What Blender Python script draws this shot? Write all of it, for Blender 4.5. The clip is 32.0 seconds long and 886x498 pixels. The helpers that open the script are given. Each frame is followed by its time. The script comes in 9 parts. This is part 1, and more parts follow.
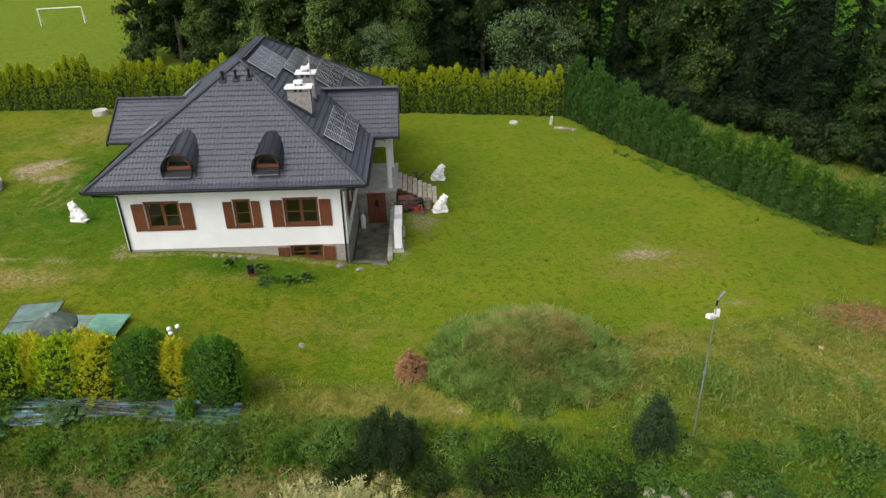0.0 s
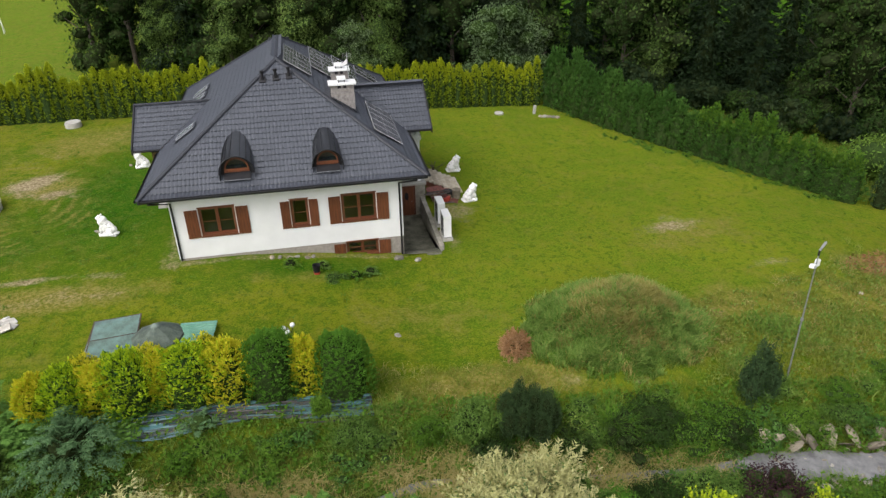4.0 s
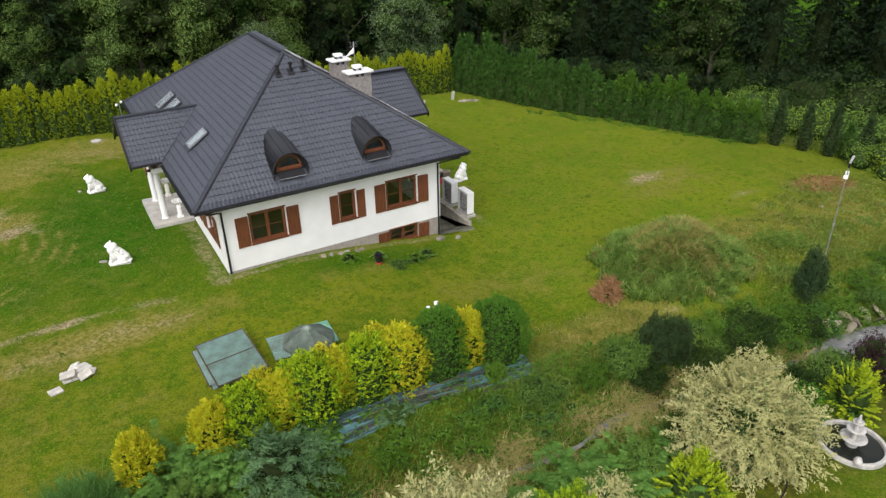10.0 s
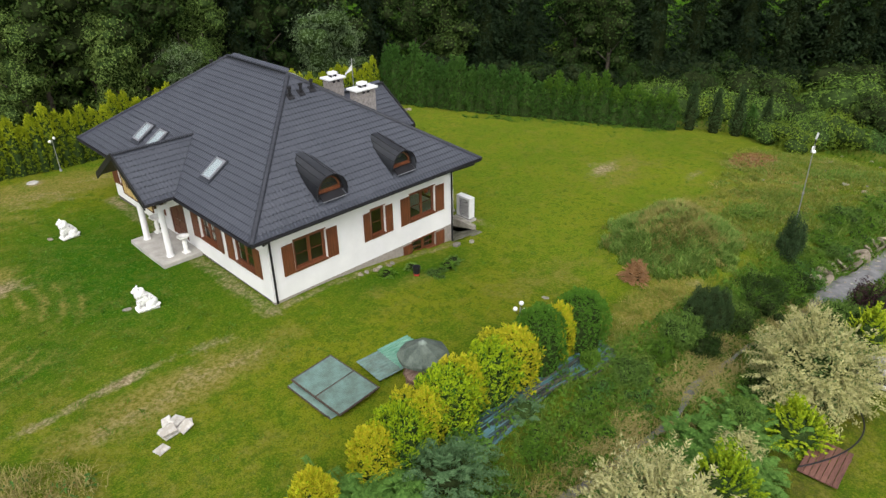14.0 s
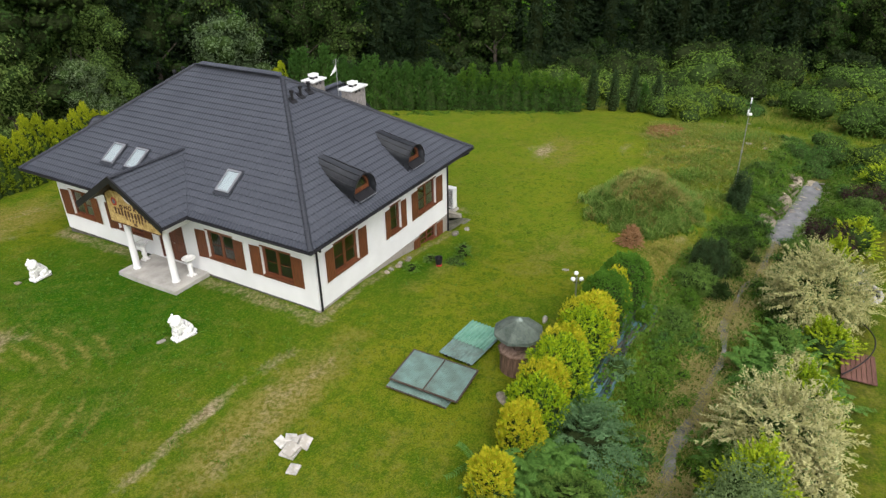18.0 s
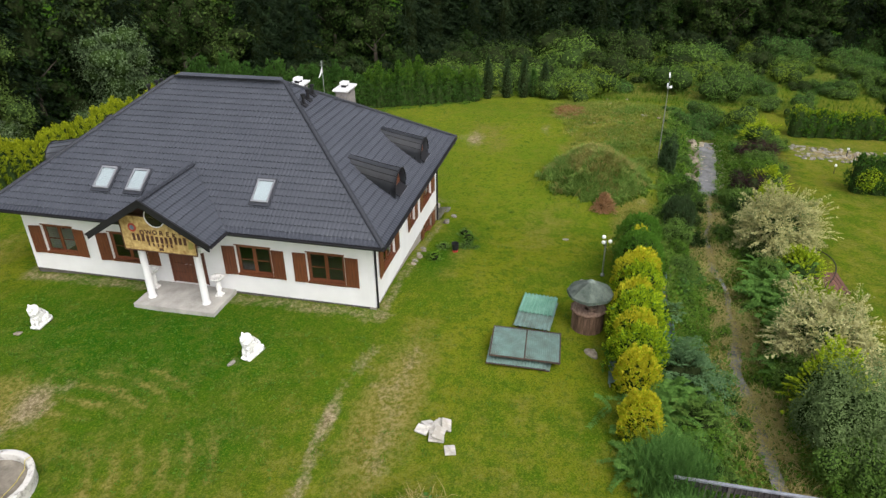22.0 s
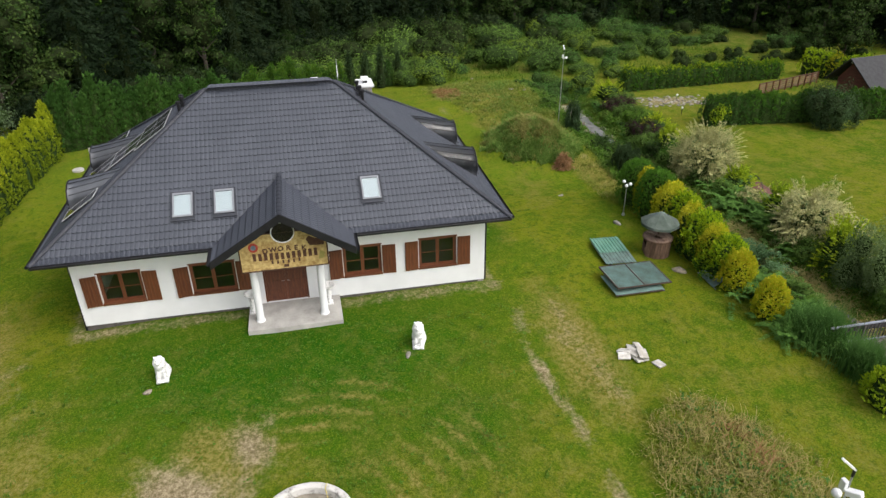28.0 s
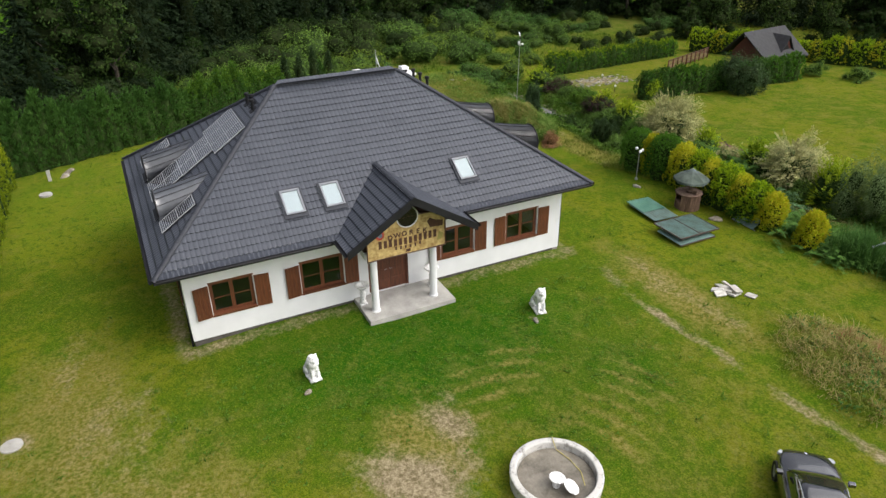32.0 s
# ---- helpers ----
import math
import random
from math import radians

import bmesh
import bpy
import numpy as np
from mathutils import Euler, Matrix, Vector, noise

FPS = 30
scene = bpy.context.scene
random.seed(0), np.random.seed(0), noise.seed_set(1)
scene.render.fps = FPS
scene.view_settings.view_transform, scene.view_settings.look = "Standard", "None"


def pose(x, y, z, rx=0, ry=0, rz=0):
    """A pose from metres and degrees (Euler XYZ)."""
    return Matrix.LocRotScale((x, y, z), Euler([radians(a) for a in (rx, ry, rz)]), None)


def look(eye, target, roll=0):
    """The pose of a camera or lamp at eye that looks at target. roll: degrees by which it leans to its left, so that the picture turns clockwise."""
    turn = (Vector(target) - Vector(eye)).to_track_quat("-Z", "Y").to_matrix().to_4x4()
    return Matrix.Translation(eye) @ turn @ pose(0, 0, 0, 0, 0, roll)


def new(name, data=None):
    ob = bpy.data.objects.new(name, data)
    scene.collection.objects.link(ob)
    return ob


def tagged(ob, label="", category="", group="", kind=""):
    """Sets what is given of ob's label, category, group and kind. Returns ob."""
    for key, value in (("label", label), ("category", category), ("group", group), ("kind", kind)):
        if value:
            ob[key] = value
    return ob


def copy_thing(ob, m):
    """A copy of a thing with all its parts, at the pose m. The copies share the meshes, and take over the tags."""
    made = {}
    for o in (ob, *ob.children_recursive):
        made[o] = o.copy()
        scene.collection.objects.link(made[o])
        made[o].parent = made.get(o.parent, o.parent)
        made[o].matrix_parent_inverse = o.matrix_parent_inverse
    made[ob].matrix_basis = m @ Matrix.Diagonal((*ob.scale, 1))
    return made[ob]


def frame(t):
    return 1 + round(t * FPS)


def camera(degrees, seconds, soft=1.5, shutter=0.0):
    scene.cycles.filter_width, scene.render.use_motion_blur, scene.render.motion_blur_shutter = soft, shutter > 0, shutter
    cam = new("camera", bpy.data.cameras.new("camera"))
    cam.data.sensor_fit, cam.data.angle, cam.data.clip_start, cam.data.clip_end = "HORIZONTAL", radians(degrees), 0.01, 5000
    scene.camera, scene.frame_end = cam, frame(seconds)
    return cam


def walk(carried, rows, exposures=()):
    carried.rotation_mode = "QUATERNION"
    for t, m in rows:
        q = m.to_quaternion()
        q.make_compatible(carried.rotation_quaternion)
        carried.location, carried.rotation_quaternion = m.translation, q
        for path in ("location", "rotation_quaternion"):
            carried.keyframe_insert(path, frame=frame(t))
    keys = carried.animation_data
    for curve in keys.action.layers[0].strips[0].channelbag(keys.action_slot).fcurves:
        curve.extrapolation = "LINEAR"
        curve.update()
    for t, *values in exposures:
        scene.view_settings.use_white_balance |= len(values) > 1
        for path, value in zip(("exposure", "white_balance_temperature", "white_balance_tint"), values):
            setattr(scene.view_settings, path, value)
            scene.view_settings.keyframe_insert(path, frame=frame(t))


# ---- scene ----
cam = camera(65.5, 32.0, soft=1.4)
# seconds, place in metres, yaw, pitch, roll in degrees
ROWS = [
    (0.0, 6.875, -3.770, 17.557, -1.640, -28.687, -0.970),
    (0.5, 5.860, -3.844, 17.603, -2.666, -28.684, -0.983),
    (1.0, 4.800, -3.909, 17.611, -3.738, -28.712, -1.020),
    (1.5, 3.758, -3.964, 17.595, -4.904, -28.729, -1.070),
    (2.0, 2.727, -3.993, 17.589, -6.136, -28.736, -1.103),
    (2.5, 1.664, -3.975, 17.591, -7.333, -28.732, -1.089),
    (3.0, 0.624, -3.972, 17.562, -8.475, -28.739, -1.079),
    (3.5, -0.413, -3.975, 17.521, -9.629, -28.739, -1.063),
    (5.5, -4.650, -3.651, 17.068, -15.062, -28.687, -1.023),
    (6.0, -5.701, -3.448, 17.054, -16.705, -28.655, -1.061),
    (6.5, -6.765, -3.154, 17.084, -18.314, -28.601, -1.077),
    (7.0, -7.845, -2.786, 17.096, -19.870, -28.527, -1.040),
    (7.5, -8.935, -2.439, 17.010, -21.473, -28.471, -1.041),
    (8.0, -10.065, -2.093, 16.866, -23.072, -28.504, -1.029),
    (8.5, -11.148, -1.758, 16.742, -24.718, -28.516, -1.115),
    (9.0, -12.230, -1.428, 16.622, -26.430, -28.519, -1.009),
    (9.5, -13.243, -1.063, 16.562, -28.049, -28.553, -1.020),
    (10.0, -14.258, -0.671, 16.610, -29.865, -28.510, -1.020),
    (10.5, -15.261, -0.207, 16.744, -31.668, -28.449, -1.008),
    (11.0, -16.300, 0.334, 16.862, -33.428, -28.390, -1.005),
    (11.5, -17.305, 0.927, 16.949, -35.164, -28.363, -1.021),
    (12.0, -18.296, 1.550, 17.021, -36.846, -28.367, -1.025),
    (12.5, -19.305, 2.191, 17.055, -38.614, -28.324, -0.959),
    (13.0, -20.243, 2.847, 17.121, -40.375, -28.312, -0.992),
    (13.5, -21.188, 3.549, 17.234, -42.109, -28.261, -1.004),
    (14.0, -22.079, 4.250, 17.239, -43.934, -28.221, -1.007),
    (14.5, -22.945, 5.001, 17.220, -45.802, -28.222, -1.040),
    (16.5, -26.356, 8.288, 17.298, -53.472, -28.313, -1.117),
    (17.0, -27.123, 9.186, 17.198, -55.478, -28.282, -1.103),
    (17.5, -27.873, 10.095, 17.143, -57.452, -28.294, -1.045),
    (18.0, -28.630, 11.066, 17.155, -59.502, -28.270, -1.045),
    (18.5, -29.365, 12.061, 17.202, -61.529, -28.269, -1.001),
    (19.0, -30.082, 13.115, 17.231, -63.529, -28.272, -0.924),
    (19.5, -30.822, 14.205, 17.217, -65.553, -28.279, -0.974),
    (20.0, -31.478, 15.290, 17.229, -67.618, -28.329, -0.903),
    (20.5, -32.136, 16.425, 17.234, -69.674, -28.361, -0.885),
    (21.0, -32.760, 17.568, 17.279, -71.749, -28.413, -0.846),
    (21.5, -33.336, 18.751, 17.336, -73.975, -28.424, -0.878),
    (22.0, -33.874, 19.950, 17.358, -76.413, -28.481, -0.832),
    (22.5, -34.338, 21.203, 17.369, -78.946, -28.535, -0.879),
    (23.0, -34.799, 22.501, 17.367, -81.514, -28.555, -0.914),
    (23.5, -35.182, 23.806, 17.426, -84.008, -28.593, -0.876),
    (24.0, -35.558, 25.196, 17.489, -86.209, -28.616, -0.861),
    (24.5, -35.908, 26.622, 17.533, -87.715, -28.626, -0.807),
    (25.0, -36.160, 28.075, 17.582, -88.859, -28.643, -0.742),
    (25.5, -36.367, 29.522, 17.613, -90.527, -28.675, -0.692),
    (27.5, -36.739, 35.414, 17.591, -99.521, -28.837, -0.638),
    (28.0, -36.658, 36.890, 17.538, -101.715, -28.866, -0.615),
    (28.5, -36.535, 38.341, 17.478, -103.717, -28.866, -0.599),
    (29.0, -36.377, 39.789, 17.403, -105.605, -28.867, -0.583),
    (29.5, -36.153, 41.217, 17.322, -107.460, -28.850, -0.577),
    (30.0, -35.894, 42.627, 17.273, -109.293, -28.845, -0.573),
    (30.5, -35.607, 44.028, 17.232, -111.024, -28.814, -0.581),
    (31.0, -35.269, 45.410, 17.169, -112.572, -28.777, -0.581),
    (31.5, -34.887, 46.749, 17.116, -114.229, -28.748, -0.622),
    (32.0, -34.438, 48.098, 17.074, -115.964, -28.729, -0.665),
]
walk(cam, [(t, pose(x, y, z, 0, 0, yaw) @ pose(0, 0, 0, 90 + pitch, 0, 0) @ pose(0, 0, 0, 0, 0, roll)) for t, x, y, z, yaw, pitch, roll in ROWS])

# ---------------------------------------------------------------- light
world = bpy.data.worlds.new("overcast_sky")
scene.world = world
world.use_nodes = True
wn = world.node_tree
sky = wn.nodes.new("ShaderNodeTexSky")
sky.sky_type = "NISHITA"
sky.sun_disc = False
sky.sun_elevation = radians(50)
sky.sun_rotation = radians(226)
sky.air_density = 0.6
sky.dust_density = 8.0
sky.ozone_density = 1.0
cloud = wn.nodes.new("ShaderNodeHueSaturation")
cloud.inputs["Saturation"].default_value = 0.45
wn.links.new(sky.outputs[0], cloud.inputs["Color"])
wn.links.new(cloud.outputs[0], wn.nodes["Background"].inputs[0])
wn.nodes["Background"].inputs[1].default_value = 0.183
sun_data = bpy.data.lights.new("sun", "SUN")
sun_data.energy = 1.6
sun_data.angle = radians(130)
sun_data.color = (0.985, 0.99, 1.0)
sun = new("sun", sun_data)
# the sky's sun_rotation turns clockwise from +y
SUN_AZ, SUN_EL = radians(226), radians(50)
sun_from = Vector((math.sin(SUN_AZ) * math.cos(SUN_EL), math.cos(SUN_AZ) * math.cos(SUN_EL), math.sin(SUN_EL)))
sun.matrix_world = look(sun_from * 60, (0, 0, 0))

# ---------------------------------------------------------------- materials


def material(name):
    m = bpy.data.materials.new(name)
    m.use_nodes = True
    return m, m.node_tree.nodes, m.node_tree.links, m.node_tree.nodes["Principled BSDF"]


def ramp_node(nodes, stops):
    r = nodes.new("ShaderNodeValToRGB")
    e = r.color_ramp.elements
    while len(e) < len(stops):
        e.new(0.5)
    for el, (p, c) in zip(e, stops):
        el.position, el.color = p, (*c, 1) if len(c) == 3 else c
    return r


def noise_node(nodes, links, coord, scale, detail=4.0, rough=0.6):
    n = nodes.new("ShaderNodeTexNoise")
    n.inputs["Scale"].default_value = scale
    n.inputs["Detail"].default_value = detail
    n.inputs["Roughness"].default_value = rough
    links.new(coord, n.inputs["Vector"])
    return n


def grainy(name, dark, light, scale=3.0, rough=0.7, metal=0.0, fine=40.0, bump=0.15, depth=0.01, stretch=(1, 1, 1), spec=0.5, spread=(0.3, 0.7), random=0.0):
    """Paint, wood, stone or metal: two scales of colour and a fine relief."""
    m, nodes, links, bsdf = material(name)
    tc = nodes.new("ShaderNodeTexCoord")
    mp = nodes.new("ShaderNodeMapping")
    mp.inputs["Scale"].default_value = stretch
    links.new(tc.outputs["Object"], mp.inputs["Vector"])
    n1 = noise_node(nodes, links, mp.outputs[0], scale)
    n2 = noise_node(nodes, links, mp.outputs[0], fine, 5.0, 0.7)
    mixed = nodes.new("ShaderNodeMath")
    mixed.operation = "MULTIPLY_ADD"
    links.new(n2.outputs[0], mixed.inputs[0])
    mixed.inputs[1].default_value = 0.4
    links.new(n1.outputs[0], mixed.inputs[2])
    src = mixed.outputs[0]
    sub = nodes.new("ShaderNodeMath")
    sub.operation = "SUBTRACT"
    links.new(src, sub.inputs[0])
    sub.inputs[1].default_value = 0.2
    src = sub.outputs[0]
    if random:
        oi = nodes.new("ShaderNodeObjectInfo")
        ad = nodes.new("ShaderNodeMath")
        ad.operation = "MULTIPLY_ADD"
        links.new(oi.outputs["Random"], ad.inputs[0])
        ad.inputs[1].default_value = random
        links.new(src, ad.inputs[2])
        sb = nodes.new("ShaderNodeMath")
        sb.operation = "SUBTRACT"
        links.new(ad.outputs[0], sb.inputs[0])
        sb.inputs[1].default_value = random * 0.5
        src = sb.outputs[0]
    r = ramp_node(nodes, [(spread[0], dark), (spread[1], light)])
    links.new(src, r.inputs[0])
    links.new(r.outputs[0], bsdf.inputs["Base Color"])
    bsdf.inputs["Roughness"].default_value = rough
    bsdf.inputs["Metallic"].default_value = metal
    bsdf.inputs["Specular IOR Level"].default_value = spec
    if bump:
        b = nodes.new("ShaderNodeBump")
        b.inputs["Strength"].default_value = bump
        b.inputs["Distance"].default_value = depth
        links.new(n2.outputs[0], b.inputs["Height"])
        links.new(b.outputs[0], bsdf.inputs["Normal"])
    return m


def coated(m, weight, rough, ior):
    b = m.node_tree.nodes["Principled BSDF"]
    b.inputs["Coat Weight"].default_value = weight
    b.inputs["Coat Roughness"].default_value = rough
    b.inputs["Coat IOR"].default_value = ior
    return m


def leafy(name, shades, rough=0.55, glow=0.3, vary=0.25):
    """Foliage: each leaf its own shade, each plant a little different, some light through the leaf."""
    m, nodes, links, bsdf = material(name)
    geo = nodes.new("ShaderNodeNewGeometry")
    oi = nodes.new("ShaderNodeObjectInfo")
    ad = nodes.new("ShaderNodeMath")
    ad.operation = "MULTIPLY_ADD"
    links.new(oi.outputs["Random"], ad.inputs[0])
    ad.inputs[1].default_value = vary
    calm = nodes.new("ShaderNodeMath")
    calm.operation = "MULTIPLY_ADD"
    links.new(geo.outputs["Random Per Island"], calm.inputs[0])
    calm.inputs[1].default_value, calm.inputs[2].default_value = 0.44, 0.28
    links.new(calm.outputs[0], ad.inputs[2])
    sb = nodes.new("ShaderNodeMath")
    sb.operation = "SUBTRACT"
    links.new(ad.outputs[0], sb.inputs[0])
    sb.inputs[1].default_value = vary / 2
    r = ramp_node(nodes, [(i / (len(shades) - 1), tuple(0.77 * v for v in c)) for i, c in enumerate(shades)])
    links.new(sb.outputs[0], r.inputs[0])
    links.new(r.outputs[0], bsdf.inputs["Base Color"])
    bsdf.inputs["Roughness"].default_value = rough
    bsdf.inputs["Specular IOR Level"].default_value = 0.06
    tr = nodes.new("ShaderNodeBsdfTranslucent")
    links.new(r.outputs[0], tr.inputs["Color"])
    mx = nodes.new("ShaderNodeMixShader")
    mx.inputs[0].default_value = glow
    links.new(bsdf.outputs[0], mx.inputs[1])
    links.new(tr.outputs[0], mx.inputs[2])
    links.new(mx.outputs[0], nodes["Material Output"].inputs["Surface"])
    return m


def glass(name, tint=(0.9, 0.95, 0.93)):
    m, nodes, links, bsdf = material(name)
    tr = nodes.new("ShaderNodeBsdfTransparent")
    tr.inputs[0].default_value = (*tint, 1)
    gl = nodes.new("ShaderNodeBsdfGlossy")
    gl.inputs["Roughness"].default_value = 0.03
    lw = nodes.new("ShaderNodeLayerWeight")
    lw.inputs[0].default_value = 0.5
    pw = nodes.new("ShaderNodeMath")
    pw.operation = "POWER"
    links.new(lw.outputs["Facing"], pw.inputs[0])
    pw.inputs[1].default_value = 4.0
    ad = nodes.new("ShaderNodeMath")
    ad.operation = "MULTIPLY_ADD"
    links.new(pw.outputs[0], ad.inputs[0])
    ad.inputs[1].default_value = 0.85
    ad.inputs[2].default_value = 0.05
    mx = nodes.new("ShaderNodeMixShader")
    links.new(ad.outputs[0], mx.inputs[0])
    links.new(tr.outputs[0], mx.inputs[1])
    links.new(gl.outputs[0], mx.inputs[2])
    links.new(mx.outputs[0], nodes["Material Output"].inputs["Surface"])
    return m


M_PLASTER = grainy("white_plaster", (0.69, 0.70, 0.71), (0.77, 0.78, 0.79), 0.8, 0.85, fine=60, bump=0.25)
M_MORTAR = grainy("mortar", (0.22, 0.20, 0.18), (0.34, 0.31, 0.28), 5, 0.9)
M_DARK_PLINTH = grainy("dark_foundation", (0.05, 0.045, 0.04), (0.11, 0.10, 0.09), 3, 0.9)
M_ROOF = grainy("anthracite_steel", (0.047, 0.053, 0.068), (0.063, 0.070, 0.088), 0.7, 0.38, fine=5, bump=0.03, spec=0.6)
M_ROOF_TRIM = grainy("black_steel_trim", (0.024, 0.027, 0.035), (0.038, 0.042, 0.053), 2, 0.52, bump=0.03, spec=0.35)
M_GUTTER = grainy("black_gutter", (0.010, 0.010, 0.012), (0.018, 0.018, 0.021), 2, 0.5, bump=0.02, spec=0.3)
M_WOOD = grainy("stained_wood", (0.085, 0.026, 0.011), (0.175, 0.060, 0.024), 2.5, 0.5, fine=18, bump=0.2, stretch=(6, 6, 0.7), random=0.2)
M_WOOD_DARK = grainy("dark_stained_wood", (0.062, 0.021, 0.011), (0.15, 0.050, 0.022), 2.5, 0.5, fine=18, bump=0.2, stretch=(6, 6, 0.7))
M_GLASS = glass("window_glass")
M_BLIND = grainy("white_blind", (0.42, 0.43, 0.49), (0.50, 0.51, 0.58), 2, 0.6, bump=0.02)
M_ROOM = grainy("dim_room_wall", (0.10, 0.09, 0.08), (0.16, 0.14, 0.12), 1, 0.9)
M_CONCRETE = grainy("concrete", (0.30, 0.29, 0.27), (0.46, 0.45, 0.42), 1.5, 0.9, fine=30, bump=0.3)
M_CONCRETE_OLD = grainy("old_concrete", (0.16, 0.15, 0.12), (0.38, 0.36, 0.31), 1.8, 0.92, fine=20, bump=0.5)
M_STATUE = grainy("white_painted_stone", (0.30, 0.30, 0.30), (0.82, 0.82, 0.81), 9, 0.78, fine=22, bump=0.6, depth=0.02, spread=(0.30, 0.48))
M_WHITE = grainy("white_enamel", (0.72, 0.73, 0.74), (0.82, 0.83, 0.84), 2, 0.35, bump=0.03)
M_GREY_METAL = grainy("galvanised_steel", (0.28, 0.29, 0.30), (0.45, 0.46, 0.47), 6, 0.45, metal=0.7, bump=0.05)
M_BARK = grainy("bark", (0.035, 0.028, 0.022), (0.09, 0.072, 0.055), 4, 0.9, fine=15, bump=0.6, stretch=(3, 3, 0.6))


def ground_material():
    m, nodes, links, bsdf = material("meadow_ground")
    geo = nodes.new("ShaderNodeNewGeometry")
    pos = geo.outputs["Position"]
    att = nodes.new("ShaderNodeAttribute")
    att.attribute_name = "wear_and_shade"
    sep = nodes.new("ShaderNodeSeparateColor")
    links.new(att.outputs["Color"], sep.inputs[0])
    big = noise_node(nodes, links, pos, 0.16, 3, 0.55)
    mid = noise_node(nodes, links, pos, 0.9, 5, 0.65)
    fine = noise_node(nodes, links, pos, 7.0, 5, 0.7)
    tiny = noise_node(nodes, links, pos, 42.0, 3, 0.7)
    clump = noise_node(nodes, links, pos, 2.7, 4, 0.68)
    tuft = noise_node(nodes, links, pos, 15.0, 3, 0.6)

    def math_node(op, a, b=None, c=None):
        n = nodes.new("ShaderNodeMath")
        n.operation = op
        for i, v in enumerate((a, b, c)):
            if v is None:
                continue
            if isinstance(v, (int, float)):
                n.inputs[i].default_value = v
            else:
                links.new(v, n.inputs[i])
        return n.outputs[0]

    def blend(fac, a, b):
        n = nodes.new("ShaderNodeMix")
        n.data_type = "RGBA"
        links.new(fac, n.inputs["Factor"])
        for s, v in ((n.inputs["A"], a), (n.inputs["B"], b)):
            if isinstance(v, tuple):
                s.default_value = (*v, 1)
            else:
                links.new(v, s)
        return n.outputs["Result"]

    def window(v, lo, hi):
        n = nodes.new("ShaderNodeMapRange")
        n.interpolation_type = "SMOOTHSTEP"
        links.new(v, n.inputs["Value"])
        n.inputs["From Min"].default_value = lo
        n.inputs["From Max"].default_value = hi
        return n.outputs[0]

    tone = math_node("ADD", math_node("MULTIPLY", big.outputs[0], 0.6), math_node("MULTIPLY", mid.outputs[0], 0.4))
    grass = blend(window(tone, 0.42, 0.58), (0.052, 0.116, 0.005), (0.138, 0.164, 0.008))
    # lighter yellow-green sward east of the house, fresh green on the playing field
    axes = nodes.new("ShaderNodeSeparateXYZ")
    links.new(pos, axes.inputs[0])
    young = math_node("MULTIPLY", window(math_node("ADD", axes.outputs["X"], math_node("MULTIPLY", mid.outputs[0], 5.0)), 3.5, 10.0), window(math_node("SUBTRACT", axes.outputs["Y"], math_node("MULTIPLY", mid.outputs[0], 4.0)), 16.0, 20.0))
    grass = blend(math_node("MULTIPLY", young, math_node("MULTIPLY_ADD", window(clump.outputs[0], 0.38, 0.60), 0.45, 0.25)), grass, (0.160, 0.228, 0.018))
    grass = blend(math_node("MULTIPLY", window(axes.outputs["Y"], 62.0, 66.0), 0.8), grass, (0.110, 0.215, 0.020))
    # sward that has dried to olive
    grass = blend(math_node("MULTIPLY", sep.outputs["Green"], window(mid.outputs[0], 0.30, 0.62)), grass, (0.140, 0.130, 0.012))
    # lush, darker sward; also paints the shade behind the hedge and in the wood
    grass = blend(math_node("MULTIPLY", sep.outputs["Blue"], window(mid.outputs[0], 0.12, 0.48)), grass, (0.016, 0.084, 0.004))
    # mottling
    grass = blend(math_node("MULTIPLY", window(fine.outputs[0], 0.40, 0.70), math_node("SUBTRACT", 0.75, math_node("MULTIPLY", sep.outputs["Blue"], 0.5))), grass, (0.150, 0.172, 0.015))
    # thicker and thinner growth
    grass = blend(math_node("MULTIPLY", window(clump.outputs[0], 0.49, 0.62), 0.72), grass, (0.055, 0.105, 0.007))
    grass = blend(math_node("MULTIPLY", window(tuft.outputs[0], 0.51, 0.62), 0.60), grass, (0.036, 0.074, 0.005))
    grass = blend(math_node("MULTIPLY", window(tuft.outputs[0], 0.46, 0.36), 0.45), grass, (0.178, 0.198, 0.020))
    # dry turf
    dry = blend(window(fine.outputs[0], 0.35, 0.65), (0.135, 0.122, 0.022), (0.225, 0.198, 0.058))
    dryf = math_node("MULTIPLY", window(math_node("ADD", sep.outputs["Green"], math_node("MULTIPLY", mid.outputs[0], 0.9)), 0.62, 1.15), window(fine.outputs[0], 0.2, 0.62))
    col = blend(dryf, grass, dry)
    soil = blend(window(fine.outputs[0], 0.35, 0.7), (0.150, 0.120, 0.062), (0.40, 0.335, 0.215))
    soilf = window(math_node("ADD", sep.outputs["Red"], math_node("MULTIPLY", math_node("SUBTRACT", math_node("ADD", math_node("MULTIPLY", fine.outputs[0], 0.22), math_node("ADD", math_node("MULTIPLY", clump.outputs[0], 0.4), math_node("MULTIPLY", mid.outputs[0], 0.38))), 0.5), 1.9)), 0.20, 0.95)
    col = blend(soilf, col, soil)
    # dark soil tone that also paints the shade under rank growth
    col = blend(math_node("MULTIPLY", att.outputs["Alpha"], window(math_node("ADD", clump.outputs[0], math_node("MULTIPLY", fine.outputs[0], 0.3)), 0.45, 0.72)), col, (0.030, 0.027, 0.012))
    # blades: light and dark flecks
    hsv = nodes.new("ShaderNodeHueSaturation")
    links.new(col, hsv.inputs["Color"])
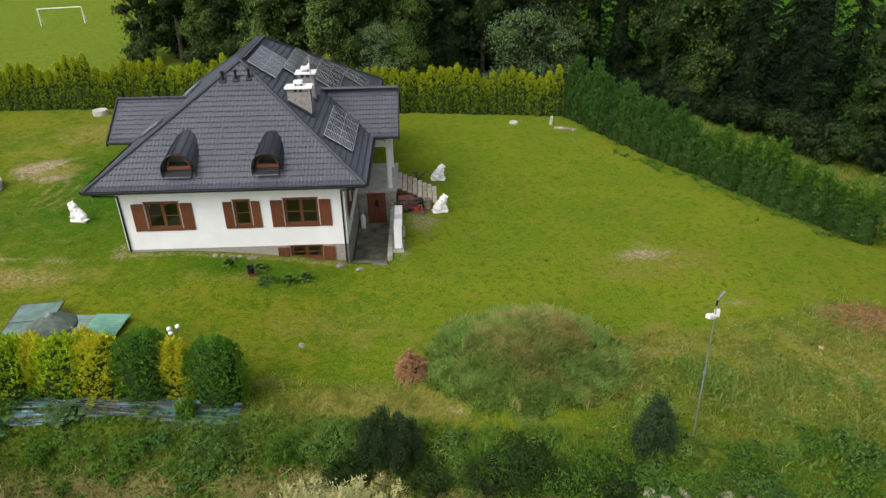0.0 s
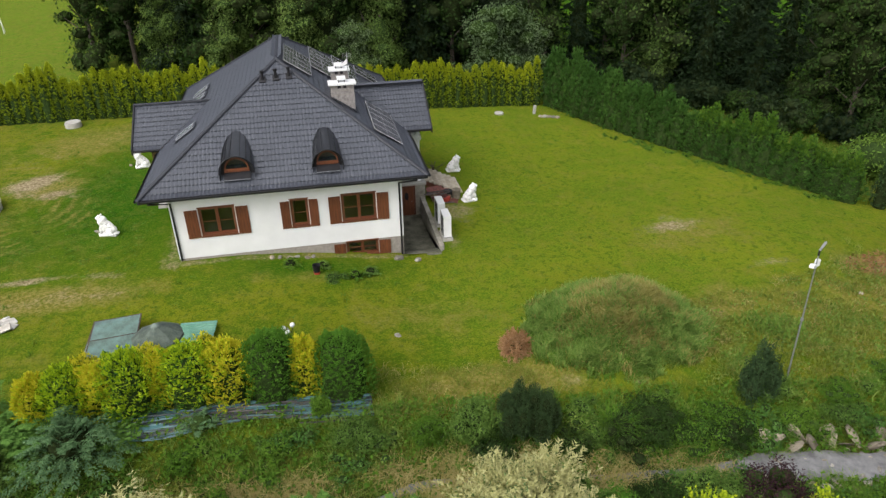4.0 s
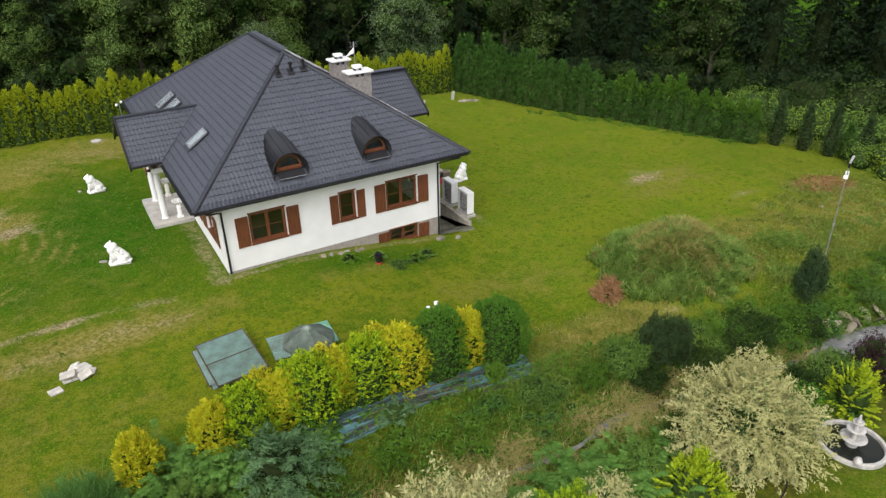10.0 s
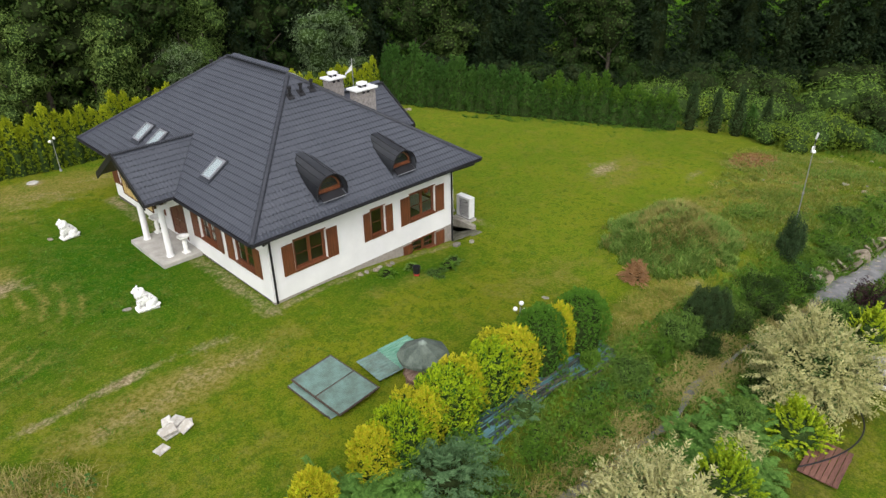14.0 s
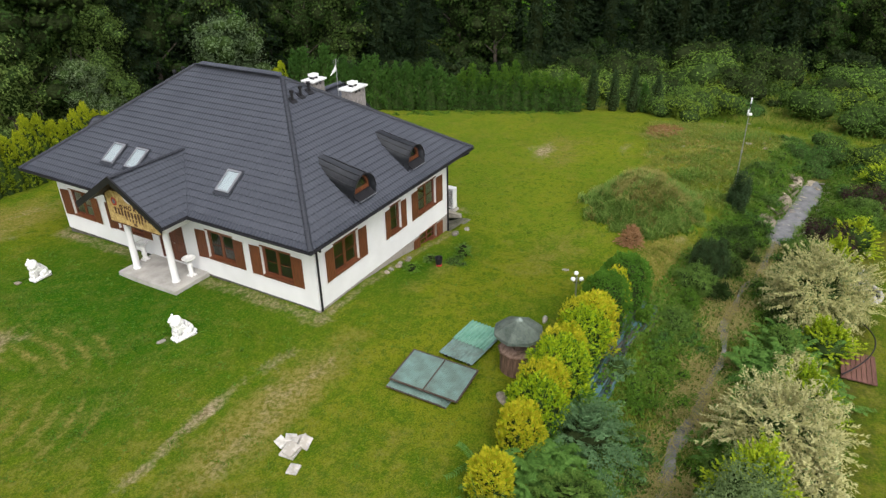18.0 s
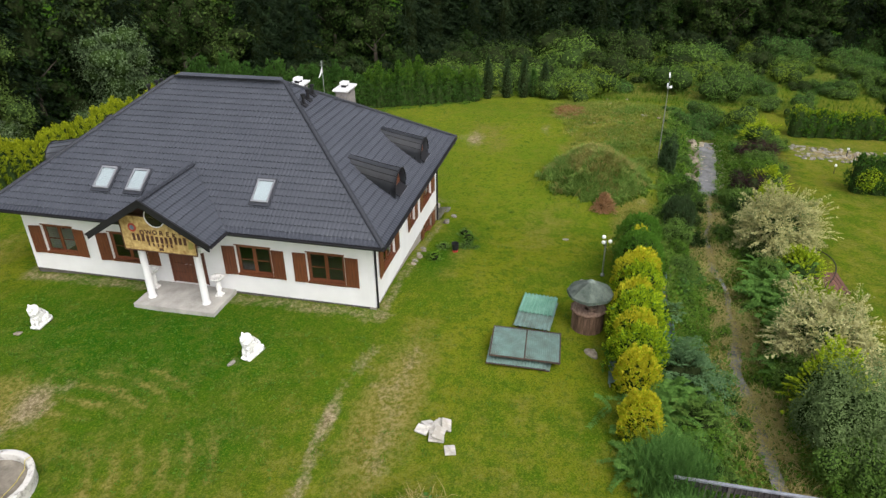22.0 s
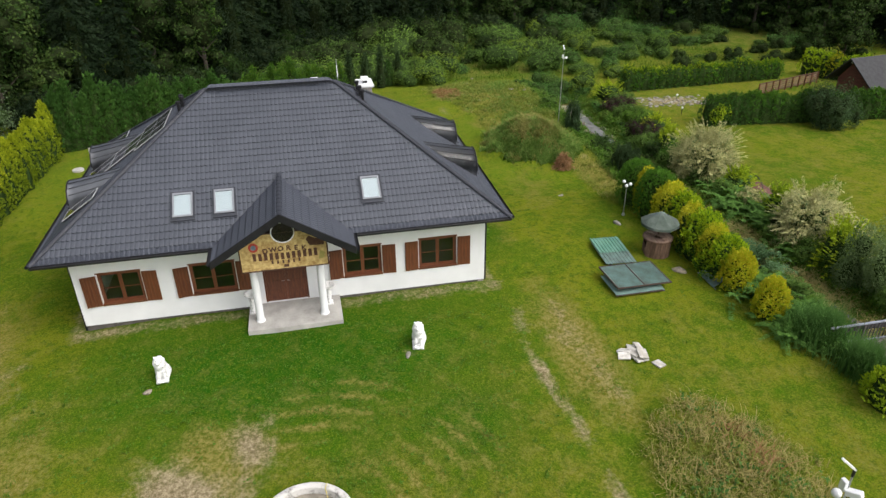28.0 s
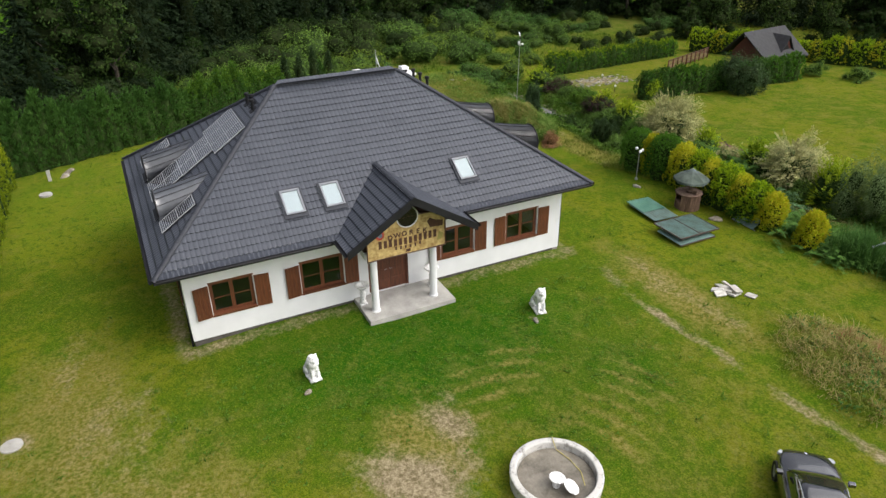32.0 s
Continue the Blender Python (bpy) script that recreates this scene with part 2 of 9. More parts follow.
    links.new(math_node("ADD", math_node("MULTIPLY", tiny.outputs[0], 1.3), 0.35), hsv.inputs["Value"])
    links.new(hsv.outputs[0], bsdf.inputs["Base Color"])
    bsdf.inputs["Roughness"].default_value = 0.95
    bsdf.inputs["Specular IOR Level"].default_value = 0.02
    b = nodes.new("ShaderNodeBump")
    b.inputs["Strength"].default_value = 0.8
    b.inputs["Distance"].default_value = 0.08
    hgt = math_node("ADD", math_node("MULTIPLY", fine.outputs[0], 0.8), math_node("MULTIPLY", tiny.outputs[0], 0.4))
    links.new(hgt, b.inputs["Height"])
    links.new(b.outputs[0], bsdf.inputs["Normal"])
    return m


M_GROUND = ground_material()
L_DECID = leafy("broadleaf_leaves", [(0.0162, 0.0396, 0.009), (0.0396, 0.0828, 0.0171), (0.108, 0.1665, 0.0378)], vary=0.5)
L_WILLOW = leafy("grey_willow_leaves", [(0.075, 0.125, 0.052), (0.145, 0.215, 0.100), (0.290, 0.370, 0.205)])
L_LIGHT = leafy("light_broadleaf_leaves", [(0.080, 0.135, 0.028), (0.135, 0.215, 0.048), (0.240, 0.340, 0.090)], vary=0.4)
L_BRIGHT = leafy("yellow_green_bush_leaves", [(0.1062, 0.177, 0.0189), (0.1888, 0.2832, 0.0307), (0.3068, 0.413, 0.0531)])
L_FERN = leafy("bracken_leaves", [(0.045, 0.125, 0.025), (0.095, 0.215, 0.045), (0.165, 0.310, 0.075)])
L_MEADOW = leafy("meadow_bush_leaves", [(0.0637, 0.1357, 0.0224), (0.1404, 0.2466, 0.0413), (0.2714, 0.3988, 0.072)])
L_SILVER = leafy("silvery_willow_leaves", [(0.085, 0.145, 0.045), (0.185, 0.275, 0.100), (0.310, 0.420, 0.180)])
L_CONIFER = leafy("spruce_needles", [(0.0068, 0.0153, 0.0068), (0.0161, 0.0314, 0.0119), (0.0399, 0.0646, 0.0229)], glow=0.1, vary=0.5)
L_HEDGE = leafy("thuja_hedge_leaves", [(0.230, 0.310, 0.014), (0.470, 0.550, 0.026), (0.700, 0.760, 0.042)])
# same hedge leaves darkened, painting the shaded body below the bright tops
L_HEDGE_SHADED = leafy("shaded_thuja_hedge_leaves", [(0.110, 0.170, 0.010), (0.240, 0.330, 0.018), (0.400, 0.500, 0.028)])
L_HEDGE_DARK = leafy("dark_thuja_leaves", [(0.026, 0.077, 0.016), (0.066, 0.158, 0.03), (0.136, 0.268, 0.048)])
L_THUJA = leafy("green_thuja_leaves", [(0.045, 0.130, 0.016), (0.100, 0.250, 0.028), (0.190, 0.390, 0.046)])
L_LIME = leafy("lime_thuja_leaves", [(0.250, 0.390, 0.014), (0.480, 0.660, 0.024), (0.700, 0.820, 0.045)])
L_GOLD = leafy("golden_thuja_leaves", [(0.420, 0.410, 0.020), (0.740, 0.690, 0.040), (0.900, 0.850, 0.080)])
L_BLUE = leafy("blue_juniper_leaves", [(0.050, 0.118, 0.046), (0.112, 0.218, 0.092), (0.230, 0.370, 0.175)])
L_PINE = leafy("mountain_pine_needles", [(0.02, 0.043, 0.018), (0.045, 0.085, 0.031), (0.1, 0.156, 0.056)], glow=0.1)
L_HAKURO = leafy("variegated_willow_leaves", [(0.390, 0.400, 0.150), (0.600, 0.590, 0.270), (0.830, 0.790, 0.460)])
L_SUMAC = leafy("ferny_green_leaves", [(0.062, 0.155, 0.030), (0.135, 0.280, 0.055), (0.235, 0.400, 0.095)])
L_YELLOW = leafy("yellow_shrub_leaves", [(0.120, 0.240, 0.014), (0.350, 0.500, 0.021), (0.660, 0.730, 0.042)])
L_PURPLE = leafy("purple_barberry_leaves", [(0.022, 0.013, 0.016), (0.062, 0.030, 0.036), (0.125, 0.062, 0.058)])
L_SHRUB = leafy("green_shrub_leaves", [(0.052, 0.115, 0.022), (0.122, 0.225, 0.042), (0.240, 0.375, 0.075)])
L_DEAD = leafy("dead_brown_needles", [(0.150, 0.070, 0.026), (0.340, 0.180, 0.080), (0.560, 0.370, 0.200)], glow=0.2)
L_GRASS = leafy("grass_blades", [(0.051, 0.118, 0.013), (0.107, 0.197, 0.020), (0.191, 0.263, 0.037)])
L_TALL = leafy("tall_grass_blades", [(0.0704, 0.1628, 0.0229), (0.1628, 0.286, 0.044), (0.352, 0.396, 0.1144)])
L_MOUND = leafy("mound_grass_blades", [(0.085, 0.180, 0.032), (0.205, 0.345, 0.068), (0.430, 0.510, 0.160)], glow=0.4)
L_ROUGH = leafy("rough_slope_blades", [(0.130, 0.190, 0.026), (0.230, 0.290, 0.045), (0.400, 0.410, 0.110)], glow=0.42)
L_STRAW = leafy("straw_grass_blades", [(0.200, 0.190, 0.055), (0.400, 0.345, 0.125), (0.620, 0.540, 0.250)])
L_WEED = leafy("bank_weed_leaves", [(0.045, 0.115, 0.012), (0.110, 0.230, 0.024), (0.220, 0.360, 0.045)])
L_DEEP = leafy("olive_thuja_leaves", [(0.095, 0.175, 0.012), (0.225, 0.350, 0.020), (0.420, 0.540, 0.035)])
# dark solid cores: shade inside the crowns put into colour, deeper for the wood
M_DEEP_SHADE = grainy("crown_deep_shade", (0.010, 0.015, 0.006), (0.028, 0.040, 0.014), 5, 0.95, fine=20, bump=0.5, spec=0.0)
M_INNER_SHADE = grainy("crown_inner_shade", (0.016, 0.030, 0.009), (0.046, 0.078, 0.021), 6, 0.95, fine=24, bump=0.8, depth=0.04, spec=0.0)

# ---------------------------------------------------------------- mesh helpers


def mesh_object(name, bm, mat_, parent=None, label="", smooth=False):
    me = bpy.data.meshes.new(name)
    bm.to_mesh(me)
    bm.free()
    if smooth:
        for p in me.polygons:
            p.use_smooth = True
    me.materials.append(mat_)
    ob = new(name, me)
    if parent is not None:
        ob.parent = parent
    if label:
        tagged(ob, label)
    return ob


def part(name, bm, mat_, parent, label="", smooth=False):
    return mesh_object(name, bm, mat_, parent, label, smooth)


def twin(ob, m):
    """The same part once more, on the same mesh, under the same parent."""
    o = ob.copy()
    scene.collection.objects.link(o)
    o.matrix_basis = m
    return o


def thing(name, label, category, group="", m=None):
    e = new(name)
    e.empty_display_size = 0.3
    if m is not None:
        e.matrix_basis = m
    return tagged(e, label, category, group)


def add_box(bm, x0, y0, z0, x1, y1, z1, bevel=0.0):
    vs = [bm.verts.new((x, y, z)) for z in (z0, z1) for y in (y0, y1) for x in (x0, x1)]
    fs = [(0, 2, 3, 1), (4, 5, 7, 6), (0, 1, 5, 4), (2, 6, 7, 3), (0, 4, 6, 2), (1, 3, 7, 5)]
    faces = [bm.faces.new([vs[i] for i in f]) for f in fs]
    if bevel:
        bmesh.ops.bevel(bm, geom=list({e for f in faces for e in f.edges}), offset=bevel, segments=2, affect="EDGES", profile=0.6)
    return faces


def box(x0, y0, z0, x1, y1, z1, bevel=0.0):
    bm = bmesh.new()
    add_box(bm, x0, y0, z0, x1, y1, z1, bevel)
    return bm


def add_tube(bm, points, radii, sides=10, cap=True):
    """A tube through points."""
    pts = [Vector(p) for p in points]
    rings = []
    for i, p in enumerate(pts):
        d = (pts[min(i + 1, len(pts) - 1)] - pts[max(i - 1, 0)]).normalized()
        a = d.cross(Vector((0, 0, 1)))
        if a.length < 0.05:
            a = d.cross(Vector((0, 1, 0)))
        a.normalize()
        b = d.cross(a)
        r = radii[i] if isinstance(radii, (list, tuple)) else radii
        rings.append([bm.verts.new(p + (a * math.cos(2 * math.pi * k / sides) + b * math.sin(2 * math.pi * k / sides)) * r) for k in range(sides)])
    for r0, r1 in zip(rings, rings[1:]):
        for k in range(sides):
            bm.faces.new((r0[k], r0[(k + 1) % sides], r1[(k + 1) % sides], r1[k]))
    if cap:
        bm.faces.new(rings[0][::-1])
        bm.faces.new(rings[-1])
    bmesh.ops.recalc_face_normals(bm, faces=bm.faces[:])
    return bm


def tube(points, radii, sides=10):
    return add_tube(bmesh.new(), points, radii, sides)


def lathe(profile, sides=24, close=True):
    """A turned body from (radius, height) pairs."""
    bm = bmesh.new()
    rings = [[bm.verts.new((r * math.cos(2 * math.pi * k / sides), r * math.sin(2 * math.pi * k / sides), z)) for k in range(sides)] for r, z in profile]
    for a, b in zip(rings, rings[1:]):
        for k in range(sides):
            bm.faces.new((a[k], a[(k + 1) % sides], b[(k + 1) % sides], b[k]))
    if close:
        bm.faces.new(rings[0][::-1])
        bm.faces.new(rings[-1])
    return bm


def moved(bm, m):
    bmesh.ops.transform(bm, matrix=m, verts=bm.verts[:])
    return bm


def prism(outline, axis, a, b):
    """An outline of (u, v) pushed from a to b along x (u=y, v=z) or y (u=x, v=z)."""
    bm = bmesh.new()
    place = (lambda u, v, w: (w, u, v)) if axis == "x" else (lambda u, v, w: (u, w, v))
    if axis == "z":
        place = lambda u, v, w: (u, v, w)
    r0 = [bm.verts.new(place(u, v, a)) for u, v in outline]
    r1 = [bm.verts.new(place(u, v, b)) for u, v in outline]
    n = len(outline)
    for i in range(n):
        bm.faces.new((r0[i], r0[(i + 1) % n], r1[(i + 1) % n], r1[i]))
    bm.faces.new(r0[::-1])
    bm.faces.new(r1)
    bmesh.ops.recalc_face_normals(bm, faces=bm.faces[:])
    return bm


def raw_mesh(name, verts, faces, mat_):
    me = bpy.data.meshes.new(name)
    verts = np.asarray(verts, np.float32)
    faces = np.asarray(faces, np.int32)
    k = faces.shape[1]
    me.vertices.add(len(verts))
    me.vertices.foreach_set("co", verts.ravel())
    me.loops.add(faces.size)
    me.loops.foreach_set("vertex_index", faces.ravel())
    me.polygons.add(len(faces))
    me.polygons.foreach_set("loop_start", np.arange(0, faces.size, k, dtype=np.int32))
    me.polygons.foreach_set("loop_total", np.full(len(faces), k, np.int32))
    me.update(calc_edges=True)
    me.materials.append(mat_)
    return me


# ---------------------------------------------------------------- ground


def smooth(a, b, x):
    t = np.clip((x - a) / (b - a), 0, 1)
    return t * t * (3 - 2 * t)


def stream_bed(x):
    return -1.75 - 0.042 * np.clip(x, -40, 0) - 0.068 * np.clip(x, 0, 24)


def stream_y(x):
    return 13.1 - 0.10 * np.clip(x - 5, 0, 24) + (0.18 * np.sin(x * 0.55) + 0.1 * np.sin(x * 1.3)) * (1 - 0.7 * smooth(6, 12, x))


def ground_z(x, y):
    """The height of the ground: a level yard that falls to the east, a mound, and the stream's ditch."""
    x, y = np.asarray(x, float), np.asarray(y, float)
    z = -0.06 - 1.05 * smooth(-7, 5, x) - 0.05 * np.clip(x - 6, 0, 22) - 0.12 * np.clip(x - 28, 0, 12)
    z = z + 0.65 * np.exp(-((x - 27) ** 2 + (y - 21) ** 2) / 90)
    z = z - 0.25 * smooth(44, 49, y) * smooth(-14, -8, x) * (1 - smooth(-7, 0, x))
    # far to the north the field is level; beyond the east hedge the land falls a little further
    z = z + 0.03 * np.clip(y - 60, 0, 60) * smooth(0, 25, x) * 0.4
    # grassy mound
    mx, my = (x - 11.2) / 3.25, (y - 20.0) / 2.75
    bell = np.exp(-1.0 * (mx * mx + my * my) ** 1.25)
    lump = 0.10 * np.sin(x * 1.6 + 0.6) * np.sin(y * 1.3) + 0.12 * np.sin(x * 0.9 - y * 1.1 + 0.5) + 0.10 * np.sin(x * 3.3 + y * 2.6) * np.sin(x * 2.2 - y * 2.9)
    z = z + bell * (2.05 + 2.4 * lump * np.sqrt(1.02 - bell))
    mx, my = (x + 23.4) / 4.6, (y - 24.4) / 2.5
    q = np.clip(1 - (mx * mx + my * my) * 0.8, 0, 1)
    z = z + 0.45 * q * (1 + 0.3 * np.sin(1.9 * x) * np.sin(2.3 * y + x))
    # ditch
    d = y - stream_y(x)
    garden = -0.45 - 0.055 * np.clip(x + 17, 0, 60)
    bed = stream_bed(x)
    wide = 0.45 + 0.35 * smooth(6, 14, x)
    north = bed + (z - bed) * smooth(wide, wide + 2.9, d)
    south = bed + (garden - bed) * smooth(wide, wide + 1.7, -d)
    z = np.where(d > 0, north, south)
    return z


def gz(x, y):
    return float(ground_z(x, y))


def axis_steps(lo, hi, fine_lo, fine_hi, step):
    mid = np.arange(fine_lo, fine_hi + 1e-6, step)
    out, s, v = [], step, fine_hi
    while v < hi:
        s = min(s * 1.35, 400)
        v += s
        out.append(v)
    low, s, v = [], step, fine_lo
    while v > lo:
        s = min(s * 1.35, 400)
        v -= s
        low.append(v)
    return np.concatenate([low[::-1], mid, out])


def patch(x, y, cx, cy, rx, ry, turn=0.0):
    c, s = math.cos(radians(turn)), math.sin(radians(turn))
    u, v = (x - cx) * c + (y - cy) * s, -(x - cx) * s + (y - cy) * c
    return np.clip(1.25 - np.sqrt((u / rx) ** 2 + (v / ry) ** 2), 0, 1)


def track(x, y, pts, width):
    """How near a worn line through pts is: 1 on it, 0 beyond its width."""
    best = np.full(np.shape(x), 1e9)
    for (ax, ay), (bx, by) in zip(pts, pts[1:]):
        dx, dy = bx - ax, by - ay
        t = np.clip(((x - ax) * dx + (y - ay) * dy) / (dx * dx + dy * dy), 0, 1)
        best = np.minimum(best, np.hypot(x - ax - t * dx, y - ay - t * dy))
    return np.clip(1.3 - best / width, 0, 1)


def wear_and_shade(x, y):
    """Bare earth, dry turf, lush sward, and shade painted under growth and trees."""
    soil = np.zeros(np.shape(x))
    dry = 0.20 + 0.10 * smooth(-9, -20, x) + 0.10 * smooth(11, 8, y) + 0.04 * smooth(12, 20, x)
    lush_and_shade = np.zeros(np.shape(x))
    for p, a in (((-19.8, 42.0, 2.4, 1.5, 40), 1.0), ((-18.0, 39.9, 1.7, 1.0, 20), 0.8), ((-19.7, 40.1, 1.2, 0.8, 0), 0.6), ((-16.9, 39.4, 0.9, 0.6, 0), 0.5), ((-12.4, 51.2, 3.2, 0.8, -20), 0.42), ((-8.2, 52.0, 3.4, 0.7, -5), 0.40), ((-11.4, 49.6, 2.2, 0.6, -25), 0.36), ((28.3, 22.8, 2.8, 1.5, -20), 1.0), ((19.2, 30.0, 2.6, 1.1, 10), 0.68), ((22.0, 24.5, 1.5, 0.6, 0), 0.55), ((25.2, 18.5, 1.6, 0.9, 0), 0.5), ((19.5, 30.9, 1.4, 0.8, 0), 0.45),
                 ((-14.0, 27.2, 1.3, 0.8, 60), 0.4), ((-12.1, 53.8, 0.8, 0.7, 0), 0.8), ((-14, 50.5, 6, 3.5, 10), 0.30), ((-20.5, 47, 4, 3, 40), 0.26), ((6.7, 34.0, 1.5, 1.9, 0), 0.62), ((5.6, 30.2, 0.7, 2.2, 0), 0.5), ((14.5, 53.2, 1.4, 0.5, 0), 0.5),
                 ((-13.9, 33.6, 0.5, 0.4, 0), 0.5), ((15.6, 18.6, 1.3, 0.5, 15), 0.50), ((16.6, 20.6, 0.7, 0.9, 20), 0.45), ((8.0, 16.9, 1.1, 0.5, -10), 0.5), ((10.6, 16.4, 0.9, 0.4, 0), 0.45), ((13.6, 17.2, 0.9, 0.4, 10), 0.45), ((26.0, 17.6, 1.3, 0.7, 20), 0.45), ((31.0, 19.0, 2.2, 1.0, 0), 0.6), ((33.5, 13.8, 5.0, 1.6, -10), 0.55), ((23.8, 1.2, 2.2, 4.2, -7), 0.8), ((-17.6, 16.2, 1.4, 1.0, 0), 0.55)):
        soil = np.maximum(soil, a * patch(x, y, *p))
    xw = x + 0.1 * np.sin(1.7 * y + 0.6 * x)
    yw = y + 0.08 * np.sin(0.6 * x) + 0.05 * np.sin(2.3 * x + 1)
    soil = np.maximum(soil, (0.53 + 0.30 * np.sin(x * 1.3 + 0.8) * np.sin(x * 0.57 + 1.1)) * track(xw, yw, ((-27, 27.6), (-24, 28.0), (-20.3, 28.4), (-16.5, 28.7), (-14.0, 28.65), (-11.8, 28.2)), 0.40))
    soil = np.maximum(soil, 0.42 * track(xw, yw, ((-18, 26.3), (-14.4, 26.6), (-11.6, 26.5)), 0.7))
    # strip of worn earth along the foundations
    soil = np.maximum(soil, 0.5 * track(x, y, ((-9.4, 28.7), (-9.4, 36)), 0.7))
    soil = np.maximum(soil, 0.55 * track(x, y, ((-9.4, 40.3), (-9.4, 47.6), (3, 47.7)), 0.55))
    soil = np.maximum(soil, 0.5 * track(x, y, ((-9.2, 28.8), (2.7, 28.8)), 0.35))
    for p, a in (((-15, 26.6, 7, 1.8, 0), 0.75), ((-18.5, 41, 3, 2.5, 40), 0.7), ((20, 29, 8, 3, 15), 0.42), ((3, 22.5, 9, 3, -8), 0.35), ((5, 17.4, 5.5, 1.7, 0), 0.8), ((24, 19.5, 11, 5, 0), 0.55), ((17.5, 21, 3, 3, 0), 0.6),
                 ((-12, 52, 9, 3.5, 0), 0.65), ((-18, 49.5, 6, 5, 20), 0.6), ((28, 22.5, 5, 3, 0), 0.6), ((0, 16.4, 6, 0.9, 0), 0.45), ((-2, 26.6, 7, 1.2, 0), 0.35), ((15.5, 19, 2, 3, 0), 0.5), ((-21, 24, 6, 3, 0), 0.4),
                 ((-20, 55, 8, 4, 0), 0.3), ((-25, 40, 5, 12, 0), 0.35), ((-24, 60, 20, 3, 0), 0.2)):
        dry = np.maximum(dry, a * patch(x, y, *p))
    # wheel marks swung round in front of the house
    r = np.hypot(x + 21.9, y - 38.1)
    dry = np.maximum(dry, (0.46 + 0.16 * np.sin(1.1 * x + 0.7 * y)) * np.clip(1.15 - np.abs((r - 2.6) % 0.80 - 0.40) / 0.30, 0, 1) * (r < 7.6) * (r > 2.8) * (x > -22.5))
    for p, a in (((-13.6, 38.4, 6.2, 10.5, 0), 1.25), ((-18, 32.6, 4.5, 3.6, 0), 0.9), ((-19.5, 36.5, 4, 3, 30), 0.6), ((-2.2, 27.6, 4.6, 1.1, 0), 0.95), ((14, 36, 9, 9, 0), 0.15)):
        lush_and_shade = np.maximum(lush_and_shade, a * patch(x, y, *p))
    # unmown meadow before the wood; its shade by hedge and trees painted dark
    wood = np.maximum(smooth(60, 66, x), smooth(62, 67, y) * smooth(-20, -10, x))
    far = np.maximum(smooth(36, 42, x) * (1 - 0.75 * smooth(5, 0, y) * (1 - smooth(44, 50, x))), smooth(0, 2, x - 34.6 + (y - 32.8) * 0.61) * (y > 30) * (y < 60))
    dry = np.maximum(dry, 0.45 * far) * (1 - wood)
    lush_and_shade = np.maximum(lush_and_shade, np.maximum(0.8 * far, wood))
    d = y - stream_y(x)
    bank = np.clip(1.2 - np.abs(d - 0.4) / 2.8, 0, 1) * (np.abs(x) < 60)
    lush_and_shade = np.maximum(lush_and_shade, 0.8 * bank)
    dry = np.maximum(dry, 0.4 * bank)
    soil = np.maximum(soil, (0.25 + 0.35 * smooth(8, 12, x)) * np.clip(1.3 - np.abs(d) / 0.4, 0, 1) * (x > -60) * (x < 26))
    # shade under the bank plants, painted along the ditch
    undershade = np.maximum(np.clip(1.35 - np.abs(d - 0.4) / 2.7, 0, 1) * (x > -22) * (x < 30), np.clip(1.5 - np.abs(d + 4.2) / 1.6, 0, 1) * (x > -16) * (x < 27))
    return soil, dry, lush_and_shade, 0.55 * undershade


gx = np.concatenate([axis_steps(-2400, -30, -34, -30, 0.5)[:-8], np.arange(-30.5, 18, 0.28), axis_steps(18, 2600, 18, 46, 0.5)])
gx = np.unique(np.round(gx[np.diff(gx, prepend=-1e9) > 0.1], 4))
gy = np.concatenate([axis_steps(-2400, 8, -20, 8, 0.8)[:-1], np.arange(8, 20, 0.22), np.arange(20, 50, 0.28), axis_steps(50, 2600, 50, 62, 0.5)])
gy = np.unique(np.round(gy[(np.diff(gy, prepend=-1e9) > 0.1)], 4))
XX, YY = np.meshgrid(gx, gy)
ZZ = ground_z(XX, YY)
near = (np.abs(XX) < 80) & (np.abs(YY) < 130)
rough_ = np.array([noise.noise((x * 0.5, y * 0.5, 3.1)) * 0.05 + noise.noise((x * 1.7, y * 1.7, 7.7)) * 0.025 for x, y in zip(XX[near], YY[near])])
ZZ[near] += rough_
# the sunk way to the cellar door
cellar = (XX > 2.6) & (XX < 4.8) & (YY > 29.2) & (YY < 36.2)
ZZ[cellar] = -2.6
under = (XX > -8.4) & (XX < 2.2) & (YY > 29.6) & (YY < 46.8)
ZZ[under] = np.minimum(ZZ[under], -2.9)
nx_, ny_ = len(gx), len(gy)
idx = np.arange(nx_ * ny_).reshape(ny_, nx_)
quads = np.stack([idx[:-1, :-1], idx[:-1, 1:], idx[1:, 1:], idx[1:, :-1]], -1).reshape(-1, 4)
gmesh = raw_mesh("ground", np.stack([XX, YY, ZZ], -1).reshape(-1, 3), quads, M_GROUND)
col = gmesh.color_attributes.new("wear_and_shade", "FLOAT_COLOR", "POINT")
ws, wd, wl, wh = wear_and_shade(XX, YY)
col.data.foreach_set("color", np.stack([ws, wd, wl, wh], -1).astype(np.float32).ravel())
for p in gmesh.polygons:
    p.use_smooth = True
ground = tagged(new("ground", gmesh), "mown and worn lawn falling to a ditch", "lawn", kind="structure")

# ---------------------------------------------------------------- the house
X0, X1, Y0, Y1 = -8.98, 2.72, 29.13, 47.23          # outer faces of the walls
EX0, EX1, EY0, EY1, EZ = -10.13, 3.99, 28.22, 48.22, 3.87   # eaves
RX, RY0, RY1, RZ = -3.09, 35.20, 41.32, 8.60         # ridge
WALL_TOP, WALL_BOT = 3.42, 0.06
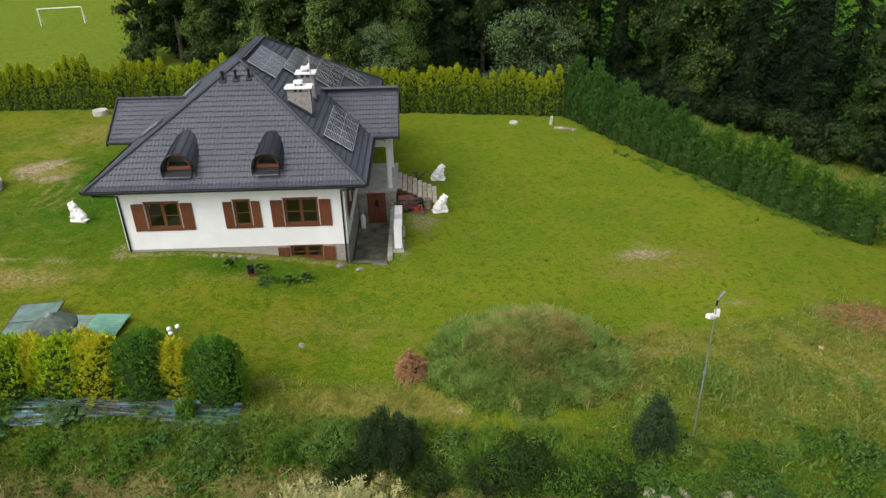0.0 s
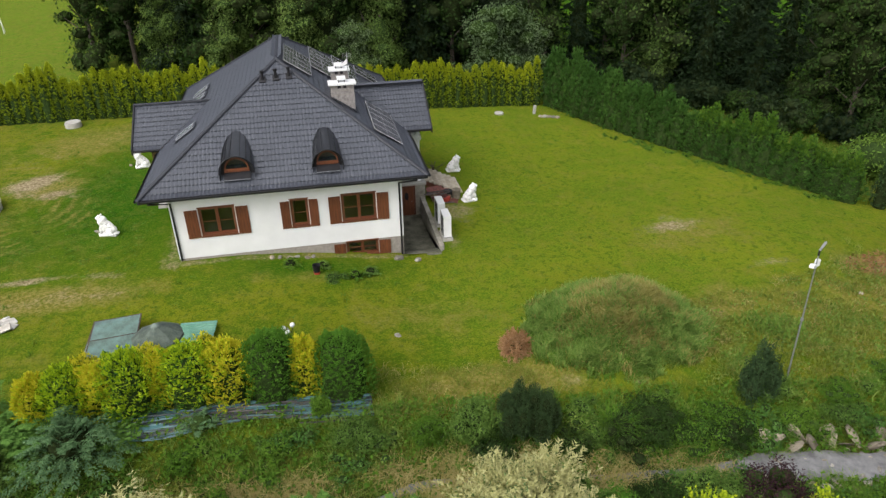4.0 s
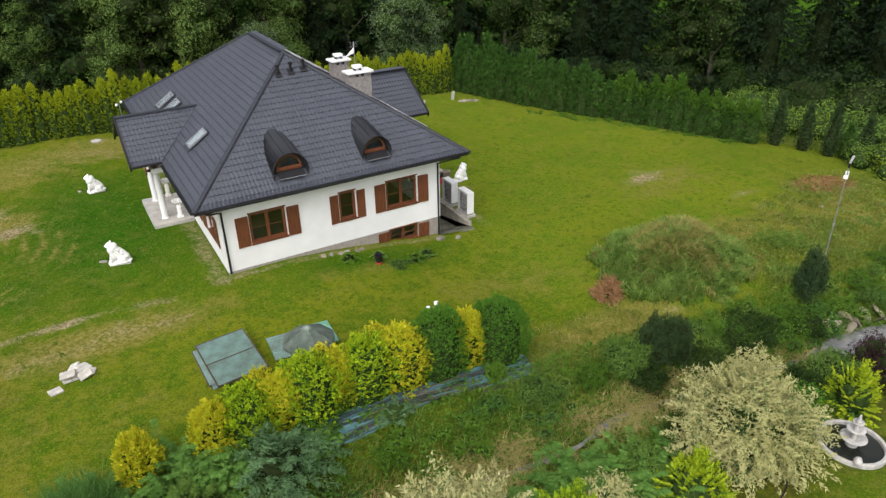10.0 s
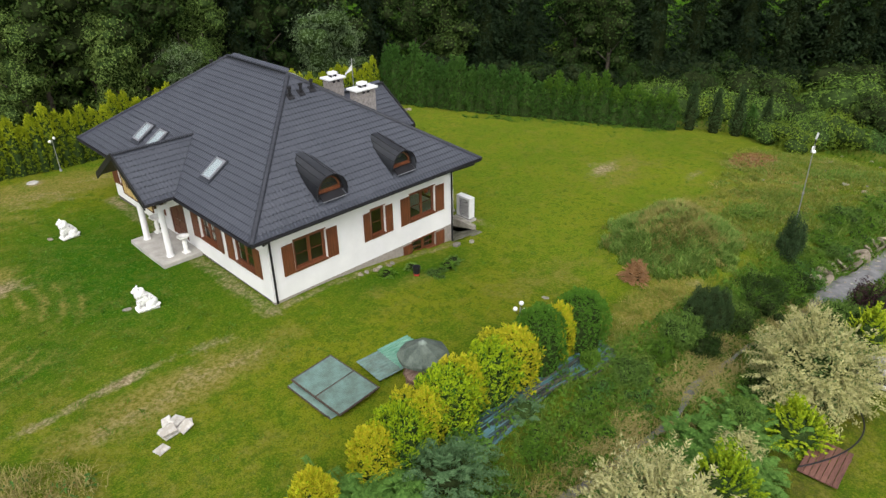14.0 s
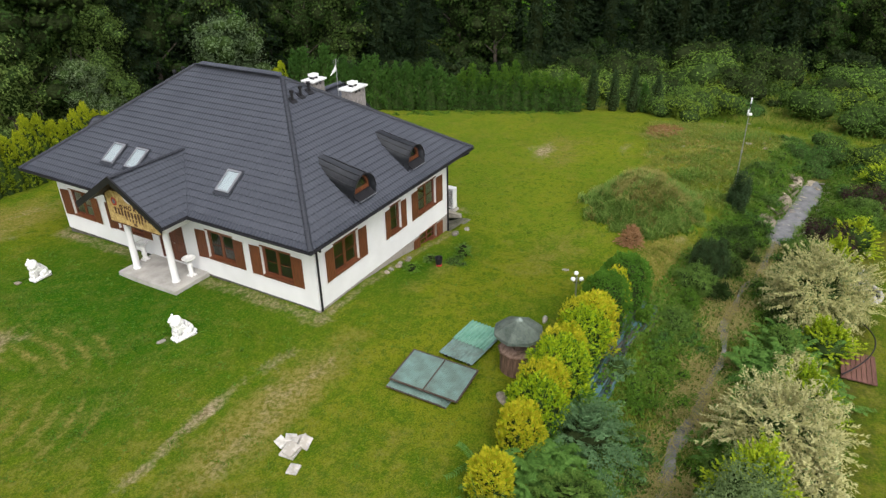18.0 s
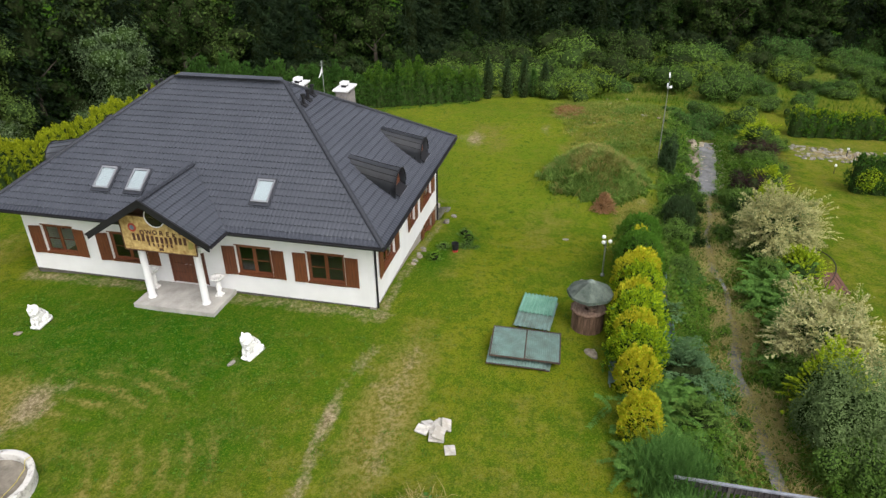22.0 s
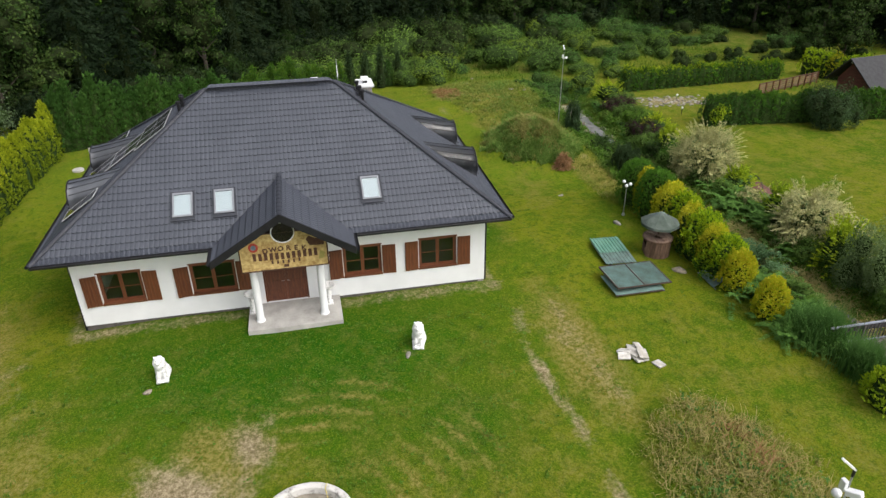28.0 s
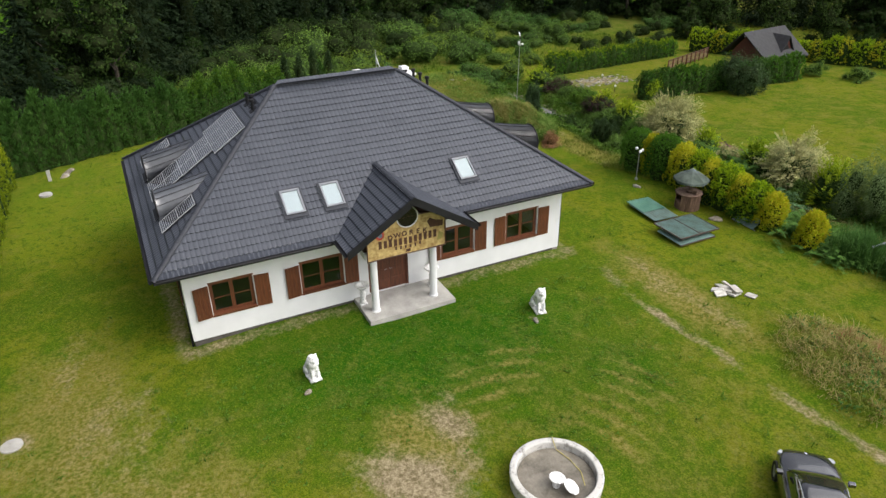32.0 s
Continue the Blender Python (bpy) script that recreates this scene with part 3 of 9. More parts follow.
house = thing("house", "white plastered country house with an anthracite steel tile hip roof", "house")


def wall_mesh(length, z0, z1, thick, holes):
    """A wall along x from 0, its outer face at y=0, with openings (x0, x1, z0, z1) cut right through."""
    xs = sorted({0.0, length, *[h[0] for h in holes], *[h[1] for h in holes]})
    zs = sorted({z0, z1, *[h[2] for h in holes], *[h[3] for h in holes]})
    bm = bmesh.new()
    vs = {}

    def v(x, y, z):
        key = (round(x, 4), round(y, 4), round(z, 4))
        if key not in vs:
            vs[key] = bm.verts.new(key)
        return vs[key]

    nx, nz = len(xs) - 1, len(zs) - 1

    def solid(i, j):
        if not (0 <= i < nx and 0 <= j < nz):
            return False
        cx, cz = (xs[i] + xs[i + 1]) / 2, (zs[j] + zs[j + 1]) / 2
        return not any(h[0] < cx < h[1] and h[2] < cz < h[3] for h in holes)

    for i in range(nx):
        for j in range(nz):
            if not solid(i, j):
                continue
            a, b, c, d = xs[i], xs[i + 1], zs[j], zs[j + 1]
            bm.faces.new((v(a, 0, c), v(b, 0, c), v(b, 0, d), v(a, 0, d)))
            bm.faces.new((v(a, thick, c), v(a, thick, d), v(b, thick, d), v(b, thick, c)))
            if not solid(i - 1, j):
                bm.faces.new((v(a, 0, c), v(a, 0, d), v(a, thick, d), v(a, thick, c)))
            if not solid(i + 1, j):
                bm.faces.new((v(b, 0, c), v(b, thick, c), v(b, thick, d), v(b, 0, d)))
            if not solid(i, j - 1):
                bm.faces.new((v(a, 0, c), v(a, thick, c), v(b, thick, c), v(b, 0, c)))
            if not solid(i, j + 1):
                bm.faces.new((v(a, 0, d), v(b, 0, d), v(b, thick, d), v(a, thick, d)))
    return bm


# the four sides: pose of the wall's own frame (x along the wall seen from outside left to right, y inwards)
SIDES = {
    "south": (pose(X0, Y0, 0), X1 - X0),
    "west": (pose(X0, Y1, 0, 0, 0, -90), Y1 - Y0),
    "north": (pose(X1, Y1, 0, 0, 0, 180), X1 - X0),
    "east": (pose(X1, Y0, 0, 0, 0, 90), Y1 - Y0),
}
# windows: middle along the wall, width, sill, head, shutter width
WINDOWS = {
    "south": [(2.23, 1.80, 1.24, 2.80, 0.62), (6.34, 0.92, 1.26, 2.80, 0.46), (9.40, 1.82, 1.26, 2.81, 0.62)],
    "west": [(1.86, 1.78, 1.08, 2.58, 0.62), (5.70, 1.94, 1.06, 2.56, 0.62), (12.30, 1.76, 1.08, 2.58, 0.62), (15.83, 1.80, 1.08, 2.60, 0.62)],
    "north": [(2.6, 1.8, 1.2, 2.75, 0.62), (8.9, 1.8, 1.2, 2.75, 0.62)],
    "east": [(2.3, 1.7, 1.1, 2.6, 0.6), (5.2, 1.0, 1.1, 2.6, 0.5), (14.8, 1.7, 1.1, 2.6, 0.6)],
}
DOORS = {"west": (8.76, 1.95, 0.16, 2.45), "east": (9.1, 1.3, 0.1, 2.35)}
BASEMENT = (9.43, 1.74, -0.82, 0.02, 0.62)
for side, (m, length) in SIDES.items():
    holes = [(c - w / 2, c + w / 2, a, b) for c, w, a, b, s in WINDOWS[side]]
    if side in DOORS:
        c, w, a, b = DOORS[side]
        holes.append((c - w / 2, c + w / 2, a, b))
    # the long walls butt against the short ones
    k = 0.30 if side in ("west", "east") else 0.0
    holes = [(x0 - k, x1 - k, z0, z1) for x0, x1, z0, z1 in holes]
    w_ = part("wall", wall_mesh(length - 2 * k, WALL_BOT, WALL_TOP, 0.30, holes), M_PLASTER, house)
    w_.matrix_basis = m @ pose(k, 0, 0)


def frame_ring(w, z0, z1, y0, y1, f, bars=()):
    """A frame round an opening, middle at x=0, with cross bars at the heights given."""
    cuts = [z0 + f] + [v for z in bars for v in (z - 0.014, z + 0.014)] + [z1 - f]
    holes = [(f, w - f, cuts[i], cuts[i + 1]) for i in range(0, len(cuts), 2)]
    return moved(wall_mesh(w, z0, z1, y1 - y0, holes), pose(-w / 2, y0, 0))


def shutter(parent, w, z0, z1, m):
    """A board shutter in one piece, with grooves between the boards."""
    n = max(3, round(w / 0.13))
    prof = []
    for i in range(n):
        a, b = w * i / n, w * (i + 1) / n
        prof += [(a + 0.001, -0.026), (a + 0.01, -0.036), (b - 0.01, -0.036), (b - 0.001, -0.026)]
    bm = prism(prof + [(w, 0.0), (0.0, 0.0)], "z", z0, z1)
    o = part("shutter", bm, M_WOOD, parent, "reddish brown board shutter")
    o.matrix_basis = m
    return o


def window(side_m, c, w, z0, z1, sw, lean=(0, 0)):
    win = part("window", frame_ring(w - 0.004, z0 + 0.002, z1 - 0.002, 0.10, 0.19, 0.065), M_WOOD, house, "brown wooden casement window set back in a white reveal")
    win.matrix_basis = side_m @ pose(c, 0, 0)
    part("sill", box(-w / 2 + 0.004, -0.07, z0 + 0.004, w / 2 - 0.004, 0.098, z0 + 0.035, 0.008), M_WOOD, win)
    part("apron", box(-w / 2 - 0.03, -0.045, z0 - 0.075, w / 2 + 0.03, -0.003, z0 - 0.002, 0.008), M_WOOD, win)
    part("head_trim", box(-w / 2 - 0.03, -0.035, z1 + 0.002, w / 2 + 0.03, -0.003, z1 + 0.06, 0.008), M_WOOD, win)
    n = 2 if w > 1.3 else 1
    iw = w - 0.13
    for i in range(n):
        a = -iw / 2 + iw * (i + 0.5) / n
        sash = part("sash", frame_ring(iw / n - 0.006, z0 + 0.069, z1 - 0.069, 0.115, 0.175, 0.075, (z0 + (z1 - z0) * 0.48,)), M_WOOD, win)
        sash.matrix_basis = pose(a, 0, 0)
        x = iw / n / 2 - 0.08
        p = part("pane", box(a - x, 0.14, z0 + 0.146, a + x, 0.150, z1 - 0.146), M_GLASS, win)
        p.visible_shadow = False
    if sw:
        shutter(win, sw, z0 - 0.05, z1 - 0.06, pose(-w / 2 - 0.035, -0.012, 0, 0, 0, lean[0]) @ pose(-sw, 0, 0))
        shutter(win, sw, z0 - 0.05, z1 - 0.06, pose(w / 2 + 0.035, -0.012, 0, 0, 0, -lean[1]))
    return win


random.seed(4)
for side, (m, length) in SIDES.items():
    for c, w, a, b, s in WINDOWS[side]:
        window(m, c, w, a, b, s, (random.uniform(2, 9), random.uniform(1, 6)))

# doors
for side, (c, w, a, b) in DOORS.items():
    m = SIDES[side][0] @ pose(c, 0, 0)
    bm = bmesh.new()
    add_box(bm, -w / 2, 0.05, a, -w / 2 + 0.09, 0.17, b)
    add_box(bm, w / 2 - 0.09, 0.05, a, w / 2, 0.17, b)
    add_box(bm, -w / 2 + 0.09, 0.05, b - 0.09, w / 2 - 0.09, 0.17, b)
    fr = part("door", bm, M_WOOD_DARK, house, "double dark brown panelled entrance door")
    fr.matrix_basis = m
    for s in (-1, 1):
        bm = bmesh.new()
        x0, x1 = sorted((s * 0.004, s * (w / 2 - 0.094)))
        add_box(bm, x0, 0.09, a + 0.01, x1, 0.14, b - 0.094)
        for k in range(4):
            z = a + 0.12 + k * (b - a - 0.25) / 4
            add_box(bm, x0 + 0.10, 0.07, z, x1 - 0.10, 0.09, z + (b - a - 0.25) / 4 - 0.08, 0.012)
        part("leaf", bm, M_WOOD_DARK, fr)
        part("handle", moved(tube([(0, 0.09, 0), (0, 0.04, 0), (s * 0.12, 0.04, 0)], 0.012, 8), pose(s * 0.07, 0, a + 1.05)), M_GREY_METAL, fr, "steel door handle")

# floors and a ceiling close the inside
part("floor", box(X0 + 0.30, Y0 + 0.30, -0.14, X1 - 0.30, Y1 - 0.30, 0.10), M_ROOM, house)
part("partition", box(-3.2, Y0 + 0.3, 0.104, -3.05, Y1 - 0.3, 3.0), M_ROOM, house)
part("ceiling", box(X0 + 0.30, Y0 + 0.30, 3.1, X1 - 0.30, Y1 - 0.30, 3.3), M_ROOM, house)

# plinth, with the cellar window on the south side
bc, bw, ba, bb, bs = BASEMENT
pl = part("plinth", wall_mesh(X1 - X0 - 0.04, -2.5, WALL_BOT - 0.004, 0.28, [(bc - bw / 2 - 0.02, bc + bw / 2 - 0.02, ba, bb)]), M_MORTAR, house, "stone-faced foundation wall")
pl.matrix_basis = pose(X0 + 0.02, Y0 + 0.025, 0)
for (xa, ya, xb, yb) in ((X0 + 0.03, Y0 + 0.31, X0 + 0.30, Y1 - 0.31), (X1 - 0.30, Y0 + 0.31, X1 - 0.03, Y1 - 0.31), (X0 + 0.03, Y1 - 0.30, X1 - 0.03, Y1 - 0.03)):
    part("foundation", box(xa, ya, -2.5, xb, yb, WALL_BOT - 0.004), M_CONCRETE_OLD if xa > 0 else M_DARK_PLINTH, house)
win = window(SIDES["south"][0], bc, bw, ba, bb, bs, (2, 2))
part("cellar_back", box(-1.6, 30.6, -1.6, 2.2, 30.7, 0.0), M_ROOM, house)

# ---- roof
K = (RZ - EZ) / (RX - EX0)


def tile_sheet(width, rise_len, relief=1.0, waves=0.19, step=0.35):
    """Steel tile sheet: x across, y up the slope, z off it; waves across and a riser at every row."""
    cols = int(math.ceil(width / waves))
    nx = cols * 6
    rows = int(math.ceil(rise_len / step))
    # rounded crests between narrow grooves
    xs = np.append((np.arange(cols)[:, None] + np.array([[0, 0.14, 0.30, 0.5, 0.70, 0.86]])).ravel(), cols) * waves
    ph = relief * np.tile([0.0, 0.0125, 0.0170, 0.0185, 0.0170, 0.0125], cols + 1)[: nx + 1]
    n = nx + 1
    V, F = [], []
    # each row laps over the one below: foot of the riser, its scalloped edge, the middle and the top of the row
    for r in range(rows):
        k = 4 * r * n
        y0 = r * step
        for y, lift, deep in ((y0 + 0.045, -0.012, 1.0), (y0, 0.033 * relief, 1.25), (y0 + step * 0.12, 0.029 * relief, 1.1), (y0 + step + 0.05, -0.010, 0.95)):
            fall = ph * 4.2 if deep > 1.1 or y < y0 + 0.1 else 0 * ph
            V.append(np.stack([xs, np.maximum(y - fall, 0), ph * deep + lift], -1))
        idx_ = k + np.arange(4 * n).reshape(4, n)
        F.append(np.stack([idx_[:-1, :-1], idx_[:-1, 1:], idx_[1:, 1:], idx_[1:, :-1]], -1).reshape(-1, 4))
    return np.concatenate(V), np.concatenate(F)


def roof_slope(name, origin, across, up, width, rise_len, cuts, parent, label="", relief=1.0):
    """A tiled slope laid in the plane of two unit vectors, cut by planes (point, outward normal)."""
    V, F = tile_sheet(width, rise_len, relief)
    a, u = Vector(across).normalized(), Vector(up).normalized()
    nrm = a.cross(u)
    R = np.array([a, u, nrm])
    V[:, 2] -= 0.045
    V = V @ R + np.array(origin)
    me = raw_mesh(name, V, F, M_ROOF)
    bm = bmesh.new()
    bm.from_mesh(me)
    bpy.data.meshes.remove(me)
    for p, nn in cuts:
        bmesh.ops.bisect_plane(bm, geom=bm.verts[:] + bm.edges[:] + bm.faces[:], plane_co=p, plane_no=nn, clear_outer=True)
    return part(name, bm, M_ROOF, parent, label)


slope_len = math.hypot(RX - EX0, RZ - EZ)
cu, su = (RX - EX0) / slope_len, (RZ - EZ) / slope_len
roof = part("roof", prism([(X0 + 0.03, Y0 + 0.03), (X1 - 0.03, Y0 + 0.03), (X1 - 0.03, Y1 - 0.03), (X0 + 0.03, Y1 - 0.03)], "z", 3.425, 3.50), M_PLASTER, house, "anthracite steel tile hip roof")
d = 1 / math.sqrt(2)
sw_, se_, nw_, ne_ = (EX0, EY0, EZ), (EX1, EY0, EZ), (EX0, EY1, EZ), (EX1, EY1, EZ)


def hip_cut(corner, top, keep):
    """The upright plane through a hip; keep is a point on the side that stays."""
    c, t = Vector(corner), Vector(top)
    n = (t - c).cross(Vector((0, 0, 1))).normalized()
    if n.dot(Vector(keep) - c) > 0:
        n = -n
    return c, n


R_S, R_N = (RX, RY0, RZ), (RX, RY1, RZ)
P_W0, P_W1, P_E0, P_E1 = 35.33, 41.15, 35.22, 41.2      # porch roofs along y
roof_slope("roof_slope", (EX0, EY1, EZ), (0, -1, 0), (cu, 0, su), EY1 - EY0, slope_len, [hip_cut(sw_, R_S, (EX0, 38, EZ)), hip_cut(nw_, R_N, (EX0, 38, EZ))], house)
kE = math.hypot(EX1 - RX, RZ - EZ)
roof_slope("roof_slope", (EX1, EY0, EZ), (0, 1, 0), ((RX - EX1) / kE, 0, (RZ - EZ) / kE), EY1 - EY0, kE, [hip_cut(se_, R_S, (EX1, 38, EZ)), hip_cut(ne_, R_N, (EX1, 38, EZ))], house)
kS = math.hypot(RY0 - EY0, RZ - EZ)
roof_slope("roof_slope", (EX0, EY0, EZ), (1, 0, 0), (0, (RY0 - EY0) / kS, (RZ - EZ) / kS), EX1 - EX0, kS, [hip_cut(sw_, R_S, (RX, EY0, EZ)), hip_cut(se_, R_S, (RX, EY0, EZ))], house)
kN = math.hypot(EY1 - RY1, RZ - EZ)
roof_slope("roof_slope", (EX1, EY1, EZ), (-1, 0, 0), (0, (RY1 - EY1) / kN, (RZ - EZ) / kN), EX1 - EX0, kN, [hip_cut(nw_, R_N, (RX, EY1, EZ)), hip_cut(ne_, R_N, (RX, EY1, EZ))], house)
# a plain deck just under the sheets keeps the attic shut
bm = bmesh.new()
vs = [bm.verts.new((x, y, z - 0.095)) for x, y, z in (sw_, se_, ne_, nw_, R_S, R_N)]
for f in ((0, 1, 4), (1, 2, 5, 4), (2, 3, 5), (3, 0, 4, 5)):
    bm.faces.new([vs[i] for i in f])
part("roof_deck", bm, M_ROOF_TRIM, house)

# hip and ridge caps
cap_bm = bmesh.new()
for (y0_, r0_, z0_), (y1_, r1_, z1_) in (((0.0, 0.085, 0.0), (0.36, 0.105, 0.0)),):
    ring = []
    for y_, r_ in ((0.0, 0.10), (0.05, 0.108), (0.06, 0.10), (0.38, 0.095)):
        ring.append([cap_bm.verts.new((r_ * 1.25 * math.cos(a), y_, r_ * math.sin(a))) for a in [math.pi * k / 8 for k in range(9)]])
    for a_, b_ in zip(ring, ring[1:]):
        for k in range(8):
            cap_bm.faces.new((a_[k], a_[k + 1], b_[k + 1], b_[k]))
    cap_bm.faces.new(ring[0])
bmesh.ops.recalc_face_normals(cap_bm, faces=cap_bm.faces[:])
CAP = None


def caps(a, b, parent):
    global CAP
    a, b = Vector(a), Vector(b)
    n = int((b - a).length / 0.36)
    q = (b - a).to_track_quat("Y", "Z").to_matrix().to_4x4()
    for i in range(n):
        m = Matrix.Translation(a + (b - a) * (i / n) + Vector((0, 0, -0.03))) @ q
        if CAP is None:
            CAP = part("ridge_cap", cap_bm, M_ROOF_TRIM, parent, "rounded black ridge cap")
            CAP.matrix_basis = m
        else:
            o = twin(CAP, m)
            o.parent = parent


for c_, t_ in ((sw_, R_S), (se_, R_S), (nw_, R_N), (ne_, R_N), (R_S, R_N)):
    caps(c_, t_, house)

# fascia and gutters


def gutter(a, b, out):
    """A half-round gutter from a to b hung outside the eave; out is the outward direction."""
    a, b, o = Vector(a), Vector(b), Vector(out)
    bm = bmesh.new()
    rings = []
    for p in (a, b):
        prof = [(0.0, 0.03)] + [(0.075 - 0.075 * math.cos(math.pi * k / 8), -0.075 * math.sin(math.pi * k / 8)) for k in range(9)] + [(0.15, 0.012), (0.145, 0.0)] + [(0.075 + 0.068 * math.cos(math.pi * k / 8), -0.068 * math.sin(math.pi * k / 8)) for k in range(9)]
        rings.append([bm.verts.new(p + o * u + Vector((0, 0, v))) for u, v in prof])
    n = len(rings[0])
    for k in range(n - 1):
        bm.faces.new((rings[0][k], rings[0][k + 1], rings[1][k + 1], rings[1][k]))
    bmesh.ops.recalc_face_normals(bm, faces=bm.faces[:])
    return part("gutter", bm, M_GUTTER, house, "black half-round gutter")


gz0 = EZ - 0.045
gutter((EX0, EY0 + 0.02, gz0), (EX0, P_W0 - 0.1, gz0), (-1, 0, 0))
gutter((EX0, P_W1 + 0.1, gz0), (EX0, EY1 - 0.02, gz0), (-1, 0, 0))
gutter((EX1, EY0 + 0.02, gz0), (EX1, P_E0 - 0.1, gz0), (1, 0, 0))
gutter((EX1, P_E1 + 0.1, gz0), (EX1, EY1 - 0.02, gz0), (1, 0, 0))
gutter((EX0 + 0.02, EY0, gz0), (EX1 - 0.02, EY0, gz0), (0, -1, 0))
gutter((EX0 + 0.02, EY1, gz0), (EX1 - 0.02, EY1, gz0), (0, 1, 0))
for x0, y0, x1, y1 in ((EX0 + 0.01, EY0 + 0.01, EX0 + 0.04, EY1 - 0.01), (EX1 - 0.04, EY0 + 0.01, EX1 - 0.01, EY1 - 0.01), (EX0 + 0.05, EY0 + 0.01, EX1 - 0.05, EY0 + 0.04), (EX0 + 0.05, EY1 - 0.04, EX1 - 0.05, EY1 - 0.01)):
    part("fascia", box(x0, y0, EZ - 0.20, x1, y1, EZ - 0.02), M_ROOF_TRIM, house, "black fascia board")
# the boarding under the eaves slopes in to the wall
bm = bmesh.new()
o_ = [bm.verts.new(p) for p in ((EX0 + 0.05, EY0 + 0.05, EZ - 0.2), (EX1 - 0.05, EY0 + 0.05, EZ - 0.2), (EX1 - 0.05, EY1 - 0.05, EZ - 0.2), (EX0 + 0.05, EY1 - 0.05, EZ - 0.2))]
i_ = [bm.verts.new(p) for p in ((X0 + 0.02, Y0 + 0.02, 3.42), (X1 - 0.02, Y0 + 0.02, 3.42), (X1 - 0.02, Y1 - 0.02, 3.42), (X0 + 0.02, Y1 - 0.02, 3.42))]
for k in range(4):
    bm.faces.new((o_[k], o_[(k + 1) % 4], i_[(k + 1) % 4], i_[k]))
part("soffit", bm, M_PLASTER, house, "white boarded soffit")


def downpipe(ex, ey, ox, oy, wx, wy, zb):
    """From the gutter's outlet back to the wall and down."""
    pts = [(ex, ey, gz0 - 0.05), (ex, ey, gz0 - 0.16), (wx, wy, gz0 - 0.62), (wx, wy, zb + 0.12), (wx + ox * 0.0, wy + oy * 0.0, zb)]
    o = part("downpipe", tube(pts, 0.05, 10), M_GUTTER, house, "black downpipe")
    return o


downpipe(EX0 + 0.5, EY0 - 0.07, 0, -1, X0 + 0.12, Y0 - 0.06, 0.0)
downpipe(EX1 - 0.6, EY0 - 0.07, 0, -1, X1 - 0.14, Y0 - 0.06, -1.05)
downpipe(EX0 + 0.5, EY1 + 0.07, 0, 1, X0 + 0.14, Y1 + 0.06, -0.25)

# ---- what sits on the roof
SLOPE = {
    "south": ((1, 0, 0), (0, cu, su)),
    "north": ((-1, 0, 0), (0, -cu, su)),
    "west": ((0, -1, 0), (cu, 0, su)),
    "east": ((0, 1, 0), (-cu, 0, su)),
}


def on_slope(side, a, h, lift=0.0):
    """A frame on a roof slope: x across, y up the slope, z off it. a: x or y of the place, h: metres in from the eave."""
    ac, up = (Vector(v) for v in SLOPE[side])
    p = {"south": (a, EY0 + h), "north": (a, EY1 - h), "west": (EX0 + h, a), "east": (EX1 - h, a)}[side]
    nn = ac.cross(up)
    m = Matrix((ac, up, nn)).transposed().to_4x4()
    return Matrix.Translation(Vector((*p, EZ + K * h)) + nn * lift) @ m


M_CELL = grainy("solar_cell", (0.018, 0.019, 0.023), (0.030, 0.032, 0.037), 3, 0.14, fine=14, bump=0.0, spec=1.0)
coated(M_CELL, 1.0, 0.10, 2.1)
M_HOOD = coated(grainy("bent_black_sheet", (0.056, 0.062, 0.074), (0.080, 0.087, 0.102), 1.5, 0.42, fine=7, bump=0.05), 0.9, 0.20, 1.8)
M_ALU = grainy("aluminium_frame", (0.42, 0.43, 0.45), (0.56, 0.57, 0.59), 4, 0.42, metal=0.2, bump=0.02)
PANEL = None


def solar_panel(m):
    global PANEL
    if PANEL is not None:
        return copy_thing(PANEL, m)
    w, l, t = 1.03, 1.75, 0.035
    t_ = thing("solar_panel", "black half-cut solar panel with a pale middle line on the tiles", "solar panel", "solar panels on the roof", m)
    part("frame", moved(wall_mesh(w, 0, l, t, [(0.016, w - 0.016, 0.018, l - 0.018)]), Matrix(((1, 0, 0, -w / 2), (0, 0, 1, 0), (0, -1, 0, t), (0, 0, 0, 1)))), M_ALU, t_)
    for a, b in ((0.020, l / 2 - 0.012), (l / 2 + 0.012, l - 0.020)):
        bm = bmesh.new()
        n, rows = 2, 9
        cw, ch = (w - 0.036) / n, (b - a) / rows
        for i in range(n * rows):
            x, y = -w / 2 + 0.018 + (i % n) * cw, a + (i // n) * ch
            add_box(bm, x + 0.006, y + 0.011, 0.018, x + cw - 0.006, y + ch - 0.011, 0.029)
        tagged(part("cell_field", bm, M_CELL, t_), kind="stuff")
    part("backing", box(-w / 2 + 0.018, 0.020, 0.006, w / 2 - 0.018, l - 0.020, 0.016), M_ALU, t_)
    for y in (0.35, 1.4):
        part("rail", box(-w / 2 - 0.005, y, -0.075, w / 2 + 0.005, y + 0.04, -0.001), M_GUTTER, t_)
    PANEL = t_
    return t_


for side, a0, n, step, h in (("east", 31.65, 5, 1.045, 0.90), ("east", 35.75, 4, 1.0, 5.32), ("east", 38.22, 5, 1.04, 3.86), ("east", 39.65, 5, 1.04, 2.38), ("east", 43.85, 2, 1.045, 0.84),
                             ("north", -4.16, 3, 1.015, 3.68), ("north", -3.63, 2, 1.03, 2.25), ("north", -3.56, 2, 1.03, 0.80), ("north", -6.96, 1, 0, 0.82), ("north", 0.84, 1, 0, 0.80)):
    for i in range(n):
        solar_panel(on_slope(side, a0 + i * step, h, 0.085))

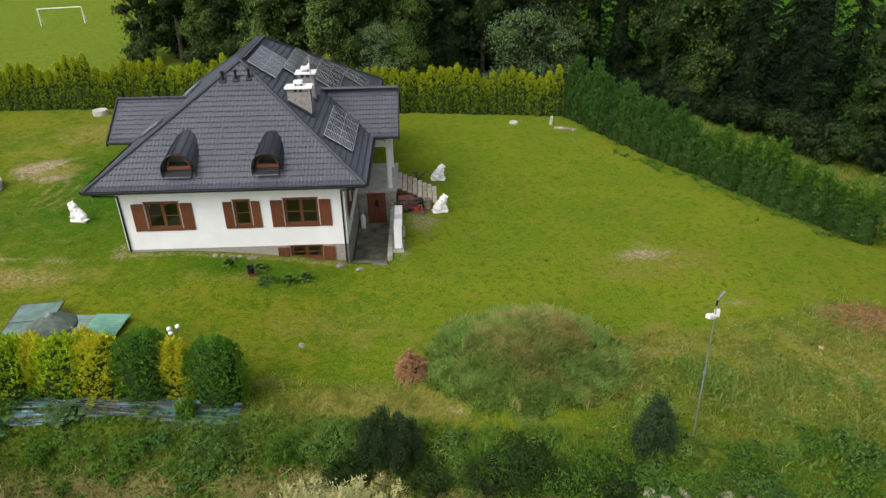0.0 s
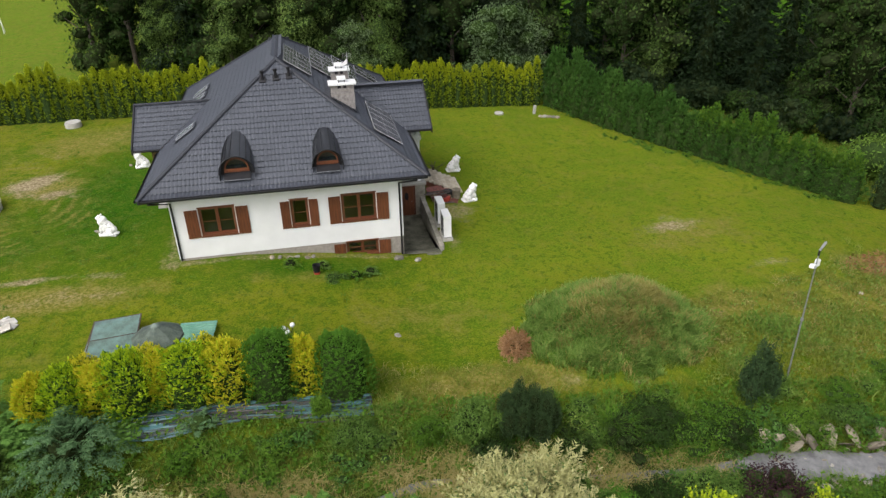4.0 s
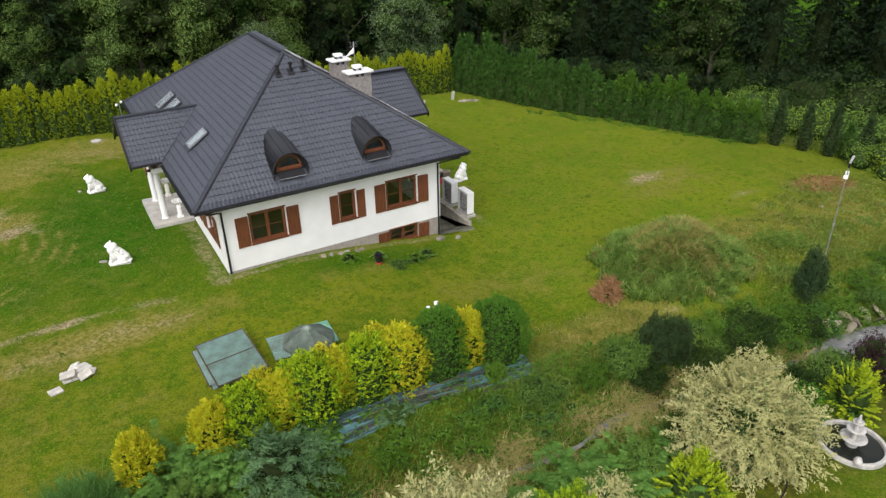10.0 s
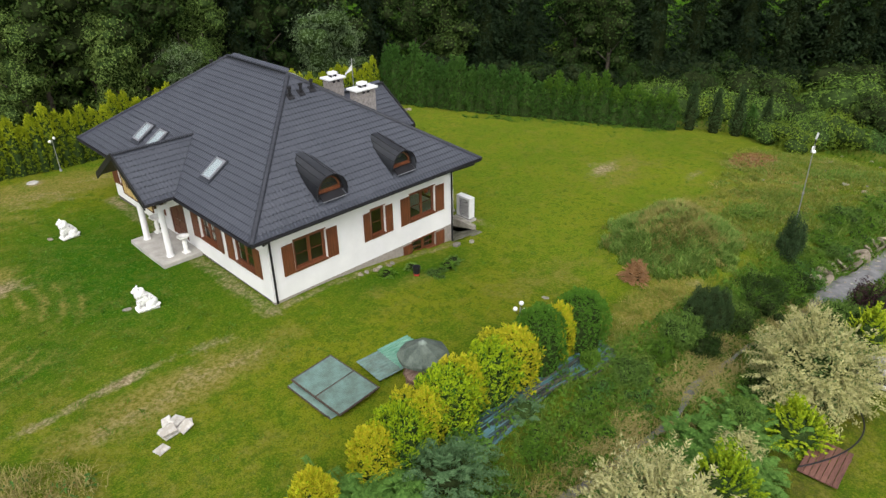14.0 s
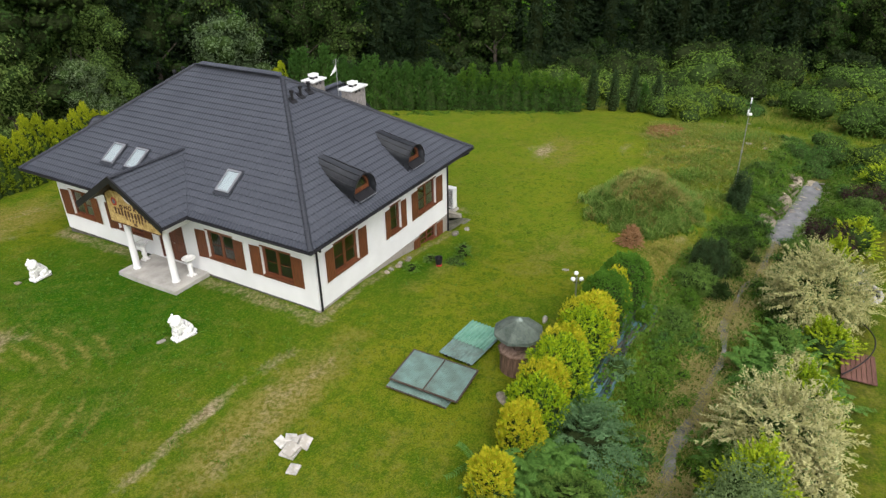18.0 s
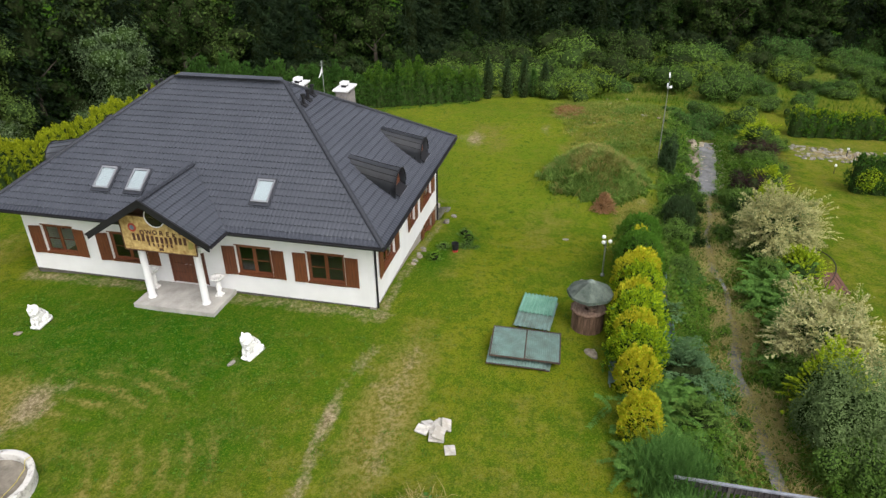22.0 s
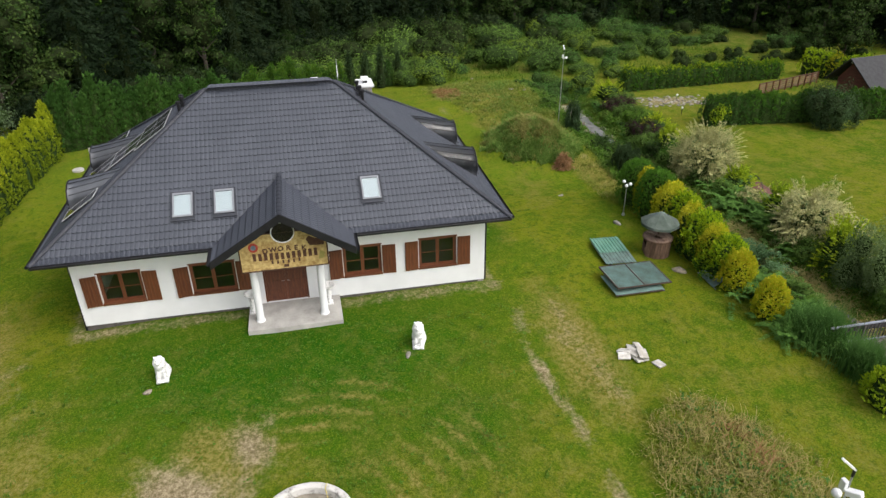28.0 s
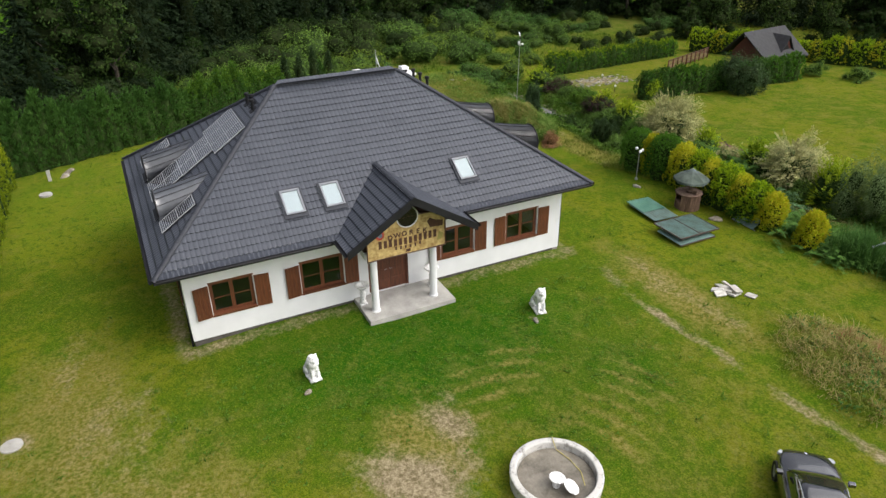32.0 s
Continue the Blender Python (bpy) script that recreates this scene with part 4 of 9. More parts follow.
# skylights
SKY = None
M_SKYFRAME = grainy("grey_coated_aluminium", (0.17, 0.18, 0.20), (0.24, 0.25, 0.275), 3, 0.5, fine=20, bump=0.05)
for y_ in (42.31, 40.60, 34.29):
    m = on_slope("west", y_, 1.30, 0.045)
    if SKY is None:
        SKY = thing("skylight", "closed roof window with a white blind behind the glass", "skylight", "roof windows", m)
        w, l = 0.82, 1.20
        flat = Matrix(((1, 0, 0, -w / 2), (0, 0, 1, 0), (0, -1, 0, 0.10), (0, 0, 0, 1)))
        part("frame", moved(wall_mesh(w, 0, l, 0.10, [(0.07, w - 0.07, 0.08, l - 0.09)]), flat), M_SKYFRAME, SKY, "grey metal roof window frame")
        part("blind", box(-w / 2 + 0.072, 0.082, 0.03, w / 2 - 0.072, l - 0.092, 0.045), M_BLIND, SKY)
        g = part("pane", box(-w / 2 + 0.072, 0.082, 0.075, w / 2 - 0.072, l - 0.092, 0.083), M_GLASS, SKY)
        g.visible_shadow = False
        part("flashing", box(-w / 2 - 0.09, -0.16, 0.0, w / 2 + 0.09, l + 0.1, 0.028), M_ROOF_TRIM, SKY)
    else:
        copy_thing(SKY, m)

# barrel dormers: built facing -y, the front face at y=0, the sill at z=0
DORMER = None


def arch(r, n=16, base=0.0):
    return [(r * math.cos(math.pi * k / n), base + r * math.sin(math.pi * k / n)) for k in range(n + 1)]


def arch_band(r_out, r_in, y0, y1, base=0.0, skirt=0.0, n=18):
    """A half-round band between two radii from y0 to y1, with straight skirts below."""
    o = [(r_out, base - skirt)] + arch(r_out, n, base) + [(-r_out, base - skirt)]
    i = [(r_in, base - skirt)] + arch(r_in, n, base) + [(-r_in, base - skirt)]
    return prism(o + i[::-1], "y", y0, y1)


def dormer(m):
    global DORMER
    if DORMER is not None:
        return copy_thing(DORMER, m)
    t_ = thing("dormer", "barrel-roofed black steel dormer with a half-round brown window", "dormer", "barrel dormers", m)
    # the hood, leaning back into the slope, with a lip at the front
    bm = bmesh.new()
    rings = []
    for y_, r_, h_, zc in ((-0.30, 0.93, 0.92, 0.03), (-0.27, 0.905, 0.89, 0.04), (0.0, 0.90, 0.86, 0.11), (0.7, 0.88, 0.82, 0.29), (1.5, 0.85, 0.78, 0.51), (2.3, 0.82, 0.74, 0.73), (2.75, 0.79, 0.70, 0.85)):
        ring = [(r_, zc - 0.40)] + [(r_ * math.cos(math.pi * k / 20), zc + h_ * math.sin(math.pi * k / 20)) for k in range(21)] + [(-r_, zc - 0.40)]
        rings.append([bm.verts.new((u, y_, v)) for u, v in ring])
    for a_, b_ in zip(rings, rings[1:]):
        for k in range(len(a_) - 1):
            bm.faces.new((a_[k], a_[k + 1], b_[k + 1], b_[k]))
    bmesh.ops.solidify(bm, geom=bm.faces[:], thickness=0.035)
    part("hood", bm, M_HOOD, t_, "curved black sheet hood", smooth=True)
    part("rim", tube([(0.935 * math.cos(math.pi * k / 18), -0.30, 0.03 + 0.93 * math.sin(math.pi * k / 18)) for k in range(19)], 0.030, 6), M_GUTTER, t_, "black rolled edge of the hood")
    part("back_edge", tube([(0.80 * math.cos(math.pi * k / 14), 2.55 + 0.16 * math.sin(math.pi * k / 14), 1.18 + 0.36 * math.sin(math.pi * k / 14) ** 0.7) for k in range(3, 12)], 0.03, 5), M_GUTTER, t_)
    for ang in (30, 52, 74, 106, 128, 150):
        c_, s_ = math.cos(radians(ang)), math.sin(radians(ang))
        part("seam", tube([(0.915 * c_, -0.26, 0.05 + 0.90 * s_), (0.885 * c_, 0.7, 0.295 + 0.825 * s_), (0.855 * c_, 1.5, 0.515 + 0.785 * s_), (0.825 * c_, 2.3, 0.735 + 0.745 * s_)], 0.017, 5), M_GUTTER, t_)
    # front face coloured black to paint the shade under the hood's overhang
    part("front", moved(arch_band(0.84, 0.665, 0.0, 0.05, 0.0, 0.0), pose(0, 0, 0.10)), M_GUTTER, t_)
    fr = part("window", moved(arch_band(0.66, 0.58, -0.06, 0.05), pose(0, 0, 0.16)), M_WOOD, t_, "half-round brown window frame")
    part("sill", box(-0.67, -0.08, 0.05, 0.67, 0.05, 0.158, 0.01), M_WOOD, fr)
    part("lower_rail", box(-0.575, -0.05, 0.162, 0.575, 0.04, 0.225), M_WOOD, fr)
    part("pane", prism(arch(0.575, 16, 0.164), "y", 0.004, 0.014), M_GLASS, fr)
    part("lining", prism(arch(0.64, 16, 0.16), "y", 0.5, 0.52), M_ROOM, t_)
    part("apron", moved(box(-0.70, -0.52, -0.02, 0.70, -0.02, 0.006), pose(0, 0, 0.05, 31)), M_GUTTER, t_, "black sheet apron under the window")
    part("apron_lip", moved(box(-0.70, -0.55, -0.02, 0.70, -0.524, 0.016), pose(0, 0, 0.05, 31)), M_SKYFRAME, t_)
    part("cheek", box(-0.90, 0.0, -0.1, 0.90, 0.045, 0.116), M_GUTTER, t_)
    DORMER = t_
    return t_


for x_ in (-5.40, -0.97):
    dormer(pose(x_, 29.12, 4.55) @ Matrix.Diagonal((0.91, 1, 0.96, 1)))
for x_ in (-5.55, -1.05):
    dormer(pose(x_, 47.12, 4.68, 0, 0, 180) @ Matrix.Diagonal((0.91, 1, 0.96, 1)))

# chimneys
M_CHIMNEY = grainy("grey_chimney_brick", (0.16, 0.145, 0.14), (0.33, 0.31, 0.30), 6, 0.85, fine=26, bump=0.5)
for n_, (x_, y_, w, dpt, top) in enumerate(((0.28, 33.45, 1.25, 0.62, 7.62), (0.30, 36.1, 0.95, 0.62, 7.72))):
    t_ = thing("chimney", ("wide" if n_ == 0 else "narrow") + " grey brick chimney with a white cap", "chimney", "chimneys", pose(x_, y_, 0))
    part("shaft", box(-w / 2, -dpt / 2, EZ + K * 2.9, w / 2, dpt / 2, top - 0.18, 0.01), M_CHIMNEY, t_)
    for k in range(3):
        part("course", box(-w / 2 - 0.008, -dpt / 2 - 0.008, 6.9 + k * 0.22, w / 2 + 0.008, dpt / 2 + 0.008, 6.925 + k * 0.22), M_MORTAR, t_)
    for s in (-0.25, 0.05):
        part("vent_hole", box(s, -dpt / 2 - 0.012, top - 0.36, s + 0.16, -dpt / 2 - 0.002, top - 0.2), M_GUTTER, t_)
    part("cap", box(-w / 2 - 0.12, -dpt / 2 - 0.12, top - 0.18, w / 2 + 0.12, dpt / 2 + 0.12, top - 0.08, 0.015), M_WHITE, t_, "white concrete cap")
    for s in (-0.2, 0.12):
        part("cowl_leg", box(s, -0.13, top - 0.08, s + 0.05, 0.13, top + 0.05), M_GUTTER, t_)
    part("cowl", box(-0.25, -0.2, top + 0.054, 0.21, 0.2, top + 0.20, 0.02), M_WHITE, t_, "white tin cowl")
    part("flashing", moved(box(-w / 2 - 0.15, -dpt / 2 - 0.2, 0, w / 2 + 0.22, dpt / 2 + 0.2, 0.03), pose(0.05, 0, EZ + K * (EX1 - 0.28 - 0.03) + 0.03, 0, math.degrees(math.atan(K)))), M_ROOF_TRIM, t_)
t_ = thing("antenna", "thin roof antenna with a pale flat reflector beside the chimney", "antenna", m=pose(0.75, 34.85, 6.0))
part("mast", tube([(0, 0, 0), (0, 0, 2.75)], 0.022, 8), M_GREY_METAL, t_)
part("reflector", prism([(-0.55, 1.95), (-0.02, 2.12), (-0.02, 2.42)], "y", -0.012, 0.012), M_WHITE, t_)
for k in range(4):
    part("rod", tube([(-0.25, 0, 2.45 + 0.08 * k), (0.25, 0, 2.45 + 0.08 * k)], 0.006, 5), M_GREY_METAL, t_)

# vent pipes
VENT = None
for side, a, h in (("south", -3.88, 5.78), ("south", -3.18, 5.84), ("south", -2.48, 5.90), ("north", -3.6, 5.75), ("north", -3.05, 5.85), ("north", -2.5, 5.75)):
    m = on_slope(side, a, h, 0.03)
    if VENT is None:
        VENT = thing("roof_vent", "short black roof vent pipe with a rain cap", "vent", "roof vents", m)
        part("base", box(-0.17, -0.2, 0.0, 0.17, 0.2, 0.04, 0.01), M_GUTTER, VENT)
        up = Vector((0, su, cu))
        part("pipe", tube([Vector((0, 0, 0.02)), up * 0.42], 0.07, 12), M_GUTTER, VENT)
        part("cap", tube([up * 0.36, up * 0.40, up * 0.50, up * 0.52], [0.075, 0.11, 0.11, 0.05], 12), M_GUTTER, VENT)
    else:
        copy_thing(VENT, m)
# ---- porches
M_DARK_BOARD = grainy("dark_brown_boards", (0.03, 0.014, 0.009), (0.07, 0.03, 0.018), 2, 0.6, fine=16, bump=0.2, stretch=(1, 6, 6))


def porch_roof(x_tip, y0, y1, ze, zr, x_eave, x_valley, sgn):
    """A gabled porch roof running out from the main roof; sgn is -1 to the west, +1 to the east."""
    ym = (y0 + y1) / 2
    run = (y1 - y0) / 2
    ln = math.hypot(run, zr - ze)
    c_, s_ = run / ln, (zr - ze) / ln
    length = abs(x_tip - x_valley) + 0.3
    keep = (x_tip, ym, ze)

    def valley(ya):
        a, b = Vector((x_eave, ya, 0)), Vector((x_valley, ym, 0))
        n = (b - a).cross(Vector((0, 0, 1))).normalized()
        if n.dot(Vector(keep) - a) > 0:
            n = -n
        return a, n

    tip = ((x_tip, ym, 0), (sgn, 0, 0))
    xs = min(x_tip, x_valley - 0.1) if sgn < 0 else x_valley - 0.3
    roof_slope("porch_roof_slope", (xs, y0, ze), (1, 0, 0), (0, c_, s_), length + 0.3, ln, [valley(y0), tip], house, relief=0.9)
    xe = x_valley + 0.3 if sgn < 0 else x_tip
    roof_slope("porch_roof_slope", (xe, y1, ze), (-1, 0, 0), (0, -c_, s_), length + 0.3, ln, [valley(y1), tip], house, relief=0.9)
    # plain underside following the two slopes
    for ya in (y0, y1):
        bm = bmesh.new()
        pts = [(x_tip - sgn * 0.02, ya, ze - 0.11), (x_tip - sgn * 0.02, ym, zr - 0.11), (x_valley, ym, zr - 0.11), (x_eave, ya, ze - 0.11)]
        bm.faces.new([bm.verts.new(p) for p in pts])
        part("porch_lining", bm, M_DARK_BOARD, house)
        # barge board
        q = [(ya, ze - 0.26), (ya, ze + 0.07), (ym, zr + 0.09), (ym, zr - 0.26)]
        part("barge_board", prism(q, "x", x_tip - 0.05 if sgn < 0 else x_tip - 0.03, x_tip + 0.03 if sgn < 0 else x_tip + 0.05), M_GUTTER, house, "black barge board")
        gx0, gx1 = sorted((x_tip, x_eave))
        gutter((gx0, ya, ze - 0.04), (gx1, ya, ze - 0.04), (0, -1 if ya == y0 else 1, 0))
    caps((x_tip, ym, zr), (x_valley, ym, zr), house)
    return ym, c_, s_


WM, _, _ = porch_roof(-11.62, P_W0, P_W1, 3.93, 5.72, EX0, -7.36, -1)
EM, _, _ = porch_roof(5.48, P_E0, P_E1, 3.90, 5.92, EX1, 0.95, 1)

# west porch: slab, columns, beams, gable
porch = thing("porch", "concrete entrance porch with two white columns", "porch", m=pose(0, 0, 0))
part("slab", box(-11.10, 36.12, -0.45, X0 - 0.003, 40.22, 0.15, 0.02), M_CONCRETE, porch, "grey concrete slab")
for y_ in (39.68, 36.88):
    part("column", moved(lathe([(0.20, 0.0), (0.20, 0.05), (0.165, 0.09), (0.165, 1.5), (0.155, 2.65), (0.19, 2.70), (0.19, 2.78)], 24), pose(-10.38, y_, 0.15)), M_PLASTER, porch, "round white column", smooth=False)
part("beam", box(-10.60, 36.45, 2.932, -10.16, 40.12, 3.20), M_PLASTER, porch)
for y_ in (36.45, 39.86):
    part("side_beam", box(-10.155, y_, 2.95, X0 - 0.003, y_ + 0.26, 3.40), M_PLASTER, porch)
part("porch_ceiling", box(-10.155, 36.72, 3.22, X0 - 0.003, 39.85, 3.27), M_DARK_BOARD, porch)
under_z = lambda y, drop: 5.72 - abs(y - WM) * (5.72 - 3.93) / ((P_W1 - P_W0) / 2) - drop
gab = [(36.46, 3.21), (40.10, 3.21), (40.10, under_z(40.10, 0.1)), (WM, under_z(WM, 0.1)), (36.46, under_z(36.46, 0.1))]
part("gable", prism(gab, "x", -10.50, -10.30), M_DARK_BOARD, porch, "dark brown boarded gable")

# the sign on the gable
M_SIGN = grainy("ochre_sign_paint", (0.30, 0.185, 0.06), (0.62, 0.47, 0.20), 4.0, 0.6, fine=8, bump=0.1)
M_LETTER = grainy("brown_lettering", (0.05, 0.018, 0.01), (0.09, 0.035, 0.018), 8, 0.6, bump=0.0)
M_RED = grainy("red_paint", (0.30, 0.03, 0.02), (0.45, 0.06, 0.04), 6, 0.6, bump=0.0)
M_BLUEGREY = grainy("blue_grey_paint", (0.10, 0.13, 0.18), (0.2, 0.24, 0.3), 6, 0.6, bump=0.0)
SX = -10.84
sign = thing("sign", "painted ochre name board with brown lettering on the porch gable", "sign")
top = lambda y: min(4.62, under_z(y, 0.24))
board = [(36.50, 2.91), (40.07, 2.91), (40.07, top(40.07)), (39.6, top(39.6)), (WM, 4.62), (36.97, top(36.97)), (36.50, top(36.50))]
part("board", prism(board, "x", SX, SX + 0.04), M_SIGN, sign)
for a_, b_ in zip(board, board[1:] + board[:1]):
    d_ = Vector((0, b_[0] - a_[0], b_[1] - a_[1]))
    part("edging", tube([(SX - 0.005, a_[0], a_[1]), (SX - 0.005, b_[0], b_[1])], 0.028, 6), M_LETTER, sign)
for y_ in (36.75, 39.85):
    part("bracket", box(SX + 0.041, y_ - 0.05, 3.0, -10.601, y_ + 0.05, 3.12), M_DARK_BOARD, sign)


def lettering(text, y, z, size, tilt=0.0):
    cu_ = bpy.data.curves.new("lettering", "FONT")
    cu_.body, cu_.size, cu_.extrude, cu_.align_x, cu_.offset = text, size, 0.006, "CENTER", 0.012
    ob = new("lettering", cu_)
    dg = bpy.context.evaluated_depsgraph_get()
    me = bpy.data.meshes.new_from_object(ob.evaluated_get(dg))
    bpy.data.objects.remove(ob)
    bpy.data.curves.remove(cu_)
    me.materials.clear()
    me.materials.append(M_LETTER)
    o = new("lettering", me)
    o.parent = sign
    o.matrix_basis = pose(SX - 0.008, y, z, 90, 0, -90) @ pose(0, 0, 0, 0, 0, tilt)
    return o


# one letter at a time along a shallow arch
for i, ch in enumerate("DWOREK"):
    u = (i - 2.5) / 2.5
    lettering(ch, WM - u * 0.78, 3.78 - 0.06 * u * u, 0.30, -u * 5)
# the name and the address are plain strokes of the same size
for i in range(12):
    u = (i - 5.5) / 5.5
    h_ = 0.35 - 0.05 * (1 - abs(u))
    z_ = 3.37 + 0.03 * abs(u)
    part("stroke", box(SX - 0.012, WM - u * 1.25 - 0.068, z_, SX - 0.002, WM - u * 1.25 + 0.068, z_ + h_), M_LETTER, sign)
for i in range(6):
    u = (i - 2.5) / 2.5
    part("stroke", box(SX - 0.012, WM - u * 0.55 - 0.04, 3.17 + 0.03 * u * u, SX - 0.002, WM - u * 0.55 + 0.04, 3.33 + 0.03 * u * u), M_LETTER, sign)
part("stroke", box(SX - 0.012, WM - 0.10, 2.99, SX - 0.002, WM + 0.10, 3.12), M_LETTER, sign)
part("crest", prism([(39.48 + 0.20 * math.cos(a), 4.03 + 0.22 * math.sin(a)) for a in [2 * math.pi * k / 14 for k in range(14)]], "x", SX - 0.012, SX - 0.001), M_RED, sign, "round red crest")
part("crest_middle", prism([(39.48 + 0.11 * math.cos(a), 4.03 + 0.12 * math.sin(a)) for a in [2 * math.pi * k / 12 for k in range(12)]], "x", SX - 0.018, SX - 0.013), M_BLUEGREY, sign)
part("emblem", prism([(37.2, 3.9), (36.62, 3.86), (36.60, 4.12), (36.95, 4.2), (37.2, 4.34), (37.35, 4.2)], "x", SX - 0.012, SX - 0.001), M_LETTER, sign)
part("sprig", prism([(36.9, 3.2), (36.65, 3.25), (36.6, 3.5), (36.8, 3.62), (36.85, 3.4)], "x", SX - 0.012, SX - 0.001), grainy("olive_paint", (0.22, 0.20, 0.05), (0.34, 0.30, 0.09), 6, 0.6, bump=0.0), sign)
# the oval window over it
ov = part("oval_window", moved(bmesh.new(), Matrix()), M_PLASTER, porch, "white-rimmed oval gable window")
bm = bmesh.new()
n_ = 28
rr = []
for r_, x_ in ((0.445, SX - 0.05), (0.485, SX - 0.055), (0.485, SX + 0.045), (0.445, SX + 0.045)):
    rr.append([bm.verts.new((x_, WM + r_ * math.cos(2 * math.pi * k / n_), 4.62 + r_ * 0.98 * math.sin(2 * math.pi * k / n_))) for k in range(n_)])
for a_, b_ in zip(rr, rr[1:] + rr[:1]):
    for k in range(n_):
        bm.faces.new((a_[k], a_[(k + 1) % n_], b_[(k + 1) % n_], b_[k]))
bmesh.ops.recalc_face_normals(bm, faces=bm.faces[:])
bm.to_mesh(ov.data)
bm.free()
part("pane", prism([(WM + 0.443 * math.cos(2 * math.pi * k / n_), 4.62 + 0.434 * math.sin(2 * math.pi * k / n_)) for k in range(n_)], "x", SX - 0.03, SX - 0.02), grainy("dark_glass", (0.012, 0.010, 0.010), (0.02, 0.016, 0.015), 2, 0.15, bump=0), ov)

# planters on small figures' columns, beside the door
URN = None
for y_ in (40.0, 36.62):
    m = pose(-9.62, y_, 0.15)
    if URN is None:
        URN = thing("urn_planter", "white cast stone urn on a carved pedestal", "planter", "urns by the door", m)
        part("foot", box(-0.17, -0.17, 0, 0.17, 0.17, 0.08, 0.02), M_STATUE, URN)
        part("pedestal", moved(lathe([(0.14, 0), (0.15, 0.06), (0.10, 0.12), (0.13, 0.3), (0.11, 0.42), (0.14, 0.52), (0.09, 0.6), (0.10, 0.66)], 18), pose(0, 0, 0.08)), M_STATUE, URN, smooth=True)
        part("bowl", moved(lathe([(0.09, 0), (0.20, 0.08), (0.28, 0.18), (0.33, 0.22), (0.33, 0.26), (0.26, 0.24), (0.20, 0.16)], 22), pose(0, 0, 0.74)), M_STATUE, URN, smooth=True)
    else:
        copy_thing(URN, m)

M_STEP = grainy("weathered_step", (0.26, 0.225, 0.17), (0.46, 0.41, 0.33), 3, 0.85, fine=14, bump=0.4, random=0.4)
# east porch with the cellar door under it and steps down to the lawn
eporch = thing("east_porch", "raised concrete porch over the cellar door with worn steps", "porch")
part("base", box(X1 + 0.003, 36.02, -2.4, 5.10, 40.6, -0.06), M_CONCRETE_OLD, eporch)
part("slab", box(X1 + 0.003, 35.95, -0.056, 5.18, 40.65, 0.10, 0.015), M_CONCRETE, eporch)
for y_ in (36.5, 39.9):
    part("column", moved(lathe([(0.19, 0.0), (0.19, 0.05), (0.16, 0.09), (0.155, 2.6), (0.19, 2.7), (0.19, 2.78)], 20), pose(4.75, y_, 0.10)), M_PLASTER, eporch, "round white column")
part("beam", box(4.55, 36.2, 2.89, 4.95, 40.2, 3.2), M_PLASTER, eporch)
for y_ in (36.2, 39.94):
    part("side_beam", box(X1 + 0.003, y_, 2.9, 4.545, y_ + 0.26, 3.35), M_PLASTER, eporch)
gab = [(36.2, 3.205), (40.2, 3.205), (40.2, 4.35), (EM, 5.72), (36.2, 4.35)]
part("gable", prism(gab, "x", 4.62, 4.8), M_PLASTER, eporch)
for i in range(8):
    z_ = -0.02 - i * 0.155
    part("step", box(5.185 + i * 0.32, 36.6 + 0.06 * (i % 2), z_ - 0.09, 5.185 + (i + 1) * 0.32 - 0.035, 39.3 - 0.05 * (i % 3), z_, 0.012), M_STEP, eporch, "weathered beige step plank")
for y_ in (36.75, 37.9, 39.05):
    part("stringer", prism([(5.19, -0.45), (5.19, -0.115), (7.74, -1.345), (7.74, -1.6)], "y", y_, y_ + 0.12), M_WOOD_DARK, eporch)
cd = part("cellar_door", moved(wall_mesh(1.14, -2.08, -0.04, 0.06, [(0.09, 1.05, -2.06, -0.13)]), pose(3.30, 35.95, 0)), M_WOOD_DARK, eporch, "brown cellar door with an oval light")
part("leaf", box(3.40, 35.965, -2.07, 4.34, 36.005, -0.14), M_WOOD, cd)
part("oval_light", prism([(3.87 + 0.13 * math.cos(2 * math.pi * k / 16), -0.75 + 0.26 * math.sin(2 * math.pi * k / 16)) for k in range(16)], "y", 35.955, 35.963), M_GUTTER, cd)
part("handle", tube([(4.22, 35.96, -1.1), (4.22, 35.90, -1.1), (4.12, 35.90, -1.1)], 0.012, 8), M_GREY_METAL, cd)

cellar_way = thing("cellar_way", "sunk concrete way with mossy walls leading to the cellar door", "ramp")
M_MOSSY = grainy("mossy_concrete", (0.035, 0.04, 0.02), (0.20, 0.19, 0.15), 1.1, 0.85, fine=9, bump=0.5)
part("ramp", prism([(28.95, -1.6), (28.95, -1.12), (29.35, -1.16), (31.4, -2.1), (35.94, -2.1), (35.94, -2.45)], "x", X1 + 0.004, 4.745), M_MOSSY, cellar_way)
part("retaining_wall", prism([(29.5, -2.5), (29.5, -1.02), (36.0, -0.86), (36.0, -2.5)], "x", 4.75, 5.02), M_CONCRETE_OLD, cellar_way)
part("threshold", box(X1 + 0.02, 28.70, -1.4, 4.74, 28.94, -1.10, 0.02), M_MOSSY, cellar_way)

